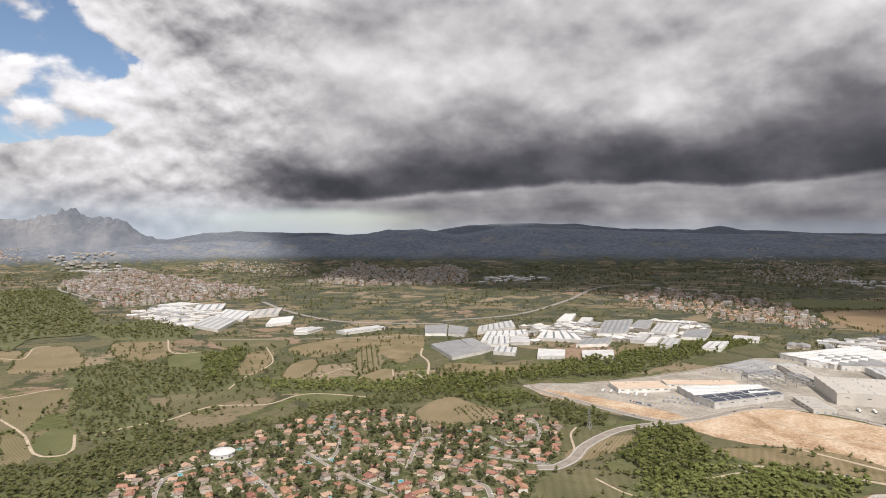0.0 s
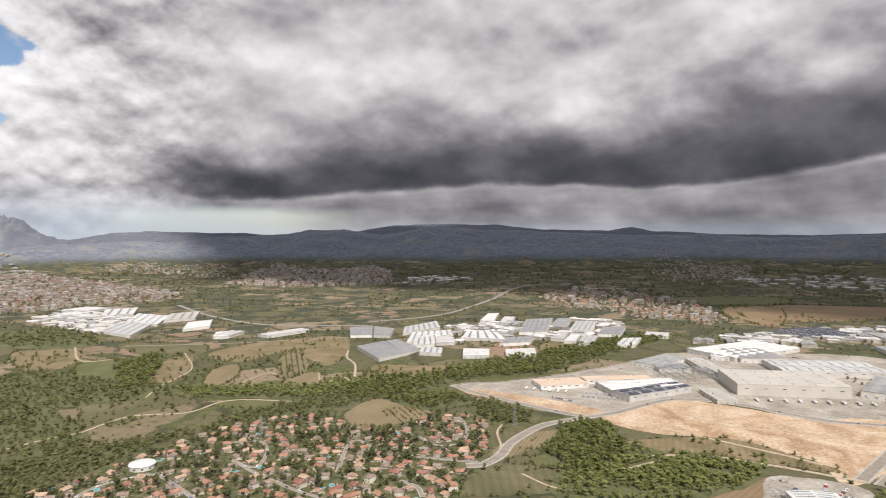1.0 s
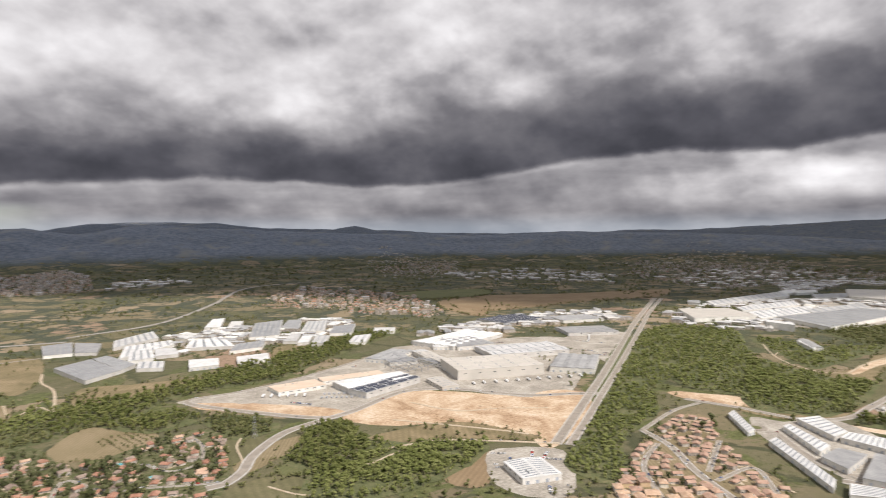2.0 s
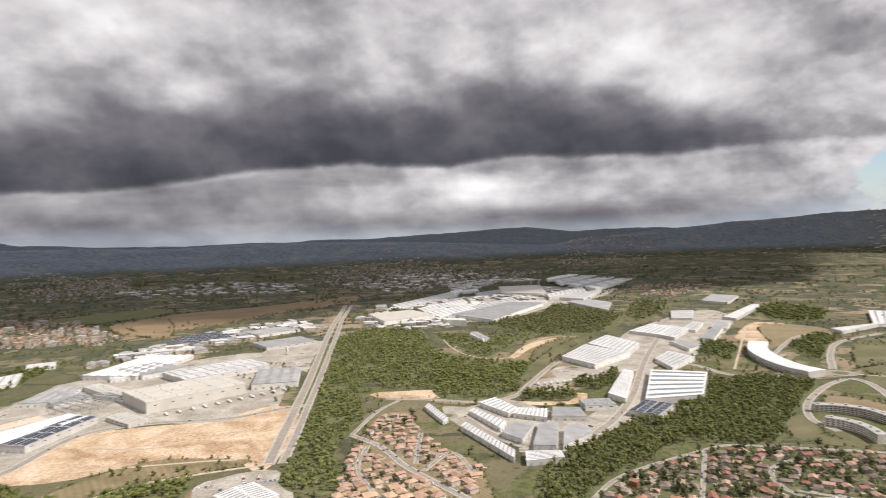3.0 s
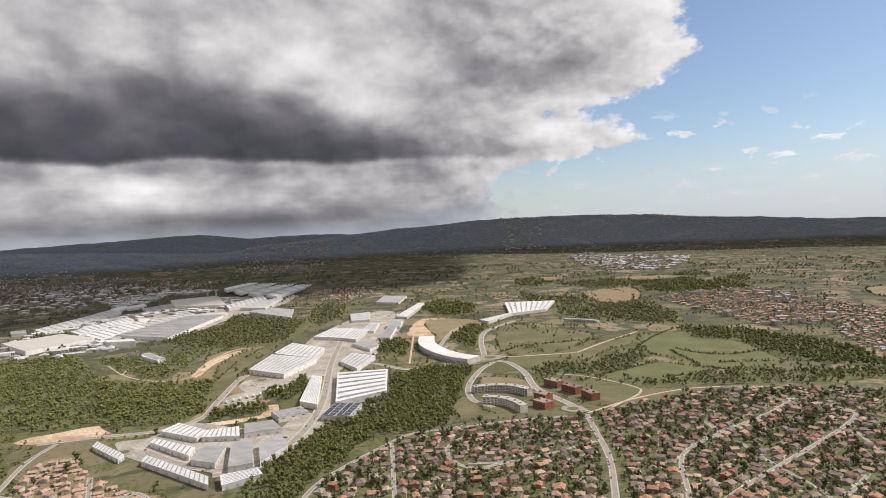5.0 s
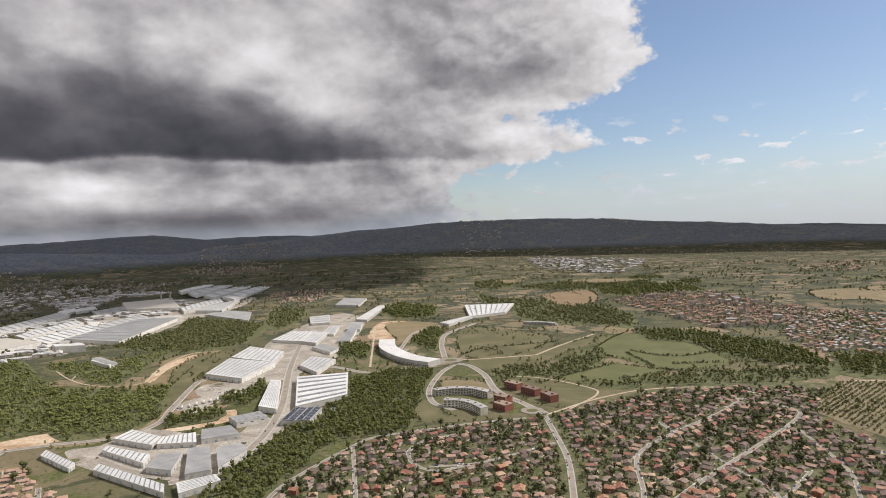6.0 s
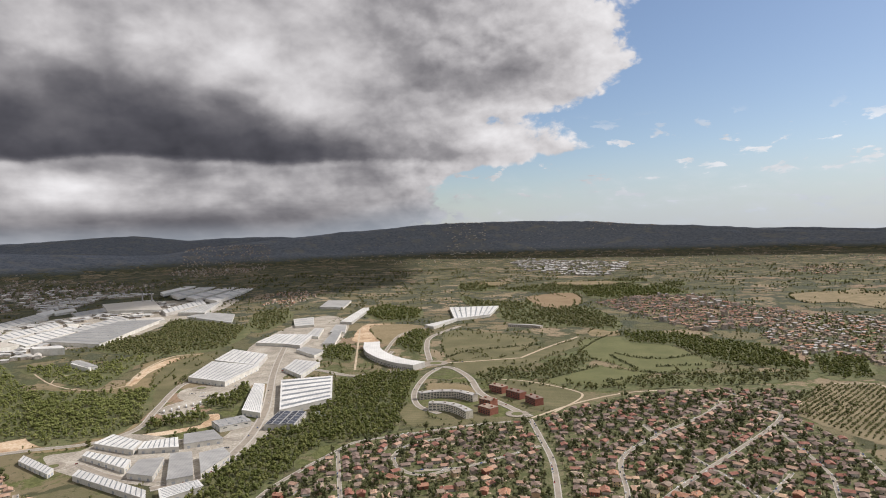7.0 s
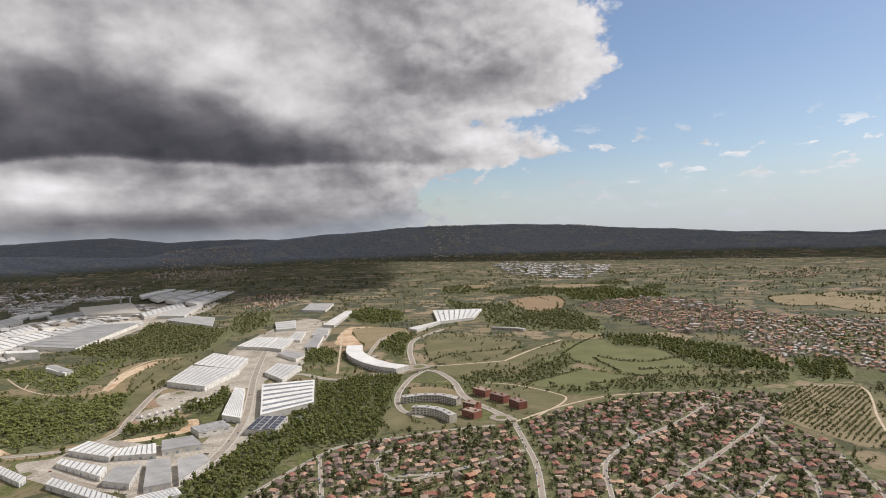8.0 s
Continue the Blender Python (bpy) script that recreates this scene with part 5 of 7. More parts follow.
# roads
road([(-423, 948), (-382, 1026), (-297, 1037), (-259, 1096), (-214, 1106), (-136, 1084)], 4, "pale dirt track across the fields", mat='track', name='track')
road([(-685, 955), (-599, 880), (-532, 802), (-497, 793), (-491, 816), (-525, 879)], 4, "pale dirt track between plots", mat='track', name='track')
road([(-496, 879), (-458, 923), (-423, 948)], 4, "dirt track through scrub", mat='track', name='track')
road([(-757, 1702), (-656, 1505), (-571, 1538)], 4, "dirt track by a crop field", mat='track', name='track')
road([(-2277, 3519), (-2184, 3521), (-2029, 3296), (-1667, 2909), (-1430, 2698), (-1173, 2569)], 16, "pale motorway beside the far town", mat='motorway')
road([(-786, 2705), (-580, 2340), (-362, 2078), (-178, 2018), (-1, 1995)], 18, "pale motorway crossing the valley", mat='motorway')
road([(-1, 2068), (275, 2243), (553, 2735), (876, 3402), (1331, 3617)], 18, "motorway running to the far hills", mat='motorway')
road([(-631, 1699), (-382, 1706), (-175, 1740), (-58, 1764)], 8, "country road past the fields")
road([(-52, 1558), (-53, 1468), (-33, 1378), (-33, 1212)], 5, "dirt lane beside the estate", mat='track', name='track')
road([(113, 746), (132, 746), (162, 775), (191, 827), (252, 892), (315, 919), (378, 938)], 11, "curving asphalt road with pale verges", walks=2.5)
road([(164, 1148), (174, 1123), (224, 1053), (322, 939), (378, 938), (516, 1006), (606, 969), (689, 861), (761, 824), (815, 791)], 11, "perimeter road of the platform", walks=2.5)
road([(164, 1148), (178, 1170), (290, 1180), (477, 1261), (669, 1373)], 8, "narrow perimeter road by the wood", walks=1.2)
road([(276, 750), (291, 725), (305, 712), (353, 729), (390, 741)], 4, "dirt track through the scrub", mat='track', name='track')
road([(555, 636), (650, 703), (763, 782), (1006, 954), (1480, 1298), (1805, 1524), (2219, 1805)], 12, "long straight boulevard carriageway", walks=2.5)
road([(568, 622), (664, 687), (776, 766), (1020, 937), (1497, 1277), (1819, 1507), (2235, 1784)], 9, "parallel carriageway of the boulevard", walks=2.5)
road([(277, 759), (332, 752), (425, 739), (485, 700), (562, 635)], 6, "pale earth lane to the boulevard", mat='track', name='track')
road([(704, 611), (680, 542), (632, 470), (596, 396), (564, 324)], 7, "main street of the terraced estate", walks=2.0)
road([(704, 611), (827, 650), (906, 656)], 5, "lane above the terraced estate", walks=1.0)
road([(676, 560), (592, 515), (521, 425)], 4.5, "side street of the terraced estate", walks=1.2)
road([(642, 458), (757, 520)], 4.5, "side street of the terraced estate", walks=1.2)
road([(625, 436), (700, 435), (647, 374)], 4.5, "side street of the terraced estate", walks=1.2)
road([(906, 686), (933, 600), (953, 514), (1020, 473), (1133, 484), (1334, 501), (1360, 462)], 9, "estate road along the grass bank", walks=2.0)
road([(2049, 367), (1673, 342), (1409, 318), (1199, 290), (1066, 275), (915, 274), (780, 301), (748, 355)], 11, "main road through the business park", walks=2.5)
road([(843, 503), (856, 494), (838, 471), (803, 427), (778, 371), (780, 301)], 8, "curved lane between the halls", walks=1.0)
road([(924, 276), (947, 344), (930, 438), (927, 507)], 7, "lane behind the halls", walks=1.0)
road([(1409, 318), (1428, 224), (1347, 131), (1382, 29), (1423, -49)], 10, "road from the business park to the roundabout", walks=2.5)
road([(1477, -52), (1668, -57), (1845, -85), (2042, -194)], 10, "curving new road north of the roundabout", walks=2.5)
road([(1451, -83), (1441, -122), (1460, -275)], 7, "pale track east of the roundabout", mat='track', name='track')
road([(1460, -278), (1584, -378), (1728, -509)], 7, "pale track up the valley", mat='track', name='track')
road([(1399, -76), (1371, -102), (1269, -124), (1137, -128), (1035, -161), (966, -186)], 10, "road from the roundabout to the houses", walks=2.5)
road([(1392, -69), (1309, -32), (1171, 0), (1069, -2), (1013, -36)], 8, "curved road by the apartments", walks=2.0)
road([(1623, 40), (1480, 74), (1874, 19), (2011, -59), (2255, -220)], 7, "new road past the showroom", walks=2.0)
road([(2070, 144), (1406, 130)], 5, "lane beside the showroom", mat='track', name='track')
road([(621, 221), (720, 204), (854, 127), (889, 96), (905, 39), (933, -61), (945, -149)], 4.5, "winding street of the housing estate", walks=1.2)
road([(954, -183), (853, -176), (760, -168), (657, -147), (562, -123)], 6, "wide residential street", walks=1.4)
road([(854, 128), (704, 114), (601, 104)], 4, "straight residential street", walks=0.8)
road([(754, 20), (756, -40), (775, -84), (821, -167)], 4.2, "curving residential street", walks=0.8)
road([(756, -40), (739, 13), (771, 41), (815, 46), (858, 23), (882, -30)], 4.5, "looping residential street", walks=1.0)
road([(867, -563), (815, -503), (719, -382), (634, -277), (551, -188)], 5, "long diagonal residential street", walks=1.0)
road([(996, -546), (923, -470), (836, -351), (771, -277), (723, -250), (643, -227), (550, -192)], 4.5, "residential street with a bend", walks=1.0)
road([(996, -546), (960, -575), (908, -594), (867, -563)], 5, "street at the edge of the houses", walks=1.2)
road([(800, -358), (720, -361), (633, -372), (592, -365)], 3.8, "narrow residential street", walks=0.7)
road([(818, -536), (670, -498), (605, -463), (528, -415)], 3.8, "narrow residential street", walks=0.7)
road([(724, -585), (603, -539), (547, -511)], 3.8, "narrow residential street", walks=0.7)
road([(592, -365), (667, -449)], 3.8, "narrow residential street", walks=0.7)
road([(894, -352), (836, -351)], 5, "short cul-de-sac", walks=1.0)
road([(959, -187), (1039, -298), (1088, -420), (1074, -551), (1005, -603)], 5, "lane along the top of the houses", mat='track', name='track')
road([(1252, -165), (1214, -240), (1121, -309), (1069, -308), (984, -233)], 4, "pale farm track", mat='track', name='track')
road([(1078, -809), (1040, -892), (871, -774), (799, -724)], 4, "farm track round the grove", mat='track', name='track')
road([(-274, 567), (-324, 713), (-270, 767), (-234, 738), (-179, 662), (-128, 566)], 4.2, "village street past the round hall", walks=0.6)
road([(-181, 806), (-134, 746), (-86, 695), (-52, 661), (-13, 565)], 4, "winding village street", walks=0.6)
road([(-192, 876), (-156, 875), (-140, 828), (-146, 775), (-181, 806)], 3.5, "looping village street", walks=0.6)
road([(-45, 745), (-35, 838), (-20, 861), (11, 804), (61, 783), (137, 751)], 4, "village street", walks=0.6)
road([(60, 873), (87, 825), (122, 836), (139, 897), (135, 954)], 3.5, "curved village street", walks=0.6)
road([(29, 710), (47, 690), (51, 660)], 4.5, "short village street", walks=1.0)

for line, half in ROADS:
    for q in line:
        take(q.x, q.y, half)

# halls
for spec in [(1005, 316, 52, 43, 9, -58, "grey")]:
    hall(*spec)
for spec in [(1588, 821, 119, 23, 10, -137, "grey"), (495, 1082, 64, 149, 11, -86, "white"), (500, 1045, 45, 150, 11, -70, "solar"), (357, 1132, 53, 94, 8, -86, "peach")]:
    hall(*spec)
for spec in [(476, 1149, 35, 131, 8, -93, "peach"), (643, 1302, 62, 128, 8, -55, "grey"), (658, 1287, 31, 78, 8, -15, "grey"), (634, 1231, 65, 43, 8, -13, "grey"), (695, 1179, 84, 33, 8, -84, "grey"), (717, 1262, 82, 35, 9, -98, "stripe"), (710, 1237, 38, 70, 11, -11, "beige"), (707, 1185, 29, 103, 11, -6, "beige"), (603, 1006, 78, 35, 7, -98, "beige"), (757, 1056, 188, 127, 20, -16, "beige"), (942, 992, 92, 150, 11, -50, "grey"), (939, 1175, 202, 115, 12, -14, "stripe"), (905, 1397, 129, 245, 10, -68, "white")]:
    hall(*spec)
for spec in [(884, 1335, 108, 119, 10, -6, "white"), (1255, 1619, 132, 180, 9, -81, "solar"), (1286, 1613, 102, 150, 9, -22, "solar"), (1296, 1309, 151, 115, 9, -23, "grey"), (1451, 1514, 150, 112, 9, -14, "grey"), (458, 573, 51, 57, 8, -15, "stripe")]:
    hall(*spec)
for spec in [(873, 1422, 70, 187, 8, -75, "white"), (827, 1372, 39, 136, 8, -30, "white"), (894, 1345, 47, 116, 8, -25, "white")]:
    hall(*spec)
for spec in [(-245, 1842, 146, 46, 8, 44, "white"), (-1078, 2544, 125, 113, 8, -28, "white"), (-400, 1839, 50, 82, 8, -19, "white")]:
    hall(*spec)
wedge_hall([(926, 502), (962, 488), (917, 427), (884, 428)], 8, "white_metal", 6, "white hall with grey rooflight strips beside the curved lane", 1.6)
wedge_hall([(887, 422), (916, 424), (930, 379), (887, 364)], 8, "white_metal", 7, "white hall with grey rooflight strips beside the curved lane", 1.6)
wedge_hall([(875, 495), (888, 494), (839, 413), (809, 410)], 7, "white_metal", 8, "white hall with grey rooflight strips beside the curved lane", 1.6)
wedge_hall([(869, 579), (888, 582), (823, 508), (807, 508)], 6, "white_metal", 9, "low white hall with rows of rooflights among scrub", 1.6)
wedge_hall([(794, 470), (812, 470), (724, 351), (701, 343)], 7, "white_metal", 14, "white hall with grey rooflight strips beside the curved lane", 1.6)
wedge_hall([(730, 338), (748, 296), (727, 283), (697, 324)], 7, "white_metal", 6, "white hall with rooflight strips beside the wood", 1.6)
wedge_hall([(789, 399), (837, 402), (842, 369), (772, 360)], 8, "grey_metal", 0, "grey metal-roofed wedge-shaped hall beside the curved lane", 0.8)
wedge_hall([(756, 337), (857, 366), (859, 336), (767, 307)], 8, "grey_metal", 0, "grey metal-roofed wedge-shaped hall beside the curved lane", 0.8)
wedge_hall([(772, 299), (851, 324), (871, 295), (841, 278)], 8, "grey_metal", 0, "grey metal-roofed wedge-shaped hall beside the curved lane", 0.8)
wedge_hall([(898, 360), (945, 374), (960, 333), (916, 307)], 8, "grey_metal", 0, "grey metal-roofed hall below the red bank", 1.2)
wedge_hall([(1602, 860), (1642, 865), (1568, 791), (1521, 777)], 9, "white_metal", 0, "low white shed at the edge of the wood", 1.2)
wedge_hall([(1050, 244), (1287, 280), (1305, 173), (1118, 159)], 11, "white_metal", 0, "large white hall with broad grey rooflight strips", 0.6, 6)
wedge_hall([(1068, 313), (1273, 333), (1263, 310), (1043, 276)], 10, "white_metal", 9, "long narrow white hall beside the main road", 0.5)
wedge_hall([(1555, 490), (1699, 477), (1597, 366), (1463, 364)], 11, "white_metal", 8, "white warehouse with grey rooflight strips on its roof", 1)
wedge_hall([(1363, 496), (1533, 490), (1455, 360), (1299, 400)], 11, "white_metal", 9, "white warehouse with grey rooflight strips on its roof", 1)
wedge_hall([(1816, 441), (1964, 407), (1946, 338), (1774, 350)], 9, "white_metal", 5, "white warehouse with grey rooflight strips on its roof", 1)
wedge_hall([(1774, 350), (1945, 334), (1909, 286), (1733, 301)], 9, "white_metal", 4, "white warehouse with grey rooflight strips on its roof", 1)
wedge_hall([(1675, 304), (1706, 282), (1639, 223), (1577, 243)], 8, "grey_metal", 0, "grey metal-roofed warehouse on a paved yard", 1)
wedge_hall([(1755, 241), (2010, 226), (2003, 199), (1746, 204)], 8, "grey_metal", 3, "grey metal-roofed warehouse on a paved yard", 1)
wedge_hall([(2343, 407), (2372, 333), (2156, 309), (2146, 374)], 8, "pale_metal", 3, "pale grey metal-roofed warehouse on a paved yard", 1)
wedge_hall([(2214, 222), (2616, 154), (2625, 118), (2186, 179)], 9, "pale_metal", 0, "long pale grey hall at the edge of the business park", 1)
wedge_hall([(2730, 349), (3004, 336), (2959, 222), (2670, 243)], 9, "grey_metal", 0, "grey metal-roofed warehouse on a paved yard", 1)
wedge_hall([(1975, 238), (2135, 232), (2123, 192), (1962, 189)], 8, "grey_metal", 0, "grey metal-roofed warehouse on a paved yard", 1)
wedge_hall([(1910, 308), (2069, 297), (2060, 265), (1888, 266)], 8, "pale_metal", 2, "pale grey metal-roofed warehouse on a paved yard", 1)
wedge_hall([(1424, 296), (1521, 283), (1470, 217), (1336, 245)], 9, "white_metal", 5, "white warehouse with grey rooflight strips on its roof", 1)
wedge_hall([(2164, -191), (2518, -209), (2510, -415), (2249, -335)], 9, "white_metal", 8, "broad white-roofed hall among green slopes", 1)
wedge_hall([(2040, -75), (2166, -185), (2189, -212), (1992, -102)], 9, "white_metal", 0, "narrow white wing of a hall among green slopes", 1)
wedge_hall([(1725, 1251), (1884, 1434), (2048, 1342), (1938, 1170)], 14, "beige_metal", 0, "beige-roofed factory hall with pale walls", 1)
wedge_hall([(2108, 1438), (2196, 1535), (2835, 1585), (2696, 1474)], 12, "pale_metal", 12, "long white factory hall with rooflight strips", 1)
wedge_hall([(2046, 1284), (2111, 1351), (2491, 1345), (2384, 1263)], 12, "white_metal", 10, "long white factory hall with rooflight strips", 1)
wedge_hall([(1910, 1137), (2013, 1246), (2357, 1223), (2255, 1127)], 12, "white_metal", 9, "long white factory hall with rooflight strips", 1)
wedge_hall([(1890, 916), (1985, 1127), (2448, 1084), (2473, 933)], 12, "grey_metal", 9, "wide grey factory hall with a low pitched roof", 1)
wedge_hall([(2106, 1033), (2237, 1169), (2615, 1153), (2517, 1077)], 12, "pale_metal", 7, "pale grey metal-roofed warehouse on a paved yard", 1)
wedge_hall([(2832, 1294), (3162, 1459), (3323, 1273), (2818, 1052)], 14, "beige_metal", 0, "beige-roofed factory hall with pale walls", 1)
wedge_hall([(2666, 987), (2792, 1043), (3248, 1005), (3016, 919)], 14, "white_metal", 8, "long white factory hall with rooflight strips", 1)
wedge_hall([(2671, 939), (2960, 909), (3105, 863), (2630, 816)], 14, "pale_metal", 5, "pale grey metal-roofed warehouse on a paved yard", 1)
wedge_hall([(3698, 1357), (3844, 1425), (4389, 1414), (4245, 1331)], 14, "white_metal", 0, "long white factory hall with rooflight strips", 1)
wedge_hall([(3451, 1191), (3634, 1294), (4269, 1279), (4167, 1173)], 14, "pale_metal", 4, "pale grey metal-roofed warehouse on a paved yard", 1)
wedge_hall([(3296, 1050), (3431, 1144), (4134, 1107), (4038, 1008)], 14, "white_metal", 4, "long white factory hall with rooflight strips", 1)
wedge_hall([(3149, 904), (3276, 998), (4018, 967), (3883, 876)], 14, "white_metal", 4, "long white factory hall with rooflight strips", 1)
wedge_hall([(2575, 873), (2704, 837), (2593, 685), (2326, 633)], 6, "grey_metal", 0, "low grey hall among dark trees", 1)
wedge_hall([(2385, 992), (2526, 1057), (2552, 960), (2447, 913)], 10, "panel_wall", 0, "pale block-shaped store beside a grey hall", 1)
wedge_hall([(1794, 1052), (1830, 1080), (1830, 994), (1794, 968)], 20, "white_metal", 0, "tall pale block-shaped store among lower halls", 1)
wedge_hall([(2136, 1576), (2198, 1623), (2229, 1588), (2150, 1531)], 9, "grey_metal", 0, "grey metal-roofed warehouse on a paved yard", 1)
wedge_hall([(2242, 1482), (2335, 1565), (2472, 1555), (2388, 1483)], 9, "grey_metal", 3, "grey metal-roofed warehouse on a paved yard", 1)
wedge_hall([(2839, 1521), (2949, 1585), (3086, 1560), (2963, 1488)], 9, "pale_metal", 0, "pale grey metal-roofed warehouse on a paved yard", 1)
wedge_hall([(2706, 1366), (2837, 1449), (3027, 1392), (2880, 1309)], 9, "grey_metal", 3, "grey metal-roofed warehouse on a paved yard", 1)
wedge_hall([(2758, 1532), (2870, 1617), (3035, 1629), (2915, 1552)], 9, "white_metal", 0, "white warehouse with grey rooflight strips on its roof", 1)
wedge_hall([(20, 1403), (-31, 1567), (41, 1634), (88, 1471)], 8, "grey_metal", 8, "grey metal-roofed warehouse on a paved yard", 1)
wedge_hall([(88, 1471), (45, 1634), (76, 1661), (123, 1523)], 8, "grey_metal", 8, "grey metal-roofed warehouse on a paved yard", 1)
wedge_hall([(-52, 1752), (-56, 1897), (13, 1920), (9, 1750)], 8, "grey_metal", 5, "grey metal-roofed warehouse on a paved yard", 1)
wedge_hall([(13, 1750), (18, 1907), (77, 1858), (59, 1729)], 8, "grey_metal", 0, "grey metal-roofed warehouse on a paved yard", 1)
wedge_hall([(97, 1769), (109, 1881), (220, 2004), (218, 1877)], 8, "pale_metal", 6, "pale grey metal-roofed warehouse on a paved yard", 1)
wedge_hall([(96, 1606), (125, 1768), (240, 1808), (239, 1744)], 8, "white_metal", 6, "white warehouse with grey rooflight strips on its roof", 1)
wedge_hall([(110, 1564), (128, 1688), (178, 1696), (169, 1579)], 8, "white_metal", 3, "white warehouse with grey rooflight strips on its roof", 1)
wedge_hall([(172, 1596), (184, 1686), (230, 1676), (223, 1595)], 8, "white_metal", 0, "white warehouse with grey rooflight strips on its roof", 1)
wedge_hall([(118, 1470), (131, 1539), (180, 1514), (168, 1448)], 8, "white_metal", 3, "white warehouse with grey rooflight strips on its roof", 1)
wedge_hall([(214, 1412), (230, 1498), (291, 1481), (276, 1411)], 8, "white_metal", 0, "white warehouse with grey rooflight strips on its roof", 1)
wedge_hall([(316, 1410), (330, 1473), (405, 1479), (388, 1409)], 8, "white_metal", 0, "white warehouse with grey rooflight strips on its roof", 1)
wedge_hall([(251, 1666), (282, 1764), (369, 1794), (364, 1626)], 8, "white_metal", 4, "white warehouse with grey rooflight strips on its roof", 1)
wedge_hall([(334, 1558), (371, 1644), (455, 1661), (417, 1573)], 8, "grey_metal", 4, "grey metal-roofed warehouse on a paved yard", 1)
wedge_hall([(430, 1739), (519, 1995), (618, 2020), (515, 1737)], 8, "grey_metal", 5, "grey metal-roofed warehouse on a paved yard", 1)
wedge_hall([(563, 1868), (632, 2006), (672, 1991), (603, 1821)], 8, "grey_metal", 4, "grey metal-roofed warehouse on a paved yard", 1)
wedge_hall([(585, 1756), (672, 1938), (737, 1924), (649, 1734)], 8, "pale_metal", 4, "pale grey metal-roofed warehouse on a paved yard", 1)
wedge_hall([(489, 1623), (541, 1716), (572, 1716), (520, 1605)], 8, "pale_metal", 0, "pale grey metal-roofed warehouse on a paved yard", 1)
wedge_hall([(512, 1579), (559, 1667), (589, 1667), (540, 1570)], 8, "white_metal", 0, "white warehouse with grey rooflight strips on its roof", 1)
wedge_hall([(536, 1546), (597, 1657), (628, 1638), (572, 1529)], 8, "pale_metal", 2, "pale grey metal-roofed warehouse on a paved yard", 1)
wedge_hall([(642, 1675), (700, 1785), (782, 1805), (702, 1655)], 8, "grey_metal", 4, "grey metal-roofed warehouse on a paved yard", 1)
wedge_hall([(625, 1504), (683, 1592), (733, 1591), (666, 1488)], 8, "white_metal", 2, "white warehouse with grey rooflight strips on its roof", 1)
wedge_hall([(764, 1635), (794, 1690), (848, 1660), (817, 1607)], 8, "white_metal", 0, "white warehouse with grey rooflight strips on its roof", 1)
wedge_hall([(365, 2000), (427, 2174), (466, 2173), (408, 1985)], 8, "white_metal", 0, "white warehouse with grey rooflight strips on its roof", 1)
wedge_hall([(418, 1946), (466, 2081), (500, 2066), (450, 1920)], 8, "pale_metal", 0, "pale grey metal-roofed warehouse on a paved yard", 1)
wedge_hall([(-796, 1943), (-802, 2151), (-684, 2059), (-667, 1833)], 8, "pale_metal", 4, "pale grey metal-roofed warehouse on a paved yard", 1)
wedge_hall([(-793, 2150), (-824, 2353), (-694, 2277), (-665, 2058)], 8, "white_metal", 4, "white warehouse with grey rooflight strips on its roof", 1)
wedge_hall([(-674, 2147), (-706, 2331), (-622, 2402), (-588, 2207)], 8, "beige_metal", 3, "beige-roofed factory hall with pale walls", 1)
wedge_hall([(-555, 1936), (-578, 2084), (-516, 2142), (-491, 1998)], 8, "white_metal", 0, "white warehouse with grey rooflight strips on its roof", 1)
wedge_hall([(-940, 2321), (-995, 2516), (-894, 2555), (-841, 2354)], 8, "white_metal", 3, "white warehouse with grey rooflight strips on its roof", 1)
wedge_hall([(-430, 1783), (-440, 1860), (-409, 1871), (-392, 1782)], 8, "white_metal", 0, "white warehouse with grey rooflight strips on its roof", 1)
hall(1006, 226, 50, 74, 9, -98, "solar")
frame_hall([(569, 1108), (582, 1208), (676, 1252), (688, 1150)], 6, 3, 9)


# ---- single buildings ----
def round_hall(x, y, r):
    base = tagged(new("sports_dome"), "round white hall with a low domed roof in the village", "hall")
    base.matrix_world = pose(x, y, 0.4)
    take(x, y, r + 3)
    bm = bmesh.new()
    bmesh.ops.create_cone(bm, cap_ends=True, segments=40, radius1=r, radius2=r, depth=6)
    bmesh.ops.translate(bm, verts=bm.verts, vec=(0, 0, 2.5))
    part("wall", bm, M["panel_wall"], base)
    verts, faces, n = [], [], 40
    for k in range(6):
        q = r * 1.06 * math.cos(k * math.pi / 2 / 6)
        verts += [(q * math.cos(2 * math.pi * j / n), q * math.sin(2 * math.pi * j / n), 5.5 + 2.6 * math.sin(k * math.pi / 12)) for j in range(n)]
    for k in range(5):
        faces += [(k * n + j, k * n + (j + 1) % n, (k + 1) * n + (j + 1) % n, (k + 1) * n + j) for j in range(n)]
    faces.append(tuple(range(5 * n, 6 * n)))
    mesh_object("dome_roof", verts, faces, M["white_metal"], base)
    for j in range(10):
        a = 2 * math.pi * j / 10
        bm = boxed(-1.2, 1.2, -0.1, 0.1, 1.5, 3.5)
        bmesh.ops.transform(bm, matrix=Matrix.Translation((r * math.cos(a), r * math.sin(a), 0)) @ Matrix.Rotation(a + math.pi / 2, 4, "Z"), verts=bm.verts)
        part("window", bm, M["dark"], base)


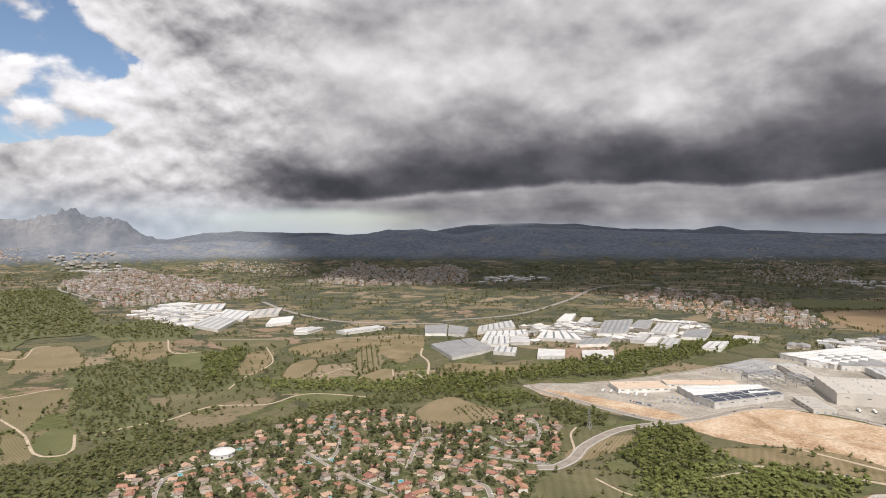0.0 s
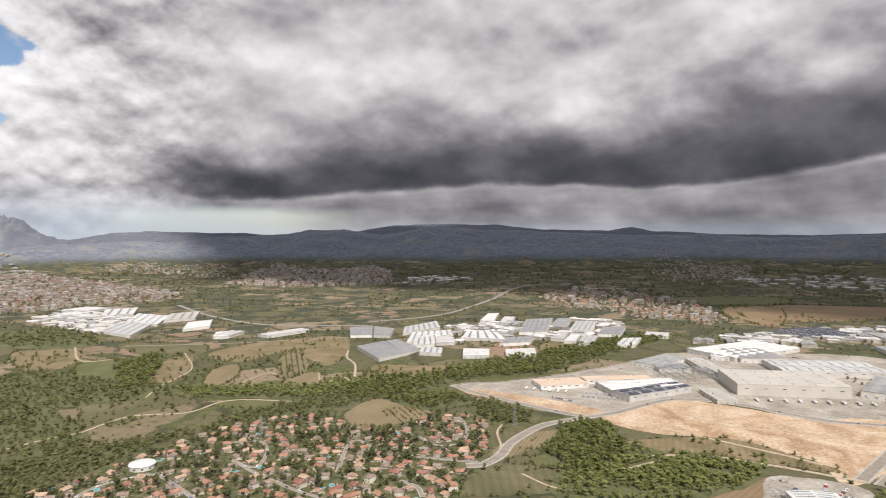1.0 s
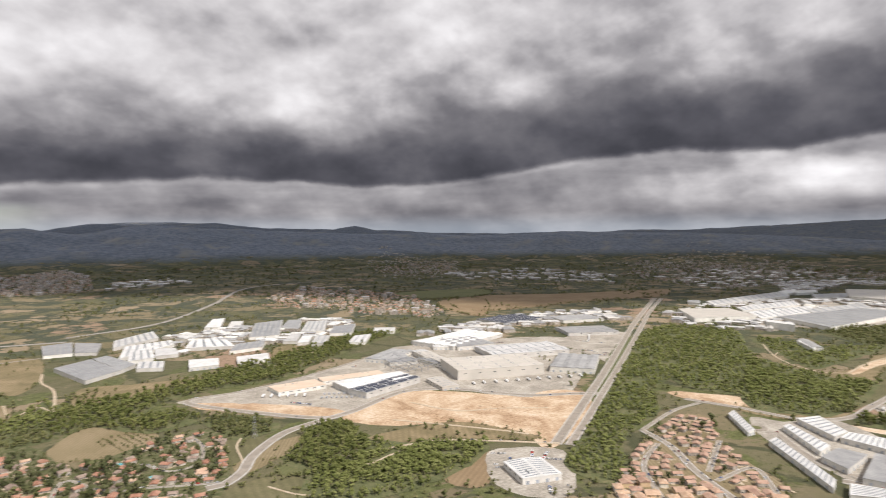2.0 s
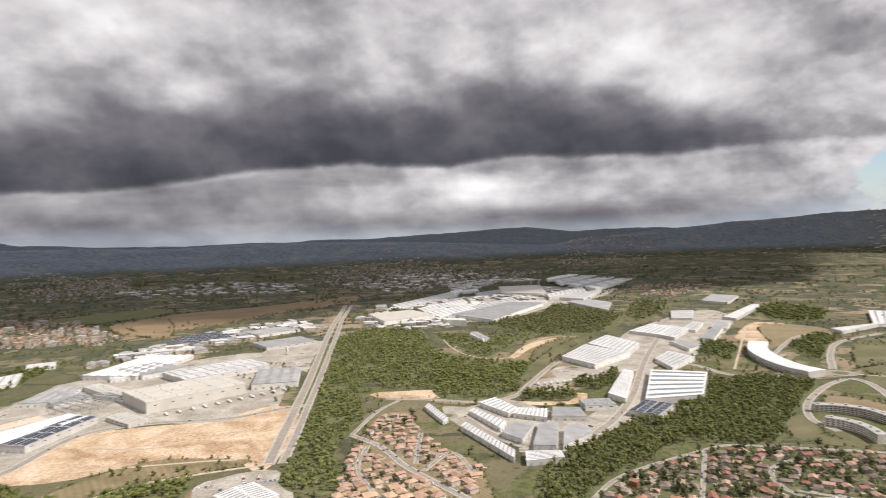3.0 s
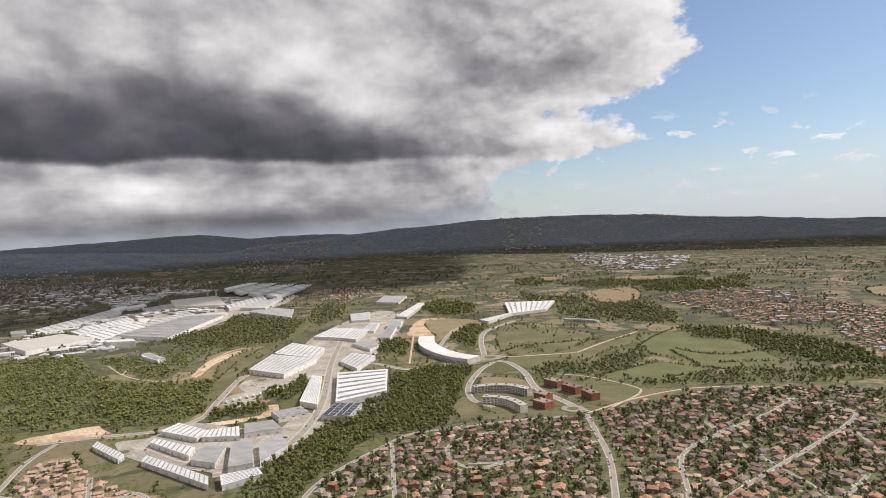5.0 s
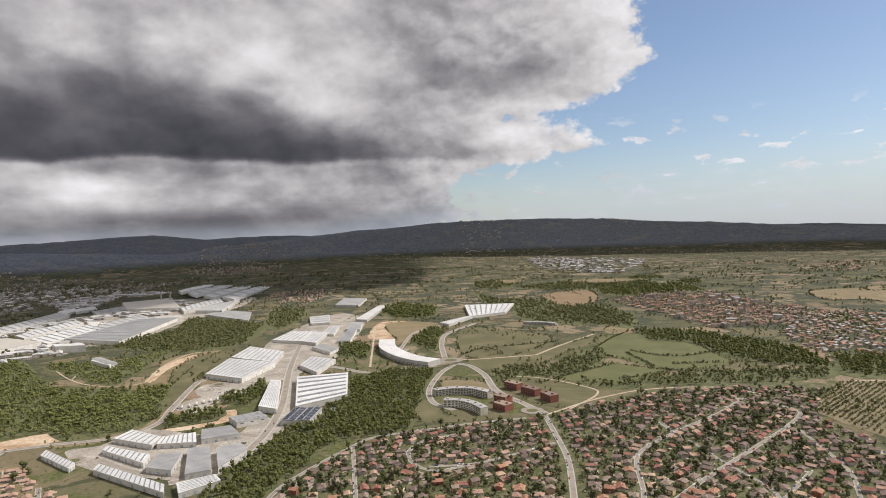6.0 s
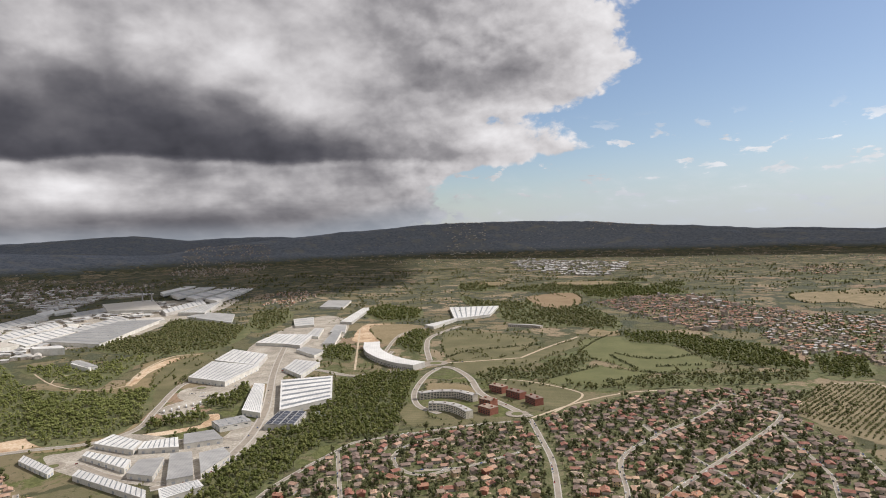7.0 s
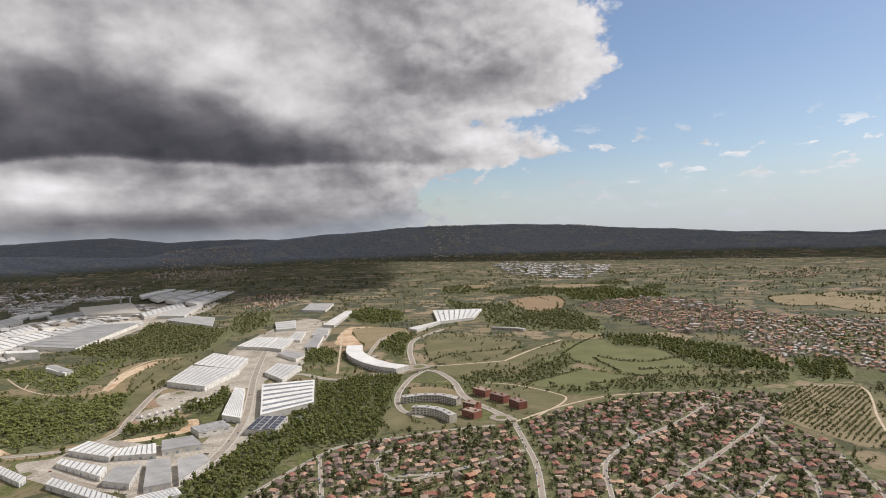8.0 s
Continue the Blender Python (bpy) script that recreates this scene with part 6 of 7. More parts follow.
def bent_block(name, line, width, high, roof, wall, label, category, storeys=0, group=""):
    """A building that follows a bent line: walls, roof with parapet, and window bands by storey."""
    base = tagged(new(name), label, category, group)
    pts = smooth_line(line, 6.0)
    sides = []
    for k, q in enumerate(pts):
        way = (pts[min(k + 1, len(pts) - 1)] - pts[max(k - 1, 0)]).normalized()
        side = Vector((way.y, -way.x)) * width / 2
        sides.append((q - side, q + side))
        take(q.x, q.y, width / 2)

    def shell(low, top, grow, nm, mat):
        verts, faces = [], []
        for k, (a, b) in enumerate(sides):
            out = (b - a).normalized() * grow
            a, b = a - out, b + out
            verts += [(a.x, a.y, low), (a.x, a.y, top), (b.x, b.y, top), (b.x, b.y, low)]
            if k:
                s = 4 * k
                faces += [(s - 4 + m, s - 4 + (m + 1) % 4, s + (m + 1) % 4, s + m) for m in range(4)]
        faces += [(0, 1, 2, 3)[::-1], tuple(range(len(verts) - 4, len(verts)))]
        return mesh_object(nm, verts, [f[::-1] for f in faces], mat, base)

    shell(-0.8, high, 0, "wall", M[wall])
    shell(high + 0.01, high + 0.7, 0.5, "roof", M[roof])
    for floor in range(storeys):
        z = 1.0 + floor * 3.0
        for k in range(1, len(sides)):
            for a, b in ((sides[k - 1][0], sides[k][0]), (sides[k - 1][1], sides[k][1])):
                p, q = a.lerp(b, 0.18), a.lerp(b, 0.82)
                w = (q - p).normalized()
                bm = boxed(-(q - p).length / 2, (q - p).length / 2, -0.15, 0.15, z, z + 1.4)
                c = (p + q) / 2
                bmesh.ops.transform(bm, matrix=Matrix.Translation((c.x, c.y, 0)) @ Matrix.Rotation(math.atan2(w.y, w.x), 4, "Z"), verts=bm.verts)
                part("window", bm, M["dark"], base)
        if storeys > 2 and floor:
            for k in range(2, len(sides), 2):
                a = (sides[k - 1][0] + sides[k][0]) / 2
                out = (sides[k][0] - sides[k][1]).normalized()
                c = a + out * 0.7
                bm = boxed(-1.6, 1.6, -0.7, 0.7, z - 1.1, z - 0.2)
                bmesh.ops.transform(bm, matrix=Matrix.Translation((c.x, c.y, 0)) @ Matrix.Rotation(math.atan2(out.x, -out.y), 4, "Z"), verts=bm.verts)
                part("balcony", bm, M["plaster"], base)
    if storeys > 2:
        for k in range(1, len(sides), 3):
            c = (sides[k][0] + sides[k][1]) / 2
            part("roof_hut", boxed(c.x - 1.8, c.x + 1.8, c.y - 1.8, c.y + 1.8, high + 0.6, high + 3.0), M[wall], base)
    return base


round_hall(-284, 792, 15)
bent_block("showroom", [(1715, 96), (1600, 92), (1501, 63), (1427, 22), (1385, -21)], 44, 13, "white_metal", "panel_wall", "long curved white showroom beside the roundabout", "building", 2)
bent_block("apartment_block", [(1116, -6), (1124, -45), (1114, -81), (1081, -109)], 14, 12.5, "flat_roof", "plaster", "curved pale apartment block with balconies", "apartments", 4, "apartment blocks")
bent_block("apartment_block", [(1044, -20), (1035, -48), (1011, -70), (976, -84)], 14, 12.5, "flat_roof", "plaster", "curved pale apartment block on a grass slope", "apartments", 4, "apartment blocks")
bent_block("apartment_block", [(1060, -120), (1039, -137)], 20, 12.5, "faded", "brick", "square dark red brick apartment block", "apartments", 4, "apartment blocks")
bent_block("apartment_block", [(1016, -112), (991, -129)], 20, 11.5, "faded", "brick", "dark red brick apartment block at a corner", "apartments", 3, "apartment blocks")
bent_block("apartment_block", [(1156, -154), (1128, -174)], 18, 13, "faded", "brick", "dark red brick apartment block by the road", "apartments", 4, "apartment blocks")
bent_block("apartment_block", [(1109, -179), (1078, -199)], 18, 13, "faded", "brick", "dark red brick apartment block in a row", "apartments", 4, "apartment blocks")
bent_block("apartment_block", [(1061, -207), (1030, -218)], 18, 13, "faded", "brick", "dark red brick apartment block by the paddock", "apartments", 4, "apartment blocks")
bent_block("house_row", [(1988, -353), (1953, -420), (1918, -448)], 14, 8, "flat_roof", "plaster", "unfinished pale row of houses on a hill", "houses", 2)


def ring(name, x, y, r0, r1, z, mat, label, kind="structure"):
    n, verts, faces = 40, [], []
    for k in range(n):
        a = 2 * math.pi * k / n
        for r, zz in ((r1, z - 0.5), (r1, z), (r0, z), (r0, z - 0.5)):
            verts.append((x + r * math.cos(a), y + r * math.sin(a), zz))
    for k in range(n):
        s, t = 4 * k, 4 * ((k + 1) % n)
        faces += [(s + m, t + m, t + m + 1, s + m + 1) for m in range(3)]
    take(x, y, r1)
    return tagged(mesh_object(name, verts, faces, M[mat]), label, "roundabout", "", kind)


for cx, cy, r in ((1442, -64, 30), (986, -168, 20), (854, 525, 16), (1296, 448, 20)):
    ring("roundabout", cx, cy, r * 0.5, r, 0.95, "asphalt", "ring of asphalt round a planted island")
    ring("traffic_island", cx, cy, 0.0, r * 0.48, 1.15, "green", "round planted island with a kerb")


def pylon(x, y, tall):
    """A lattice pylon: four legs, cross braces and three cross arms."""
    base = tagged(new("pylon"), "grey lattice power pylon among trees", "pylon", "power pylons")
    base.matrix_world = pose(x, y, 0, 0, 0, 30)

    def bar(nm, a, b, r):
        a, b = Vector(a), Vector(b)
        bm = bmesh.new()
        bmesh.ops.create_cone(bm, cap_ends=True, segments=4, radius1=r, radius2=r, depth=(b - a).length)
        m = Matrix.Translation((a + b) / 2) @ (b - a).to_track_quat("Z", "Y").to_matrix().to_4x4()
        bmesh.ops.transform(bm, matrix=m, verts=bm.verts)
        part(nm, bm, M["steel"], base)

    for sx in (-1, 1):
        for sy in (-1, 1):
            bar("leg", (sx * 2.6, sy * 2.6, -0.5), (sx * 0.3, sy * 0.3, tall), 0.18)
    for k in range(6):
        z0, z1 = tall * k / 6, tall * (k + 1) / 6
        w0, w1 = 2.6 - 2.3 * k / 6, 2.6 - 2.3 * (k + 1) / 6
        for sy in (-1, 1):
            bar("brace", (-w0, sy * w0, z0), (w1, sy * w1, z1), 0.1)
            bar("brace", (sy * w0, w0, z0), (sy * w1, -w1, z1), 0.1)
    for z, r in ((tall * 0.72, 5.5), (tall * 0.83, 4.5), (tall * 0.94, 3.5)):
        bar("cross_arm", (-r, 0, z), (r, 0, z), 0.16)


pylon(211, 896, 32)
pylon(-157, 888, 32)


def chimney(x, y, tall):
    base = tagged(new("factory_chimney"), "tall round grey factory chimney with a dark rim", "chimney", "factory chimneys")
    base.matrix_world = grounded(x, y)
    bm = bmesh.new()
    bmesh.ops.create_cone(bm, cap_ends=True, segments=20, radius1=4.2, radius2=2.9, depth=tall)
    bmesh.ops.translate(bm, verts=bm.verts, vec=(0, 0, tall / 2 - 1))
    part("shaft", bm, M["flat_roof"], base)
    bm = bmesh.new()
    bmesh.ops.create_cone(bm, cap_ends=True, segments=20, radius1=3.3, radius2=3.3, depth=4)
    bmesh.ops.translate(bm, verts=bm.verts, vec=(0, 0, tall - 1))
    part("rim", bm, M["dark"], base)


chimney(3295, 1318, 56)
chimney(3275, 1264, 56)


def street_lamp_model():
    base = tagged(new("street_lamp"), "slim grey street lamp with one arm", "lamp", "street lamps")
    bm = bmesh.new()
    bmesh.ops.create_cone(bm, cap_ends=True, segments=8, radius1=0.16, radius2=0.09, depth=9)
    bmesh.ops.translate(bm, verts=bm.verts, vec=(0, 0, 4.3))
    part("pole", bm, M["steel"], base)
    part("arm", boxed(-0.06, 2.0, -0.06, 0.06, 8.6, 8.75), M["steel"], base)
    part("lamp_head", boxed(1.5, 2.3, -0.2, 0.2, 8.5, 8.68), M["panel_wall"], base)
    return base


def container_model():
    base = tagged(new("shipping_container"), "grey steel storage container on a yard", "container", "storage containers")
    part("body", boxed(-3, 3, -1.2, 1.2, 0.1, 2.6), M["door"], base)
    part("door", boxed(2.98, 3.06, -1.1, 1.1, 0.2, 2.5), M["steel"], base)
    for x in (-2.6, 2.6):
        part("foot", boxed(x - 0.2, x + 0.2, -1.2, 1.2, -0.4, 0.1), M["steel"], base)
    return base


# ---- pools, cars and lorries ----
def pool_model():
    base = tagged(new("swimming_pool"), "small turquoise garden pool with a pale rim", "pool", "garden pools")
    bm = bmesh.new()
    for a in ((-5, 5, -3.2, -2.4), (-5, 5, 2.4, 3.2), (-5, -4.2, -2.4, 2.4), (4.2, 5, -2.4, 2.4)):
        box(bm, *a, 0, 0.5)
    part("rim", bm, M["pavement"], base)
    part("water", boxed(-4.2, 4.2, -2.4, 2.4, 0, 0.38), M["water"], base)
    return base


def car_model(n):
    base = tagged(new("car"), ("white", "silver grey", "black", "dark red", "blue")[n] + " car parked beside a street", "car", "parked cars")
    bm = boxed(-2.1, 2.1, -0.85, 0.85, 0.35, 0.95)
    bmesh.ops.bevel(bm, geom=bm.edges[:], offset=0.15, segments=2, affect="EDGES")
    part("body", bm, M["car%d" % n], base)
    part("cabin", prism(bmesh.new(), [(-1.5, 0.93), (-1.0, 1.45), (0.5, 1.45), (1.2, 0.93)], -0.72, 0.72), M["dark"], base)
    for x in (-1.3, 1.3):
        for y in (-0.8, 0.8):
            bm = bmesh.new()
            bmesh.ops.create_cone(bm, cap_ends=True, segments=10, radius1=0.33, radius2=0.33, depth=0.22)
            bmesh.ops.transform(bm, matrix=Matrix.Translation((x, y, 0.33)) @ Matrix.Rotation(math.pi / 2, 4, "X"), verts=bm.verts)
            part("wheel", bm, M["rubber"], base)
    return base


def lorry_model():
    base = tagged(new("lorry"), "white box lorry parked on a paved yard", "lorry", "parked lorries")
    part("trailer", boxed(-6, 6, -1.25, 1.25, 1.1, 4.0), M["car0"], base)
    part("cab", boxed(6.3, 8.4, -1.2, 1.2, 0.6, 3.4), M["panel_wall"], base)
    part("windscreen", boxed(8.38, 8.46, -1.05, 1.05, 1.9, 3.0), M["dark"], base)
    for x in (-4.8, -3.6, 4.6, 7.4):
        part("axle_wheels", boxed(x - 0.45, x + 0.45, -1.2, 1.2, 0, 0.95), M["rubber"], base)
    return base


def spread(model, places):
    for k, (x, y, z, turn) in enumerate(places):
        m = pose(x, y, z, 0, 0, turn)
        if k == 0:
            model.matrix_basis = m
        else:
            copy_thing(model, m)


def park_cars():
    rows = [[] for _ in range(5)]
    for line, half in ROADS:
        c = line[len(line) // 2]
        if math.hypot(c.x, c.y) > 1500 or half > 9 or half < 3:
            continue
        for k in range(1, len(line) - 1, 2):
            if random.random() < 0.22 and math.hypot(line[k].x, line[k].y) < 1450:
                w = (line[k + 1] - line[k - 1]).normalized()
                q = line[k] + Vector((w.y, -w.x)) * random.choice((-1, 1)) * (min(half, 5) - 2.6)
                rows[random.choice((0, 0, 1, 1, 2, 3, 4))].append((q.x, q.y, 0.95, math.degrees(math.atan2(w.y, w.x))))
    for n in range(5):
        if rows[n]:
            spread(car_model(n), rows[n][:11])


park_cars()
yard = []
for k in range(11):
    yard.append((658 + k * 22 + random.uniform(-1, 1), 980 - k * 6.8, 0.72, 72 + random.uniform(-2, 2)))
for k in range(8):
    yard.append((1267 - k * 12 + random.uniform(-2, 2), 1267 - k * 11, 0.72, 40))
for k in range(8):
    yard.append((1113 + k * 10, 462 - k * 10, 0.72, 20))
for k in range(5):
    yard.append((1029 + k * 6, 168 + k * 3, 0.72, 100))
for k in range(6):
    yard.append((287 + k * 13, 1113 - k * 7, 0.72, 60))
spread(lorry_model(), yard)


def light_streets():
    rows = []
    for line, half in ROADS:
        if half < 7 or math.hypot(line[0].x, line[0].y) > 1500:
            continue
        for k in range(2, len(line) - 1, 5):
            w = (line[k + 1] - line[k - 1]).normalized()
            side = Vector((w.y, -w.x))
            q = line[k] + side * (half - 0.5)
            rows.append((q.x, q.y, 0.9, math.degrees(math.atan2(-side.y, -side.x))))
    spread(street_lamp_model(), rows[:32])


light_streets()
boxes = []
for k in range(7):
    boxes.append((372 + k * 8, 1046 - k * 4, 0.75, 55))
    boxes.append((386 + k * 8, 1068 - k * 4, 0.75, 62))
spread(container_model(), boxes)


def rubble(outline, count, size, label):
    """Loose heaps of stone and soil over bare earth."""
    xs, ys = [p[0] for p in outline], [p[1] for p in outline]
    vs, fs, base = [], [], 0
    while base < 12 * count:
        x, y = rng.uniform(min(xs), max(xs)), rng.uniform(min(ys), max(ys))
        if not inside(x, y, outline) or noise.noise(Vector((x, y, 3)) * 0.02) < -0.05:
            continue
        v = ICO * rng.uniform(0.7, 1.2, (12, 1)) * size * rng.uniform(0.4, 1.5) * (1.3, 1.3, 0.55)
        vs.append(v + (x, y, 0.5)), fs.append(ICO_FACES + base)
        base += 12
    ob = arrays_object("rubble", np.concatenate(vs), np.concatenate(fs), [M["earth"]])
    tagged(ob, label, "rubble", "", "stuff")


rubble([(388, 848), (518, 888), (651, 813), (713, 787), (571, 687), (523, 734), (468, 803)], 500, 1.1, "heaps of loose stone and soil on bare earth")

# houses
estate([(-352, 567), (-381, 664), (-387, 722), (-344, 758), (-311, 819), (-252, 902), (-213, 953), (-79, 1014), (-40, 962), (-21, 894), (64, 937), (146, 969), (169, 911), (135, 744), (106, 701), (59, 564)], 'village', 300)
estate([(603, 546), (791, 620), (834, 588), (749, 515), (703, 443), (668, 378), (540, 311), (435, 430), (535, 502)], 'terrace', 120)
estate([(635, 211), (718, 196), (843, 132), (917, 24), (929, -159), (1003, -287), (1064, -439), (1076, -581), (1020, -718), (880, -598), (743, -596), (558, -541), (512, -496)], 'estate', 760)

# far towns
far_town([(-2368, 3858), (-2642, 4806), (-2528, 5106), (-1727, 4179), (-1082, 3453), (-856, 3039), (-988, 2823), (-1165, 2755), (-1260, 2495), (-1376, 2499), (-1902, 3145)], 'red', 1500, 'red-roofed far town in the valley', 0.25)
far_town([(-843, 3870), (-894, 5333), (-826, 6200), (-399, 5206), (85, 5861), (196, 4689), (153, 3678), (-80, 3604), (-465, 3541)], 'red', 1500, 'brick-red town at the foot of the hills', 0.25)
far_town([(-2487, 5646), (-1306, 4717), (-964, 4428), (-1207, 5546), (-2108, 6300)], 'mixed', 260, 'grey town along the foot of the hills', 0.1)
far_town([(-3894, 6079), (-3258, 6027), (-2615, 5281), (-2642, 4806), (-3160, 5151)], 'works', 130, 'pale far industrial sheds')
far_town([(-4641, 6506), (-4648, 6776), (-3757, 5548), (-3702, 5189)], 'white', 90, 'pale hamlet below the massif')
far_town([(793, 2811), (1098, 3198), (1308, 2880), (1369, 2478), (1206, 1944), (1078, 1828), (1017, 1949), (897, 2089), (882, 2246), (784, 2368)], 'red', 520, 'mixed far town in cloud shade', 0.12)
far_town([(2342, 5089), (3209, 6462), (3141, 5605), (3191, 5113), (2697, 4199), (2211, 3703), (2004, 3961)], 'white', 380, 'pale hillside town in cloud shade')
far_town([(-1127, 2201), (-1173, 2569), (-853, 2302), (-642, 1996), (-742, 1876)], 'works', 130, 'pale far industrial estate')
far_town([(220, 3675), (746, 3982), (583, 4394), (292, 4229)], 'works', 45, 'pale far sheds at the hill foot')
far_town([(2168, 3448), (2284, 3364), (2580, 3826), (2459, 3883)], 'works', 14, 'far white sheds in cloud shade')
far_town([(1944, 4112), (3091, 5531), (3473, 5230), (2273, 3460), (1835, 3334)], 'white', 260, 'scattered pale houses in cloud shade')
far_town([(2413, 3667), (3319, 3949), (3209, 2929), (2675, 2454), (2405, 2887), (2166, 3202)], 'works', 110, 'scattered far sheds in cloud shade')
far_town([(3209, 2929), (4809, 3773), (5010, 3247), (4462, 2458), (4875, 1824), (5794, 1928), (3918, 1556), (2792, 1911)], 'mixed', 620, 'grey far town in cloud shade', 0.2)
far_town([(3209, 2600), (4209, 2929), (4462, 2458), (3918, 1556), (2792, 1911)], 'works', 120, 'far industrial town in cloud shade')
far_town([(4206, 3937), (6362, 4562), (6220, 3564), (5103, 2143), (4116, 2011), (3642, 2603)], 'white', 380, 'far settlement in cloud shade', 0.1)
far_town([(3328, 1908), (3659, 1889), (3843, 1663), (3910, 1363), (3861, 1303), (3715, 1509), (3538, 1638), (2804, 1531)], 'works', 130, 'far works behind the factories')
far_town([(3559, 757), (3757, 573), (3421, 405), (2816, 513), (2936, 637)], 'red', 120, 'small red-roofed settlement')
far_town([(6215, 2226), (9295, 2980), (9210, 1781), (6754, 1382), (5400, 1581)], 'red', 700, 'red-roofed far town on a slope', 0.1)
far_town([(2574, -847), (2806, -1173), (2731, -1366), (2243, -1371), (2099, -1418), (1746, -1113), (1734, -882), (2057, -851)], 'red', 560, 'red-brown town across the valley', 0.10)
far_town([(2120, -1355), (1902, -1508), (1809, -1643), (1132, -1027), (1213, -1023), (1355, -1010), (1332, -904), (1621, -1020)], 'mixed', 460, 'sprawl of small far houses')
far_town([(6567, -1268), (7646, -1702), (6736, -1882), (6024, -2389), (4930, -1924), (4118, -1458), (4380, -1210), (4906, -1076)], 'works', 300, 'far estate of white sheds', 0.1)
far_town([(11396, -959), (12000, -1800), (9097, -1474), (9141, -843)], 'works', 90, 'far sheds below the ridge')
far_town([(11000, -3600), (12400, -5300), (10396, -4664), (10209, -3369)], 'red', 200, 'far village below the ridge')
far_town([(3877, -2625), (4465, -3240), (3998, -3160), (3564, -2738)], 'red', 70, 'far hamlet')
far_town([(9878, 870), (10818, -412), (11592, -2831), (8455, -3534), (7661, -4762), (6018, -5024), (4511, -4064), (4550, -2820), (7147, -2277), (6004, -204)], 'white', 420, 'farmsteads scattered over the far plain')
far_town([(238, 1619), (424, 1644), (654, 1638), (851, 1872), (703, 2047), (506, 1964), (236, 1929)], 'works', 70, 'small units among the halls')
far_town([(829, 1549), (1117, 1447), (1274, 1488), (1610, 1424), (1701, 1657), (1390, 1700), (987, 1607)], 'works', 90, 'small units beyond the platform')
far_town([(1846, 1472), (2318, 1537), (2635, 1400), (1840, 987), (1641, 1099), (1634, 1244)], 'works', 70, 'works beside the boulevard')
far_town([(2231, 1309), (2759, 1387), (3309, 1205), (2906, 1001), (2249, 1072), (1850, 1040), (1771, 1058)], 'works', 70, 'small units among the factories')

# woods
wood([(-441, 568), (-542, 754), (-473, 754), (-450, 827), (-436, 874), (-392, 883), (-258, 924), (-212, 1030), (-85, 1102), (-41, 1134), (-47, 1038), (-99, 1035), (-166, 983), (-241, 924), (-295, 882), (-317, 834), (-362, 753), (-372, 694), (-384, 639), (-378, 568)], "leaf", "dense mixed wood below the village", 1.0)
wood([(-370, 1211), (-93, 1197), (-53, 1298), (-29, 1265), (-41, 1134), (-96, 1102), (-317, 1138)], "young", "belt of trees along a stream", 1.0)
wood([(-679, 1136), (-600, 1143), (-433, 977), (-392, 883), (-438, 879), (-467, 843), (-568, 949)], "leaf", "loose wood between plots", 0.6)
wood([(-787, 1317), (-698, 1405), (-545, 1313), (-379, 1241), (-355, 1161), (-487, 1100), (-548, 1101), (-684, 1144)], "leaf", "loose scrub wood", 0.6)
wood([(-2333, 3269), (-2029, 3258), (-1245, 2225), (-1040, 1827), (-1142, 1728), (-1160, 1621)], "leaf", "dark wood below the far town", 0.55)
wood([(-1092, 1919), (-917, 2215), (-712, 1737), (-908, 1704)], "leaf", "dark wood beside the far town", 0.5)
wood([(-564, 1456), (-497, 1581), (-453, 1400), (-430, 1232), (-457, 1185)], "pine", "small pine wood by a field", 1.0)
wood([(-50, 1215), (133, 1262), (282, 1373), (417, 1449), (599, 1581), (791, 1682), (846, 1626), (519, 1369), (356, 1238), (240, 1220), (135, 1184), (65, 1092), (-25, 1113)], "pine", "long belt of pines beside the platform", 1.0)
wood([(-46, 1134), (65, 1092), (145, 1090), (165, 1035), (87, 1002), (5, 1093), (-47, 1038)], "pine", "pines above the village", 1.0)
wood([(163, 1017), (205, 1045), (259, 946), (245, 910), (184, 897), (174, 953)], "leaf", "thicket beside the village", 1.0)
wood([(278, 883), (328, 908), (349, 811), (315, 742), (256, 691), (223, 708)], "pine", "tall dark pines beside the bend", 1.0)
wood([(222, 713), (314, 746), (390, 744), (464, 691), (425, 644), (320, 612), (201, 628)], "young", "bushy young wood", 0.8)
wood([(213, 777), (312, 893), (355, 880), (334, 772), (276, 756), (247, 734)], "pine", "pines beside the bend", 0.8)
wood([(299, 809), (348, 794), (413, 721), (456, 671), (379, 644), (319, 654), (261, 720)], "young", "bushy young wood by the earth lane", 0.8)
wood([(222, 664), (260, 721), (325, 745), (415, 737), (457, 719), (478, 690), (440, 655), (320, 640)], "young", "light green young wood below the earthworks", 1.0)
wood([(1288, 1157), (1601, 1258), (1686, 1091), (1373, 848), (1198, 664), (1314, 553), (1084, 508), (1036, 568), (977, 724), (1001, 792), (870, 747), (818, 784), (1028, 982)], "young", "broad scrubby wood of young pines", 0.8)
wood([(797, 782), (891, 763), (874, 726), (799, 657), (706, 623), (644, 594), (527, 488), (509, 570), (608, 637), (685, 692)], "young", "bushy wood beside the boulevard", 0.9)
wood([(1969, 1459), (2188, 1464), (2131, 1352), (1840, 1178), (1753, 1248)], "leaf", "wood behind the factories", 1.0)
wood([(591, 270), (742, 305), (838, 271), (948, 235), (1054, 194), (1262, 172), (1352, 77), (1332, -18), (1060, 27), (929, 40), (899, 62), (885, 139), (845, 169), (759, 195), (691, 210), (583, 211)], "pine", "dense pine wood on the ridge", 1.0)
wood([(1028, 470), (1063, 441), (1108, 397), (1050, 366), (1015, 397), (996, 436)], "pine", "row of pines above the cutting", 1.0)
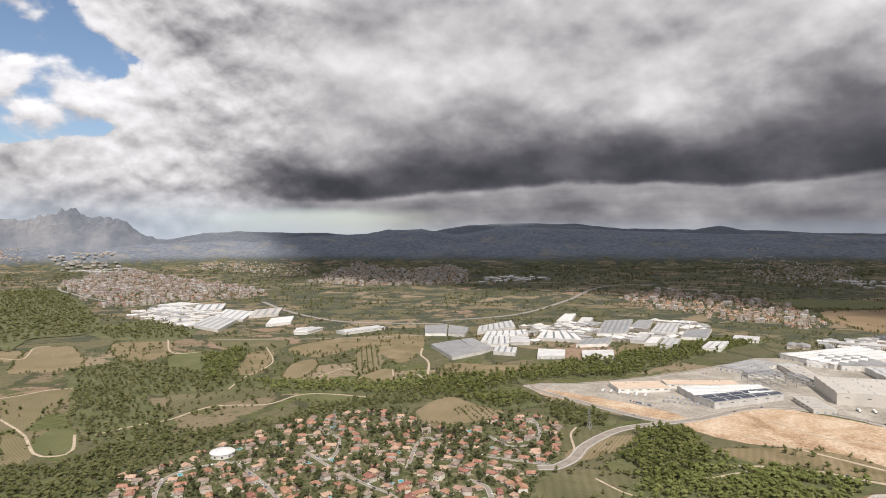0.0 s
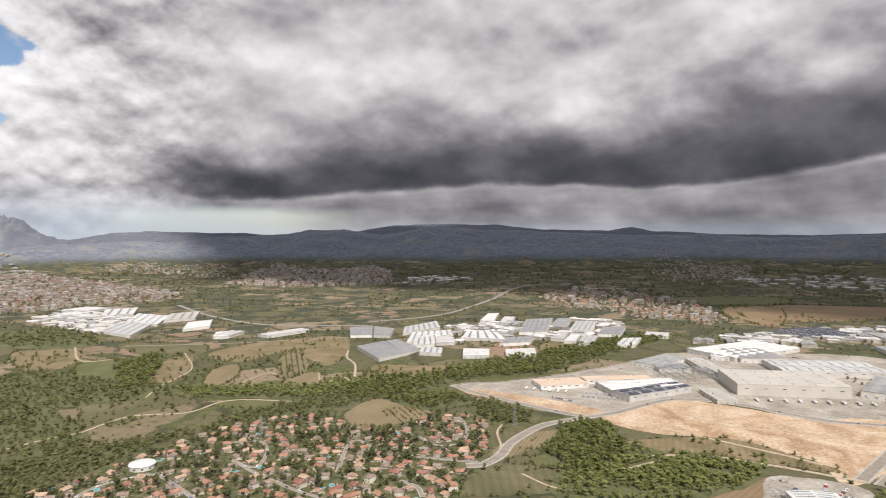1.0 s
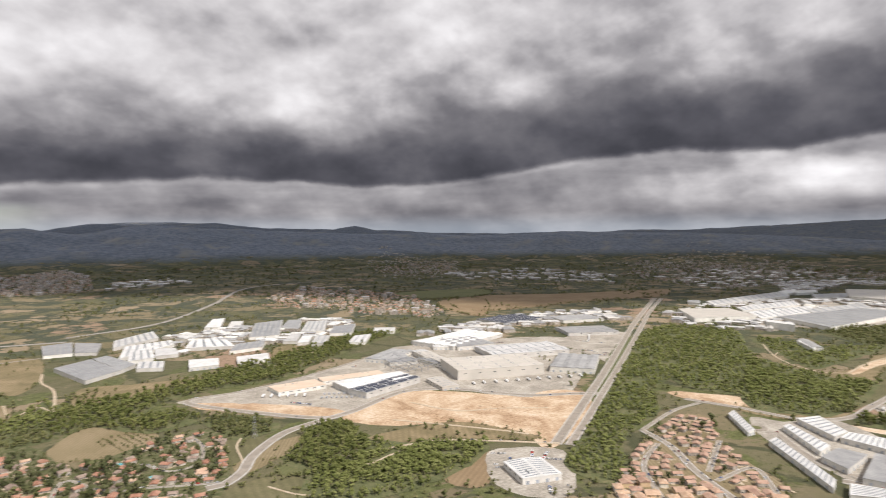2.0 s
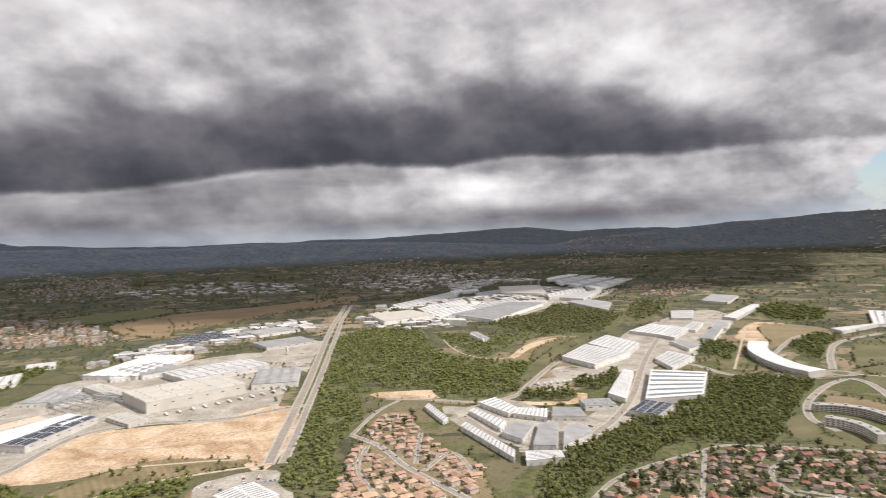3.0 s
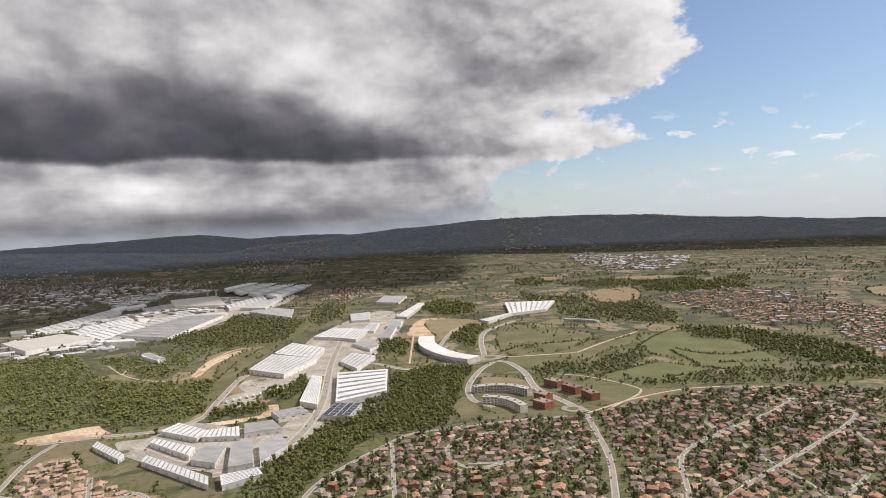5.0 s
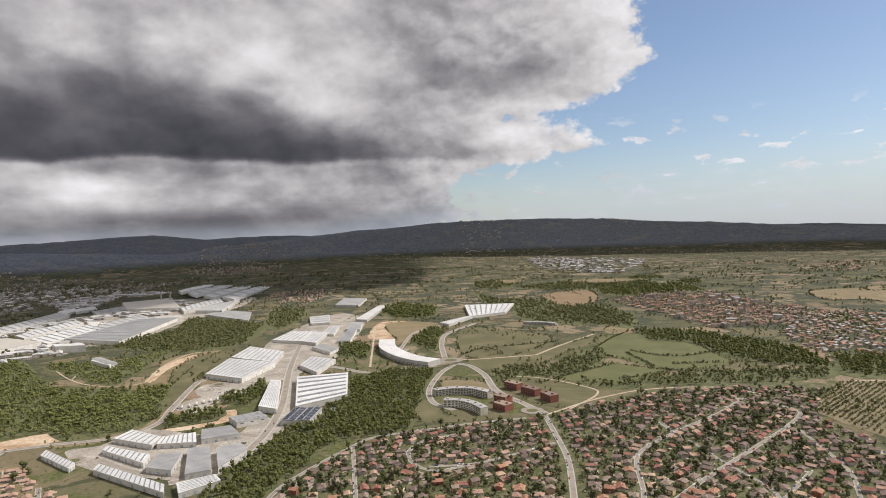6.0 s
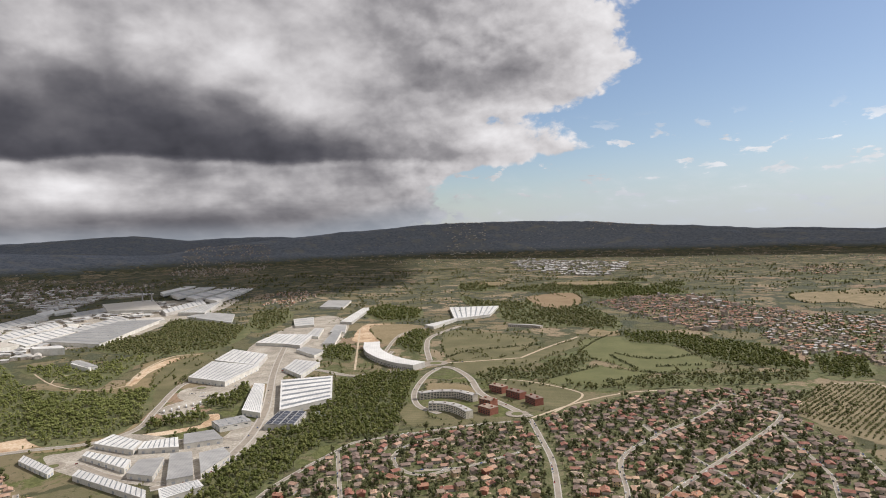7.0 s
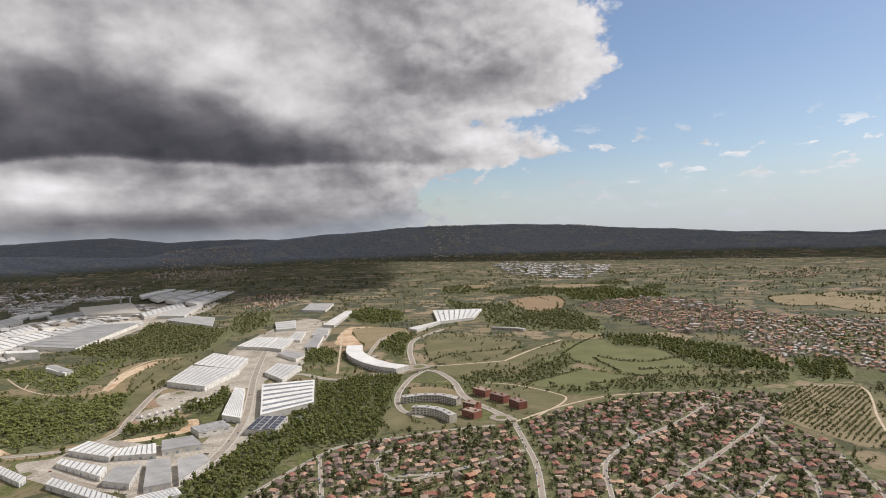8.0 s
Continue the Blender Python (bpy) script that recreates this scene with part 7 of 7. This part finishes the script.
wood([(1200, 418), (1203, 376), (1317, 357), (1172, 323), (1106, 337), (1134, 389)], "pine", "pines between the lorry park and the halls", 1.0)
wood([(1974, 962), (2142, 844), (2490, 897), (2235, 554), (1807, 525), (1700, 667), (1760, 798), (1848, 916)], "leaf", "wood behind the factories", 1.0)
wood([(1604, 966), (1617, 794), (1711, 710), (1455, 682), (1332, 684), (1403, 779), (1531, 927)], "young", "scrubby wood by the cut bank", 0.8)
wood([(1311, 807), (1284, 612), (1302, 552), (1065, 490), (972, 522), (974, 623)], "young", "broad scrubby wood below the factories", 0.8)
wood([(2639, 610), (2739, 501), (2458, 427), (2079, 471), (2235, 554)], "leaf", "trees by the works", 0.7)
wood([(1702, 234), (1746, 174), (1650, 142), (1498, 149), (1563, 220)], "pine", "clump of pines beside the showroom", 1.0)
wood([(2489, 146), (2741, 70), (2542, -89), (2251, -58), (2237, 68)], "pine", "dark far pines", 1.0)
wood([(1749, 28), (1999, -49), (1902, -79), (1597, -58), (1587, -13)], "pine", "pines above the roundabout", 1.0)
wood([(1267, -135), (1348, -199), (1309, -279), (1506, -419), (1496, -456), (1399, -443), (1255, -342), (1231, -260), (1224, -169)], "leaf", "thicket in the valley", 0.8)
wood([(1725, -649), (1719, -801), (1570, -841), (1492, -905), (1332, -904), (1175, -847), (1230, -779), (1333, -710), (1531, -711), (1598, -621)], "pine", "dark wood across the valley", 1.0)
wood([(1194, -299), (1143, -379), (1188, -478), (1208, -624), (1178, -832), (1113, -802), (1101, -679), (1106, -474), (1108, -328)], "leaf", "line of trees above the houses", 0.7)
wood([(1280, -925), (1307, -1004), (1252, -1037), (1102, -924), (1106, -831)], "pine", "dark pine copse", 1.0)
wood([(2373, -402), (2427, -634), (2450, -771), (1991, -741), (1802, -643), (1900, -589), (1945, -436), (2157, -361)], "leaf", "scrub wood on the slope", 0.6)
wood([(3319, -1036), (3055, -1363), (2814, -1409), (2682, -1010), (2818, -893)], "pine", "far wood", 1.0)
wood([(2001, -1365), (1865, -1464), (1661, -1404), (1443, -1310), (1232, -1119), (1369, -1156), (1603, -1210)], "leaf", "trees among the far houses", 0.35)
wood([(3119, -324), (2758, -386), (2687, -583), (2467, -564), (2368, -424), (2597, -311)], "leaf", "belt of dark trees across the far valley", 0.8)
wood([(3294, -560), (3566, -928), (3274, -1086), (3493, -1396), (3171, -1328), (3004, -993), (3133, -728)], "leaf", "belt of dark trees across the far valley", 0.8)
wood([(3754, -1339), (3741, -1562), (3557, -1525), (3547, -1358)], "leaf", "belt of dark trees across the far valley", 0.8)
wood([(2431, -527), (2323, -713), (2048, -721), (1917, -685), (1895, -581), (2053, -510)], "leaf", "belt of dark trees across the far valley", 0.8)
wood([(3778, -403), (3842, -508), (3449, -583), (3251, -464), (3414, -359)], "leaf", "belt of dark trees across the far valley", 0.8)
wood([(3352, -1440), (3424, -1677), (3169, -1550), (3048, -1328)], "leaf", "belt of dark trees across the far valley", 0.8)

# ---- gardens, groves and scattered scrub ----
def garden_plants():
    n_pool = []
    for outline, kind in GARDENS:
        xs, ys = [p[0] for p in outline], [p[1] for p in outline]
        trees, bushes = [], []
        for _ in range(int({"village": 6500, "estate": 13000, "terrace": 900}[kind])):
            x, y = rng.uniform(min(xs) - 10, max(xs) + 10), rng.uniform(min(ys) - 10, max(ys) + 10)
            if not inside(x, y, outline) or not free(x, y):
                continue
            if rng.uniform() < 0.011 and len(n_pool) < 26:
                n_pool.append((x, y, 0.30, rng.uniform(0, 180)))
                take(x, y, 4)
            elif rng.uniform() < 0.42:
                trees.append((x, y, rng.uniform(1.8, 4.3) * (1.6 if rng.uniform() < 0.15 else 1.0), rng.uniform(0.85, 1.3)))
            else:
                bushes.append((x, y, rng.uniform(0.9, 2.0), rng.uniform(0.5, 0.9)))
        planted("garden_trees", trees, "leaf", "dark garden trees between the houses", "trees", "hedge")
        planted("garden_hedges", bushes, "bush", "hedges and shrubs between the houses", "hedges", "hedge")
    spread(pool_model(), n_pool)


garden_plants()


def rows_of_trees(outline, turn, step, gap, size, label):
    a = radians(turn)
    spots = []
    cx, cy = sum(p[0] for p in outline) / len(outline), sum(p[1] for p in outline) / len(outline)
    for i in np.arange(-360, 360, step):
        for j in np.arange(-360, 360, gap):
            x, y = cx + i * math.cos(a) - j * math.sin(a) + rng.uniform(-.6, .6), cy + i * math.sin(a) + j * math.cos(a) + rng.uniform(-.6, .6)
            if inside(x, y, outline) and free(x, y) and rng.uniform() > 0.05:
                spots.append((x, y, size * rng.uniform(0.75, 1.2), 0.8))
    planted("orchard_trees", spots, "bush", label, "orchard")


rows_of_trees([(1014, -706), (1075, -806), (1037, -890), (869, -788), (741, -671), (783, -633), (904, -622)], 38, 9.0, 7.5, 2.7, "rows of small round olive trees on dry soil")
rows_of_trees([(-192, 1302), (-210, 1562), (-174, 1583), (-133, 1359), (-160, 1266)], 8, 12, 11, 2.6, "rows of orchard trees on bare soil")
rows_of_trees([(14, 1002), (71, 1032), (88, 970), (38, 932)], 15, 10, 10, 2.2, "rows of trees on a pale hilltop")


def scattered_scrub():
    """Bushes and single trees over open land, in drifts."""
    near, wide = [], []
    for _ in range(44000):
        a, r = radians(rng.uniform(-42, 136)), 520 + 5200 * rng.uniform() ** 0.9
        x, y = r * math.sin(a), r * math.cos(a)
        drift = noise.fractal(Vector((x, y, 2)) * 0.0045, 0.8, 2.1, 4)
        if drift < 0.06 or not free(x, y):
            continue
        if any(abs(x - q[0]) < 360 and abs(y - q[1]) < 360 and inside(x, y, o) for o, q in BARE):
            continue
        (near if r < 1500 else wide).append((x, y, rng.uniform(1.3, 3.2) * (1 + r / 2600), rng.uniform(0.7, 1.1)))
    planted("scrub", near, "bush", "scattered dark bushes on open land", "bushes")
    planted("scrub", wide, "far", "scattered dark trees on the far valley floor", "bushes")


scattered_scrub()


def hedgerows():
    """Broken lines of bushes and trees along the edges of the fields."""
    spots = []
    for outline in HEDGED:
        rim = smooth_line(outline, 6.0, True)
        for q in rim:
            keep = noise.noise(Vector((q.x, q.y, 5)) * 0.012)
            if keep > -0.12 and rng.uniform() < 0.62:
                x, y = q.x + rng.uniform(-3, 3), q.y + rng.uniform(-3, 3)
                if free(x, y):
                    spots.append((x, y, rng.uniform(1.0, 2.8) * (1 + math.hypot(x, y) / 3500), rng.uniform(0.7, 1.1)))
    planted("hedgerow", spots, "bush", "broken hedgerows along the field edges", "hedge")


hedgerows()


def hedge_line(points, label):
    """One dark line of bushes and small trees between two pastures."""
    spots = []
    for q in smooth_line(points, 3.5):
        x, y = q.x + rng.uniform(-1.5, 1.5), q.y + rng.uniform(-1.5, 1.5)
        if rng.uniform() < 0.85 and free(x, y):
            spots.append((x, y, rng.uniform(1.6, 3.4), rng.uniform(0.7, 1.1)))
    planted("hedge", spots, "bush", label, "hedge", "hedge")


for points in ([(1444, -500), (1332, -502), (1244, -513), (1178, -630)],
               [(1462, -520), (1394, -555), (1370, -621), (1424, -757)],
               [(1173, -385), (1194, -446), (1221, -518)],
               [(1425, -402), (1577, -488), (1722, -597), (1804, -701)],
               [(1175, -224), (1246, -315), (1318, -429)],
               [(1289, -551), (1285, -644), (1267, -770)],
               [(1501, -95), (1577, -163), (1603, -259), (1634, -377)]):
    hedge_line(points, "dark hedge of bushes between green pastures")


# ---- cars past counting: rows on the yards and along the streets ----
def distant_cars():
    spots = []
    for outline in YARDS:
        xs, ys = [p[0] for p in outline], [p[1] for p in outline]
        for _ in range(14):
            x, y = rng.uniform(min(xs), max(xs)), rng.uniform(min(ys), max(ys))
            if math.hypot(x, y) > 1900:
                continue
            turn = radians(nearest_way(x, y)[1] + rng.choice((0, 90)))
            for k in range(rng.integers(4, 15)):
                q, r = x + 2.9 * k * math.cos(turn), y + 2.9 * k * math.sin(turn)
                if rng.uniform() < 0.8 and inside(q, r, outline) and free(q, r):
                    spots.append((q, r, turn + 1.57 + rng.uniform(-0.04, 0.04), 0.62))
    for line, half in ROADS:
        if not 2.0 < half < 9:
            continue
        for k in range(1, len(line)):
            q = line[k]
            if rng.uniform() < 0.5 and any(inside(q.x, q.y, o) for o, kind in GARDENS):
                w = (line[k] - line[k - 1]).normalized()
                side = rng.choice((-1, 1)) * (half * 0.62)
                spots.append((q.x + w.y * side, q.y - w.x * side, math.atan2(w.y, w.x), 0.68))
    vs, fs, ss, base = [], [], [], 0
    profile = [(-2.1, 0.3), (-2.1, 0.85), (-1.5, 0.95), (-1.0, 1.45), (0.5, 1.45), (1.2, 0.95), (2.1, 0.8), (2.1, 0.3)]
    v0 = np.array([(x, s * (0.85 if z < 1 else 0.68), z) for s in (-1, 1) for x, z in profile])
    f0 = []
    for k in range(8):
        q = (k + 1) % 8
        f0 += [(k, 8 + k, 8 + q), (k, 8 + q, q)]
    for k in range(1, 7):
        f0 += [(0, k, k + 1), (8, 8 + k + 1, 8 + k)]
    glass = {4, 5, 8, 9}
    for x, y, turn, z in spots:
        c, d = math.cos(turn), math.sin(turn)
        vs.append(np.stack([v0[:, 0] * c - v0[:, 1] * d + x, v0[:, 0] * d + v0[:, 1] * c + y, v0[:, 2] + z], 1))
        paint = rng.choice(5, p=(0.36, 0.26, 0.18, 0.1, 0.1))
        fs.append(np.array(f0) + base), ss.extend([5 if n in glass else paint for n in range(len(f0))])
        base += 16
    ob = arrays_object("parked_cars", np.concatenate(vs), np.concatenate(fs), [M["car%d" % n] for n in range(5)] + [M["dark"]], np.array(ss))
    tagged(ob, "rows of white, grey and dark cars on yards and streets", "cars", "", "stuff")


distant_cars()
